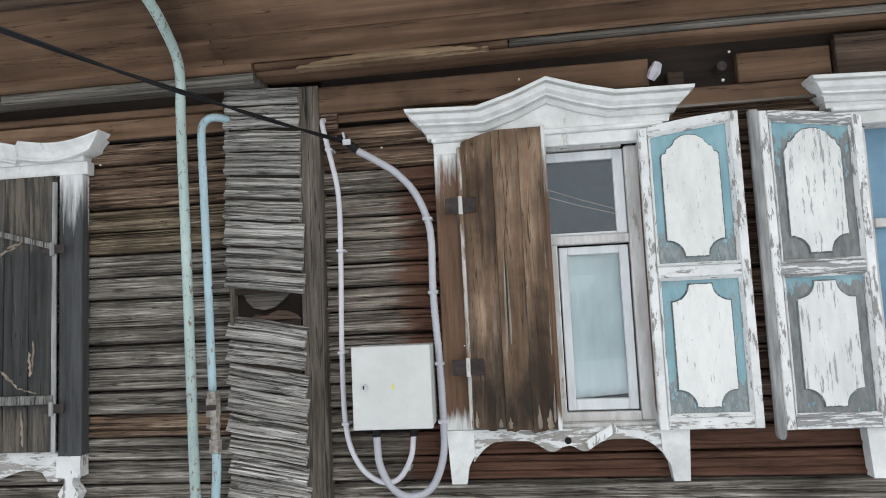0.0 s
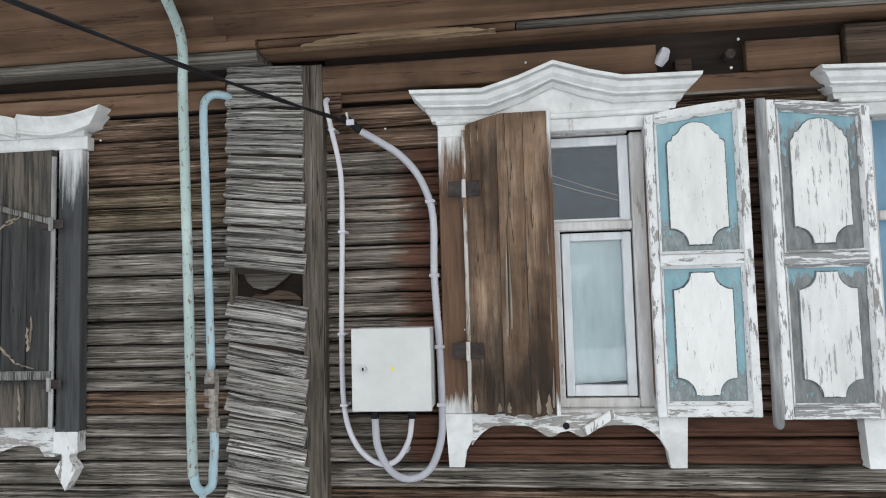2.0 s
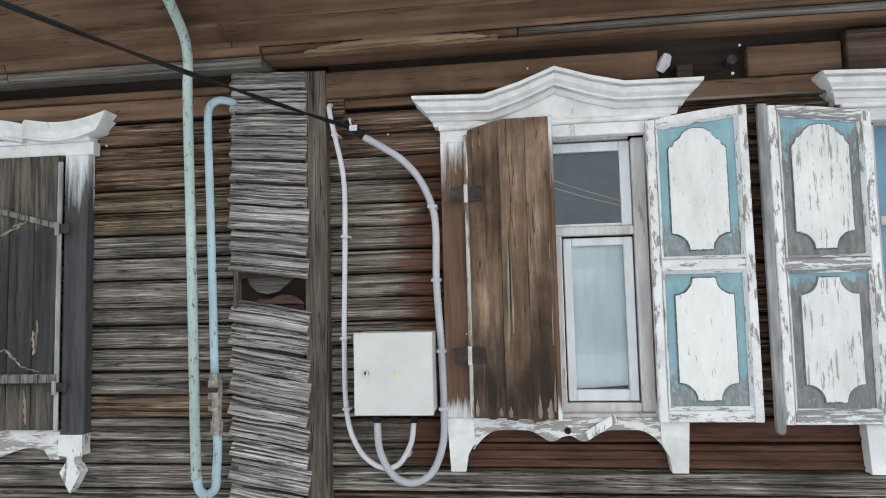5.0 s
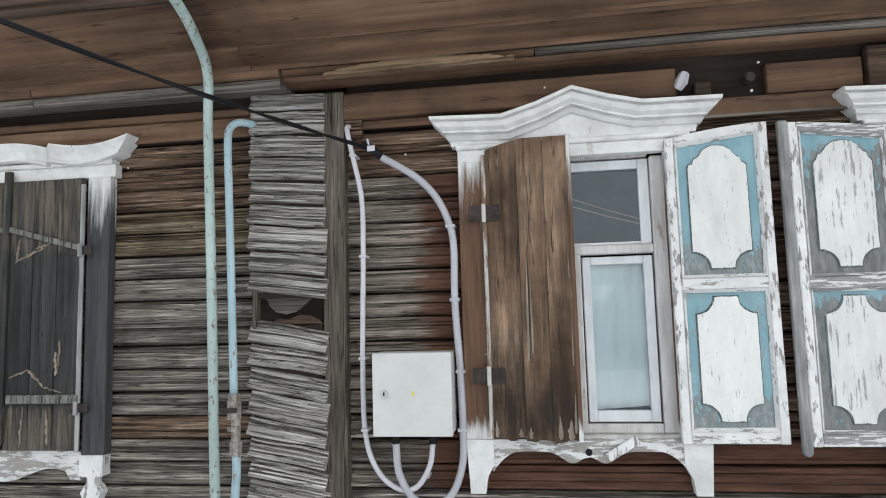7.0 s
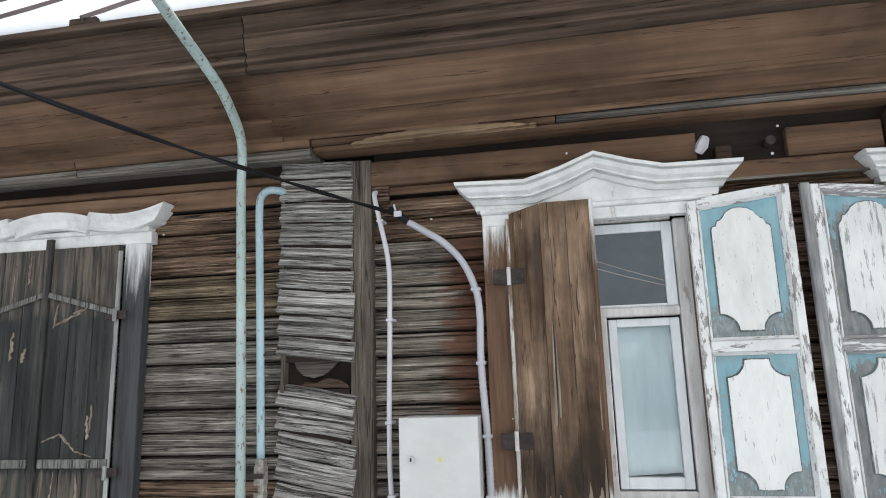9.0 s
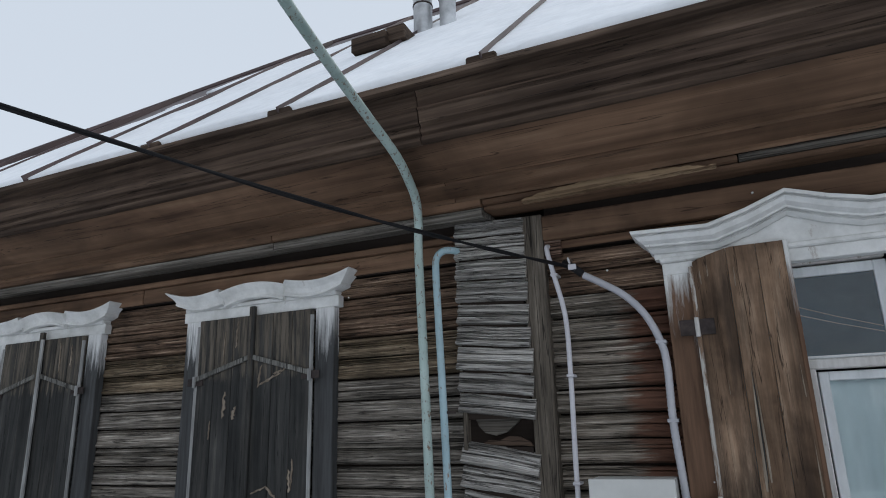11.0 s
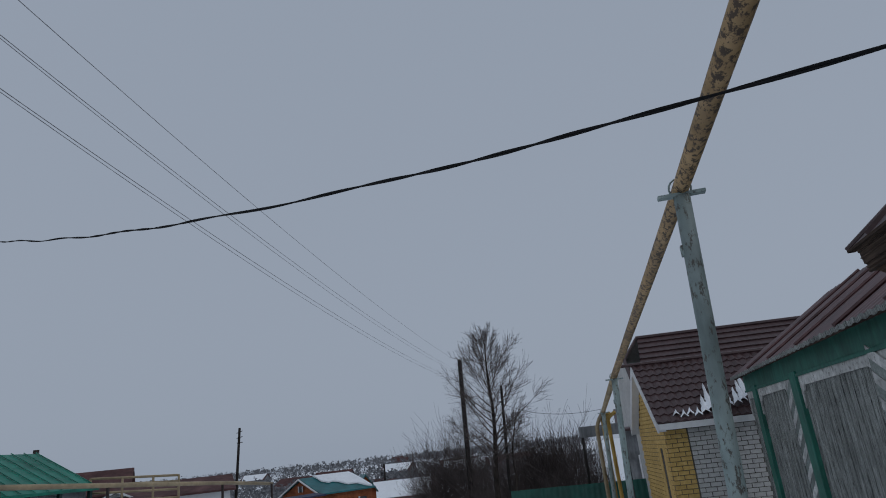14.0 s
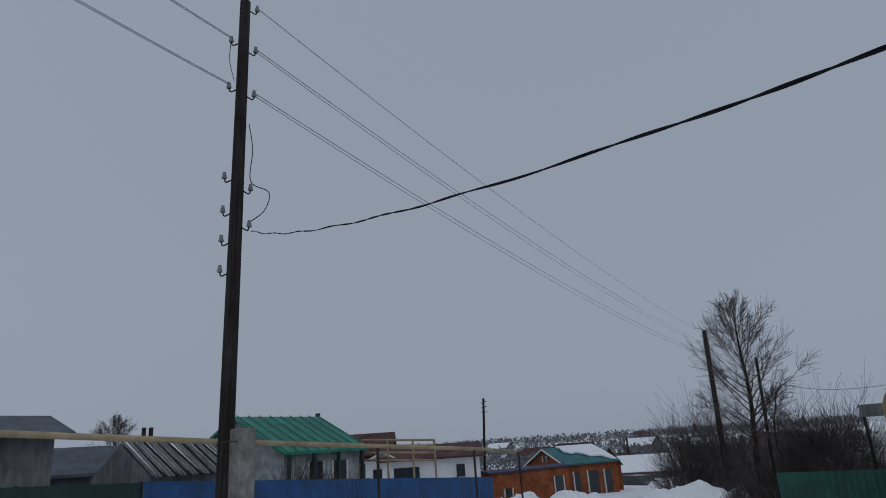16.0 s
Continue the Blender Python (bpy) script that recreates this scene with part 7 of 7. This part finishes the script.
gh = house((-20.6, -18.6), (-16.6, -18.6), 5.0, -1.0, 1.72, 3.0, M_WALLWHITE, M_GREENROOF, "white cottage with a green metal roof and posts", windows=((0.3, 0.3, 0.7, 1.0), (0.62, 0.3, 0.7, 1.0)))
for k in range(9):
    x = -20.8 + k * 0.54
    bm = bmesh.new()
    tube(bm, [(x, -18.28, 1.72), (x, -21.1, 3.17)], 0.02, 4)
    part("seam", bm, M_GREENROOF, gh)
for x in (-20.55, -19.2, -17.9, -16.65):
    part("porch_post", bm_box(x - 0.06, x + 0.06, -18.45, -18.33, -1.0, 1.7), M_FENCEGREEN, gh)
part("stove_pipe", bm_box(-21.3, -21.15, -21.6, -21.45, 2.6, 3.3), M_IRON, gh)

house((-8.7, -18.6), (4.0, -18.6), 2.2, -1.0, 2.52, 2.92, M_GREYSHED, M_SLATE, "long low grey board shed with a blue-grey metal roof", over=0.35)
house((-5.9, -17.0), (3.0, -17.0), 2.0, -1.0, 1.7, 2.1, M_GREYSHED, M_GREYSHED, "low lean-to with a snow-covered roof", snow=True)
for x in (-6.0, -5.7):
    solo("stove_pipe", bm_box(x, x + 0.08, -21.2, -21.12, 2.6, 3.5), M_IRON, "thin dark stove pipe on the shed", "stove pipe")
for x in (-12.75, -12.5):
    solo("stove_pipe", bm_box(x, x + 0.1, -20.7, -20.6, -1.6, 2.75), M_IRON, "dark stove pipe behind the old roof", "stove pipe")


def old_plank_roof():
    h = thing("old_shed", (-11.0, -16.5, -1), "collapsing old shed with bare plank roof and snow between boards", "shed")
    bm = bmesh.new()
    prism(bm, [(-18.6, -1.2), (-15.9, -1.2), (-15.9, 1.3), (-17.3, 2.1), (-18.6, 1.3)], -12.6, -9.75, "x")
    part("wall", bm, M_GREYSHED, h)
    rnd = random.Random(4)
    k = 0
    while k < 27:
        x = -12.75 + k * 0.115
        bm = bmesh.new()
        box(bm, 0, 0.075, -0.12, 1.72, 0.0, 0.03, 0, Matrix.Translation((x, -15.75, 1.3)) @ Matrix.Rotation(rnd.uniform(-0.03, 0.05), 4, "Z") @ Matrix.Rotation(math.pi, 4, "Z") @ Matrix.Rotation(0.53, 4, "X"))
        part("roof_board", bm, M_GREYSHED if k % 3 else M_TIMBERPOLE, h)
        k += 1
    bm = bmesh.new()
    prism(bm, [(-15.85, 1.365), (-17.25, 2.175), (-17.25, 2.12), (-15.85, 1.31)], -12.6, -9.8, "x")
    part("roof_snow", bm, M_SNOW, h, "snow caught between roof boards")


old_plank_roof()
house((-10.2, -22.4), (-12.4, -21.6), 4.0, -1.0, 1.4, 2.2, M_SLATE, M_SLATE, "low dark shed with a pale edged roof behind the boards", over=0.2)
house((-30.5, 0.45), (-30.5, 6.5), 6.0, -2.2, 1.7, 2.6, M_GREYSHED, M_TILE, "grey brick neighbour house with dark windows down the street", windows=((0.12, -0.6, 0.5, 1.2), (0.35, -0.6, 0.5, 1.2)))
house((-34.0, -21.1), (-30.7, -25.8), 6.0, -2.4, 0.9, 1.6, M_SOFFIT, M_REDROOF, "white walled house with a dull red-brown roof", windows=((0.2, -0.2, 0.5, 0.7), (0.75, -0.4, 1.5, 0.9)))
house((-31.7, -25.3), (-30.5, -26.9), 3.0, -2.4, 0.9, 1.35, M_SOFFIT, M_SOFFIT, "small white gabled porch", gable=True, windows=((0.5, -0.4, 1.1, 0.9),))
house((-33.5, -27.5), (-31.0, -31.0), 5.0, -2.4, 1.4, 2.6, M_REDROOF, M_REDROOF, "dark red house with a steep roof")
oh = house((-46.14, -24.3), (-43.6, -20.0), 4.4, -2.7, -0.22, 0.8, M_ORANGE, M_TEALROOF, "orange brick house with a teal metal roof and white trim", gable=True, windows=((0.5, 0.0, 0.4, 0.4),), over=0.2)


def slope_snow():
    """The snow sheet, openings and trim of the orange house."""
    u, v = Vector((0.509, 0.861, 0)), Vector((-0.861, 0.509, 0))
    peak, low = Vector((-44.87, -22.15, 0.94)), Vector((-43.5, -19.83, -0.17))
    rows = []
    for k in range(9):
        b = 1.0 + 3.3 * k / 8
        d = 0.35 + 0.6 * k / 8 + 0.08 * math.sin(k * 1.9)
        rows.append([peak + v * b, peak.lerp(low, 0.5 * d) + v * b + Vector((0, 0, 0.07)), peak.lerp(low, d) + v * b + Vector((0, 0, 0.04))])
    bm = bmesh.new()
    loft(bm, rows)
    out = bmesh.ops.extrude_face_region(bm, geom=list(bm.faces))
    for q in out["geom"]:
        if isinstance(q, bmesh.types.BMVert):
            q.co.z += 0.1
    part("roof_snow", bm, M_SNOW, oh, "white snow sheet on the roof")
    for b, w in ((0.8, 0.5), (2.2, 0.9), (3.5, 0.6)):
        c = Vector((-43.6, -20.0, 0)) + v * b + u * 0.03
        m = Matrix.Translation(c) @ Matrix.Rotation(math.atan2(v.y, v.x), 4, "Z")
        bm = bmesh.new()
        box(bm, -w / 2, w / 2, -0.04, 0.04, -2.3, -0.75, 0, m)
        wn_ = part("door", bm, M_DARKGLASS, oh)
        bm = bmesh.new()
        box(bm, -w / 2 - 0.1, -w / 2 - 0.02, -0.07, 0.07, -2.3, -0.7, 0, m)
        part("post", bm, M_SOFFIT, wn_)
    bm = bmesh.new()
    tube(bm, [q - v * 0.24 for q in (Vector((-46.24, -24.47, -0.3)), Vector((-44.87, -22.15, 0.86)), Vector((-43.5, -19.83, -0.3)))], 0.06, 4)
    part("barge_board", bm, M_SOFFIT, oh, "white gable trim")


slope_snow()
house((-36.0, -21.7), (-42.8, -19.5), 1.6, -2.7, -0.3, -0.2, M_ORANGE, M_DUSKBLUE, "orange brick extension with a blue flat edge", windows=((0.2, -1.7, 0.6, 0.5), (0.85, -2.3, 0.8, 1.5)), over=0.12)
house((-49.0, -19.6), (-49.7, -18.3), 3.0, -2.9, -0.5, 0.55, M_ORANGE, M_TEALROOF, "narrow brick gable beside the orange house", gable=True, windows=((0.5, -1.9, 0.5, 0.9),), over=0.15)
house((-72.4, -19.8), (-70.3, -26.2), 6.0, -4.6, -2.4, -0.9, M_GREYSHED, M_REDROOF, "long grey house with red roof under snow", snow=True)
house((-92, -30), (-90, -38), 7.0, -5, -2.6, -1.2, M_GREYSHED, M_REDROOF, "far red-roofed village house")
house((-95, -34), (-94, -41), 7.0, -5, -2.6, -1.1, M_GREYSHED, M_REDROOF, "far brick village house in the valley")


def canopy():
    c = thing("canopy", (-26, -0.5, -1), "small grey flat-roofed canopy on posts", "canopy")
    part("roof_slab", bm_box(-27.6, -25.9, -1.3, 0.4, 1.55, 1.95, 0.01), M_GREYSHED, c)
    for y in (-1.2, 0.3):
        part("post", bm_box(-26.05, -25.9, y - 0.05, y + 0.05, -1.3, 1.55), M_TIMBERPOLE, c)


canopy()


def car():
    c = thing("car", (-56.7, -19.5, -3.2), "dark parked car beside a snow bank", "car")
    m = Matrix.Translation((-56.7, -19.5, -2.55)) @ Matrix.Rotation(1.0, 4, "Z")

    def put(bm):
        for v in bm.verts:
            v.co = m @ v.co
        return bm
    bm = bmesh.new()
    prism(bm, [(-2.1, -0.3), (2.1, -0.3), (2.15, 0.1), (1.3, 0.28), (0.7, 0.72), (-1.0, 0.75), (-1.8, 0.3), (-2.1, 0.2)], -0.8, 0.8)
    part("body", put(bm), M_CAR, c)
    bm = bmesh.new()
    prism(bm, [(1.15, 0.3), (0.65, 0.66), (-0.95, 0.68), (-1.55, 0.3)], -0.81, 0.81)
    part("windows", put(bm), M_DARKGLASS, c)
    for x in (-1.3, 1.3):
        for y in (-0.75, 0.75):
            bm = bmesh.new()
            tube(bm, [(x, y - 0.1, -0.35), (x, y + 0.1, -0.35)], 0.31, 14)
            part("wheel", put(bm), M_BLACK, c)


car()


def snow_bank(name, pts, h, w, seed):
    bm = bmesh.new()
    line = smooth_line([(x, y, ground_z(x, y)) for x, y in pts], 14)
    rows = []
    for i, p in enumerate(line):
        t = (line[min(i + 1, len(line) - 1)] - line[max(i - 1, 0)]).normalized()
        s = Vector((-t.y, t.x, 0))
        end = min(1.0, i / 5, (len(line) - 1 - i) / 5)
        row = []
        for k in range(13):
            u = k / 6 - 1
            hh = h * end * max(0, math.cos(u * 1.57)) ** 0.8 * (0.75 + 0.6 * noise.noise((p.x * 0.9, p.y * 0.9, seed)) + 0.25 * noise.noise((p.x * 3, p.y * 3, k)))
            row.append(p + s * u * w + Vector((0, 0, hh - 0.12)))
        rows.append(row)
    loft(bm, rows)
    tagged(solo(name, bm, M_SNOW, "lumpy white ploughed snow bank beside the street", "snow bank", smooth=True), kind="stuff")


snow_bank("snow_bank", [(-25.5, -18.0), (-28.5, -17.0), (-31, -15.0), (-33, -12.5)], 0.95, 1.6, 2)
snow_bank("snow_bank", [(-34, -12), (-36.5, -9.5), (-37, -7.0)], 1.0, 1.6, 5)
snow_bank("snow_bank", [(-44, -15), (-48, -12), (-50, -9), (-51, -5)], 1.3, 2.5, 7)


# ---- far woods and roofs on the valley side ----
def far_wood():
    rnd = random.Random(12)
    bm = bmesh.new()
    for _ in range(9000):
        r = 95 + 420 * rnd.random() ** 1.2
        a = math.atan2(-1, -1.0) + rnd.uniform(-0.75, 0.95)
        x, y = r * math.cos(a), r * math.sin(a)
        # open snow fields between the stands
        if noise.noise((x * 0.016, y * 0.016, 5)) < -0.3 and r > 150:
            continue
        b = Vector((x, y, ground_z(x, y)))
        h = rnd.uniform(1.5, 3.6) * (0.8 + r / 520)
        for k in range(13):
            a1, ph = rnd.uniform(0, 6.283), rnd.uniform(0.0, 1.9)
            q = b + Vector((0, 0, h * 0.55)) + h * rnd.uniform(0.2, 0.45) * Vector((0.8 * math.sin(ph) * math.cos(a1), 0.8 * math.sin(ph) * math.sin(a1), math.cos(ph)))
            V = [bm.verts.new(q + h * 0.14 * Vector((rnd.uniform(-1, 1), rnd.uniform(-1, 1), rnd.uniform(-1, 1)))) for _ in range(3)]
            bm.faces.new(V)
    tagged(solo("far_woods", bm, M_FARWOOD, "bare woods on the far valley side with haze in their grey", "woods"), kind="stuff")


far_wood()
rnd_far = random.Random(31)
for k in range(20):
    r = rnd_far.uniform(120, 380)
    a = math.atan2(-1, -1.6) + rnd_far.uniform(-0.4, 0.45)
    x, y = r * math.cos(a), r * math.sin(a)
    z = ground_z(x, y)
    house((x, y), (x + rnd_far.uniform(-3, 3), y + rnd_far.uniform(6, 9)), 6, z - 1, z + 2, z + 3.8, M_GREYSHED, M_REDROOF, "small far village house with snow on its roof", snow=k % 3 == 0)
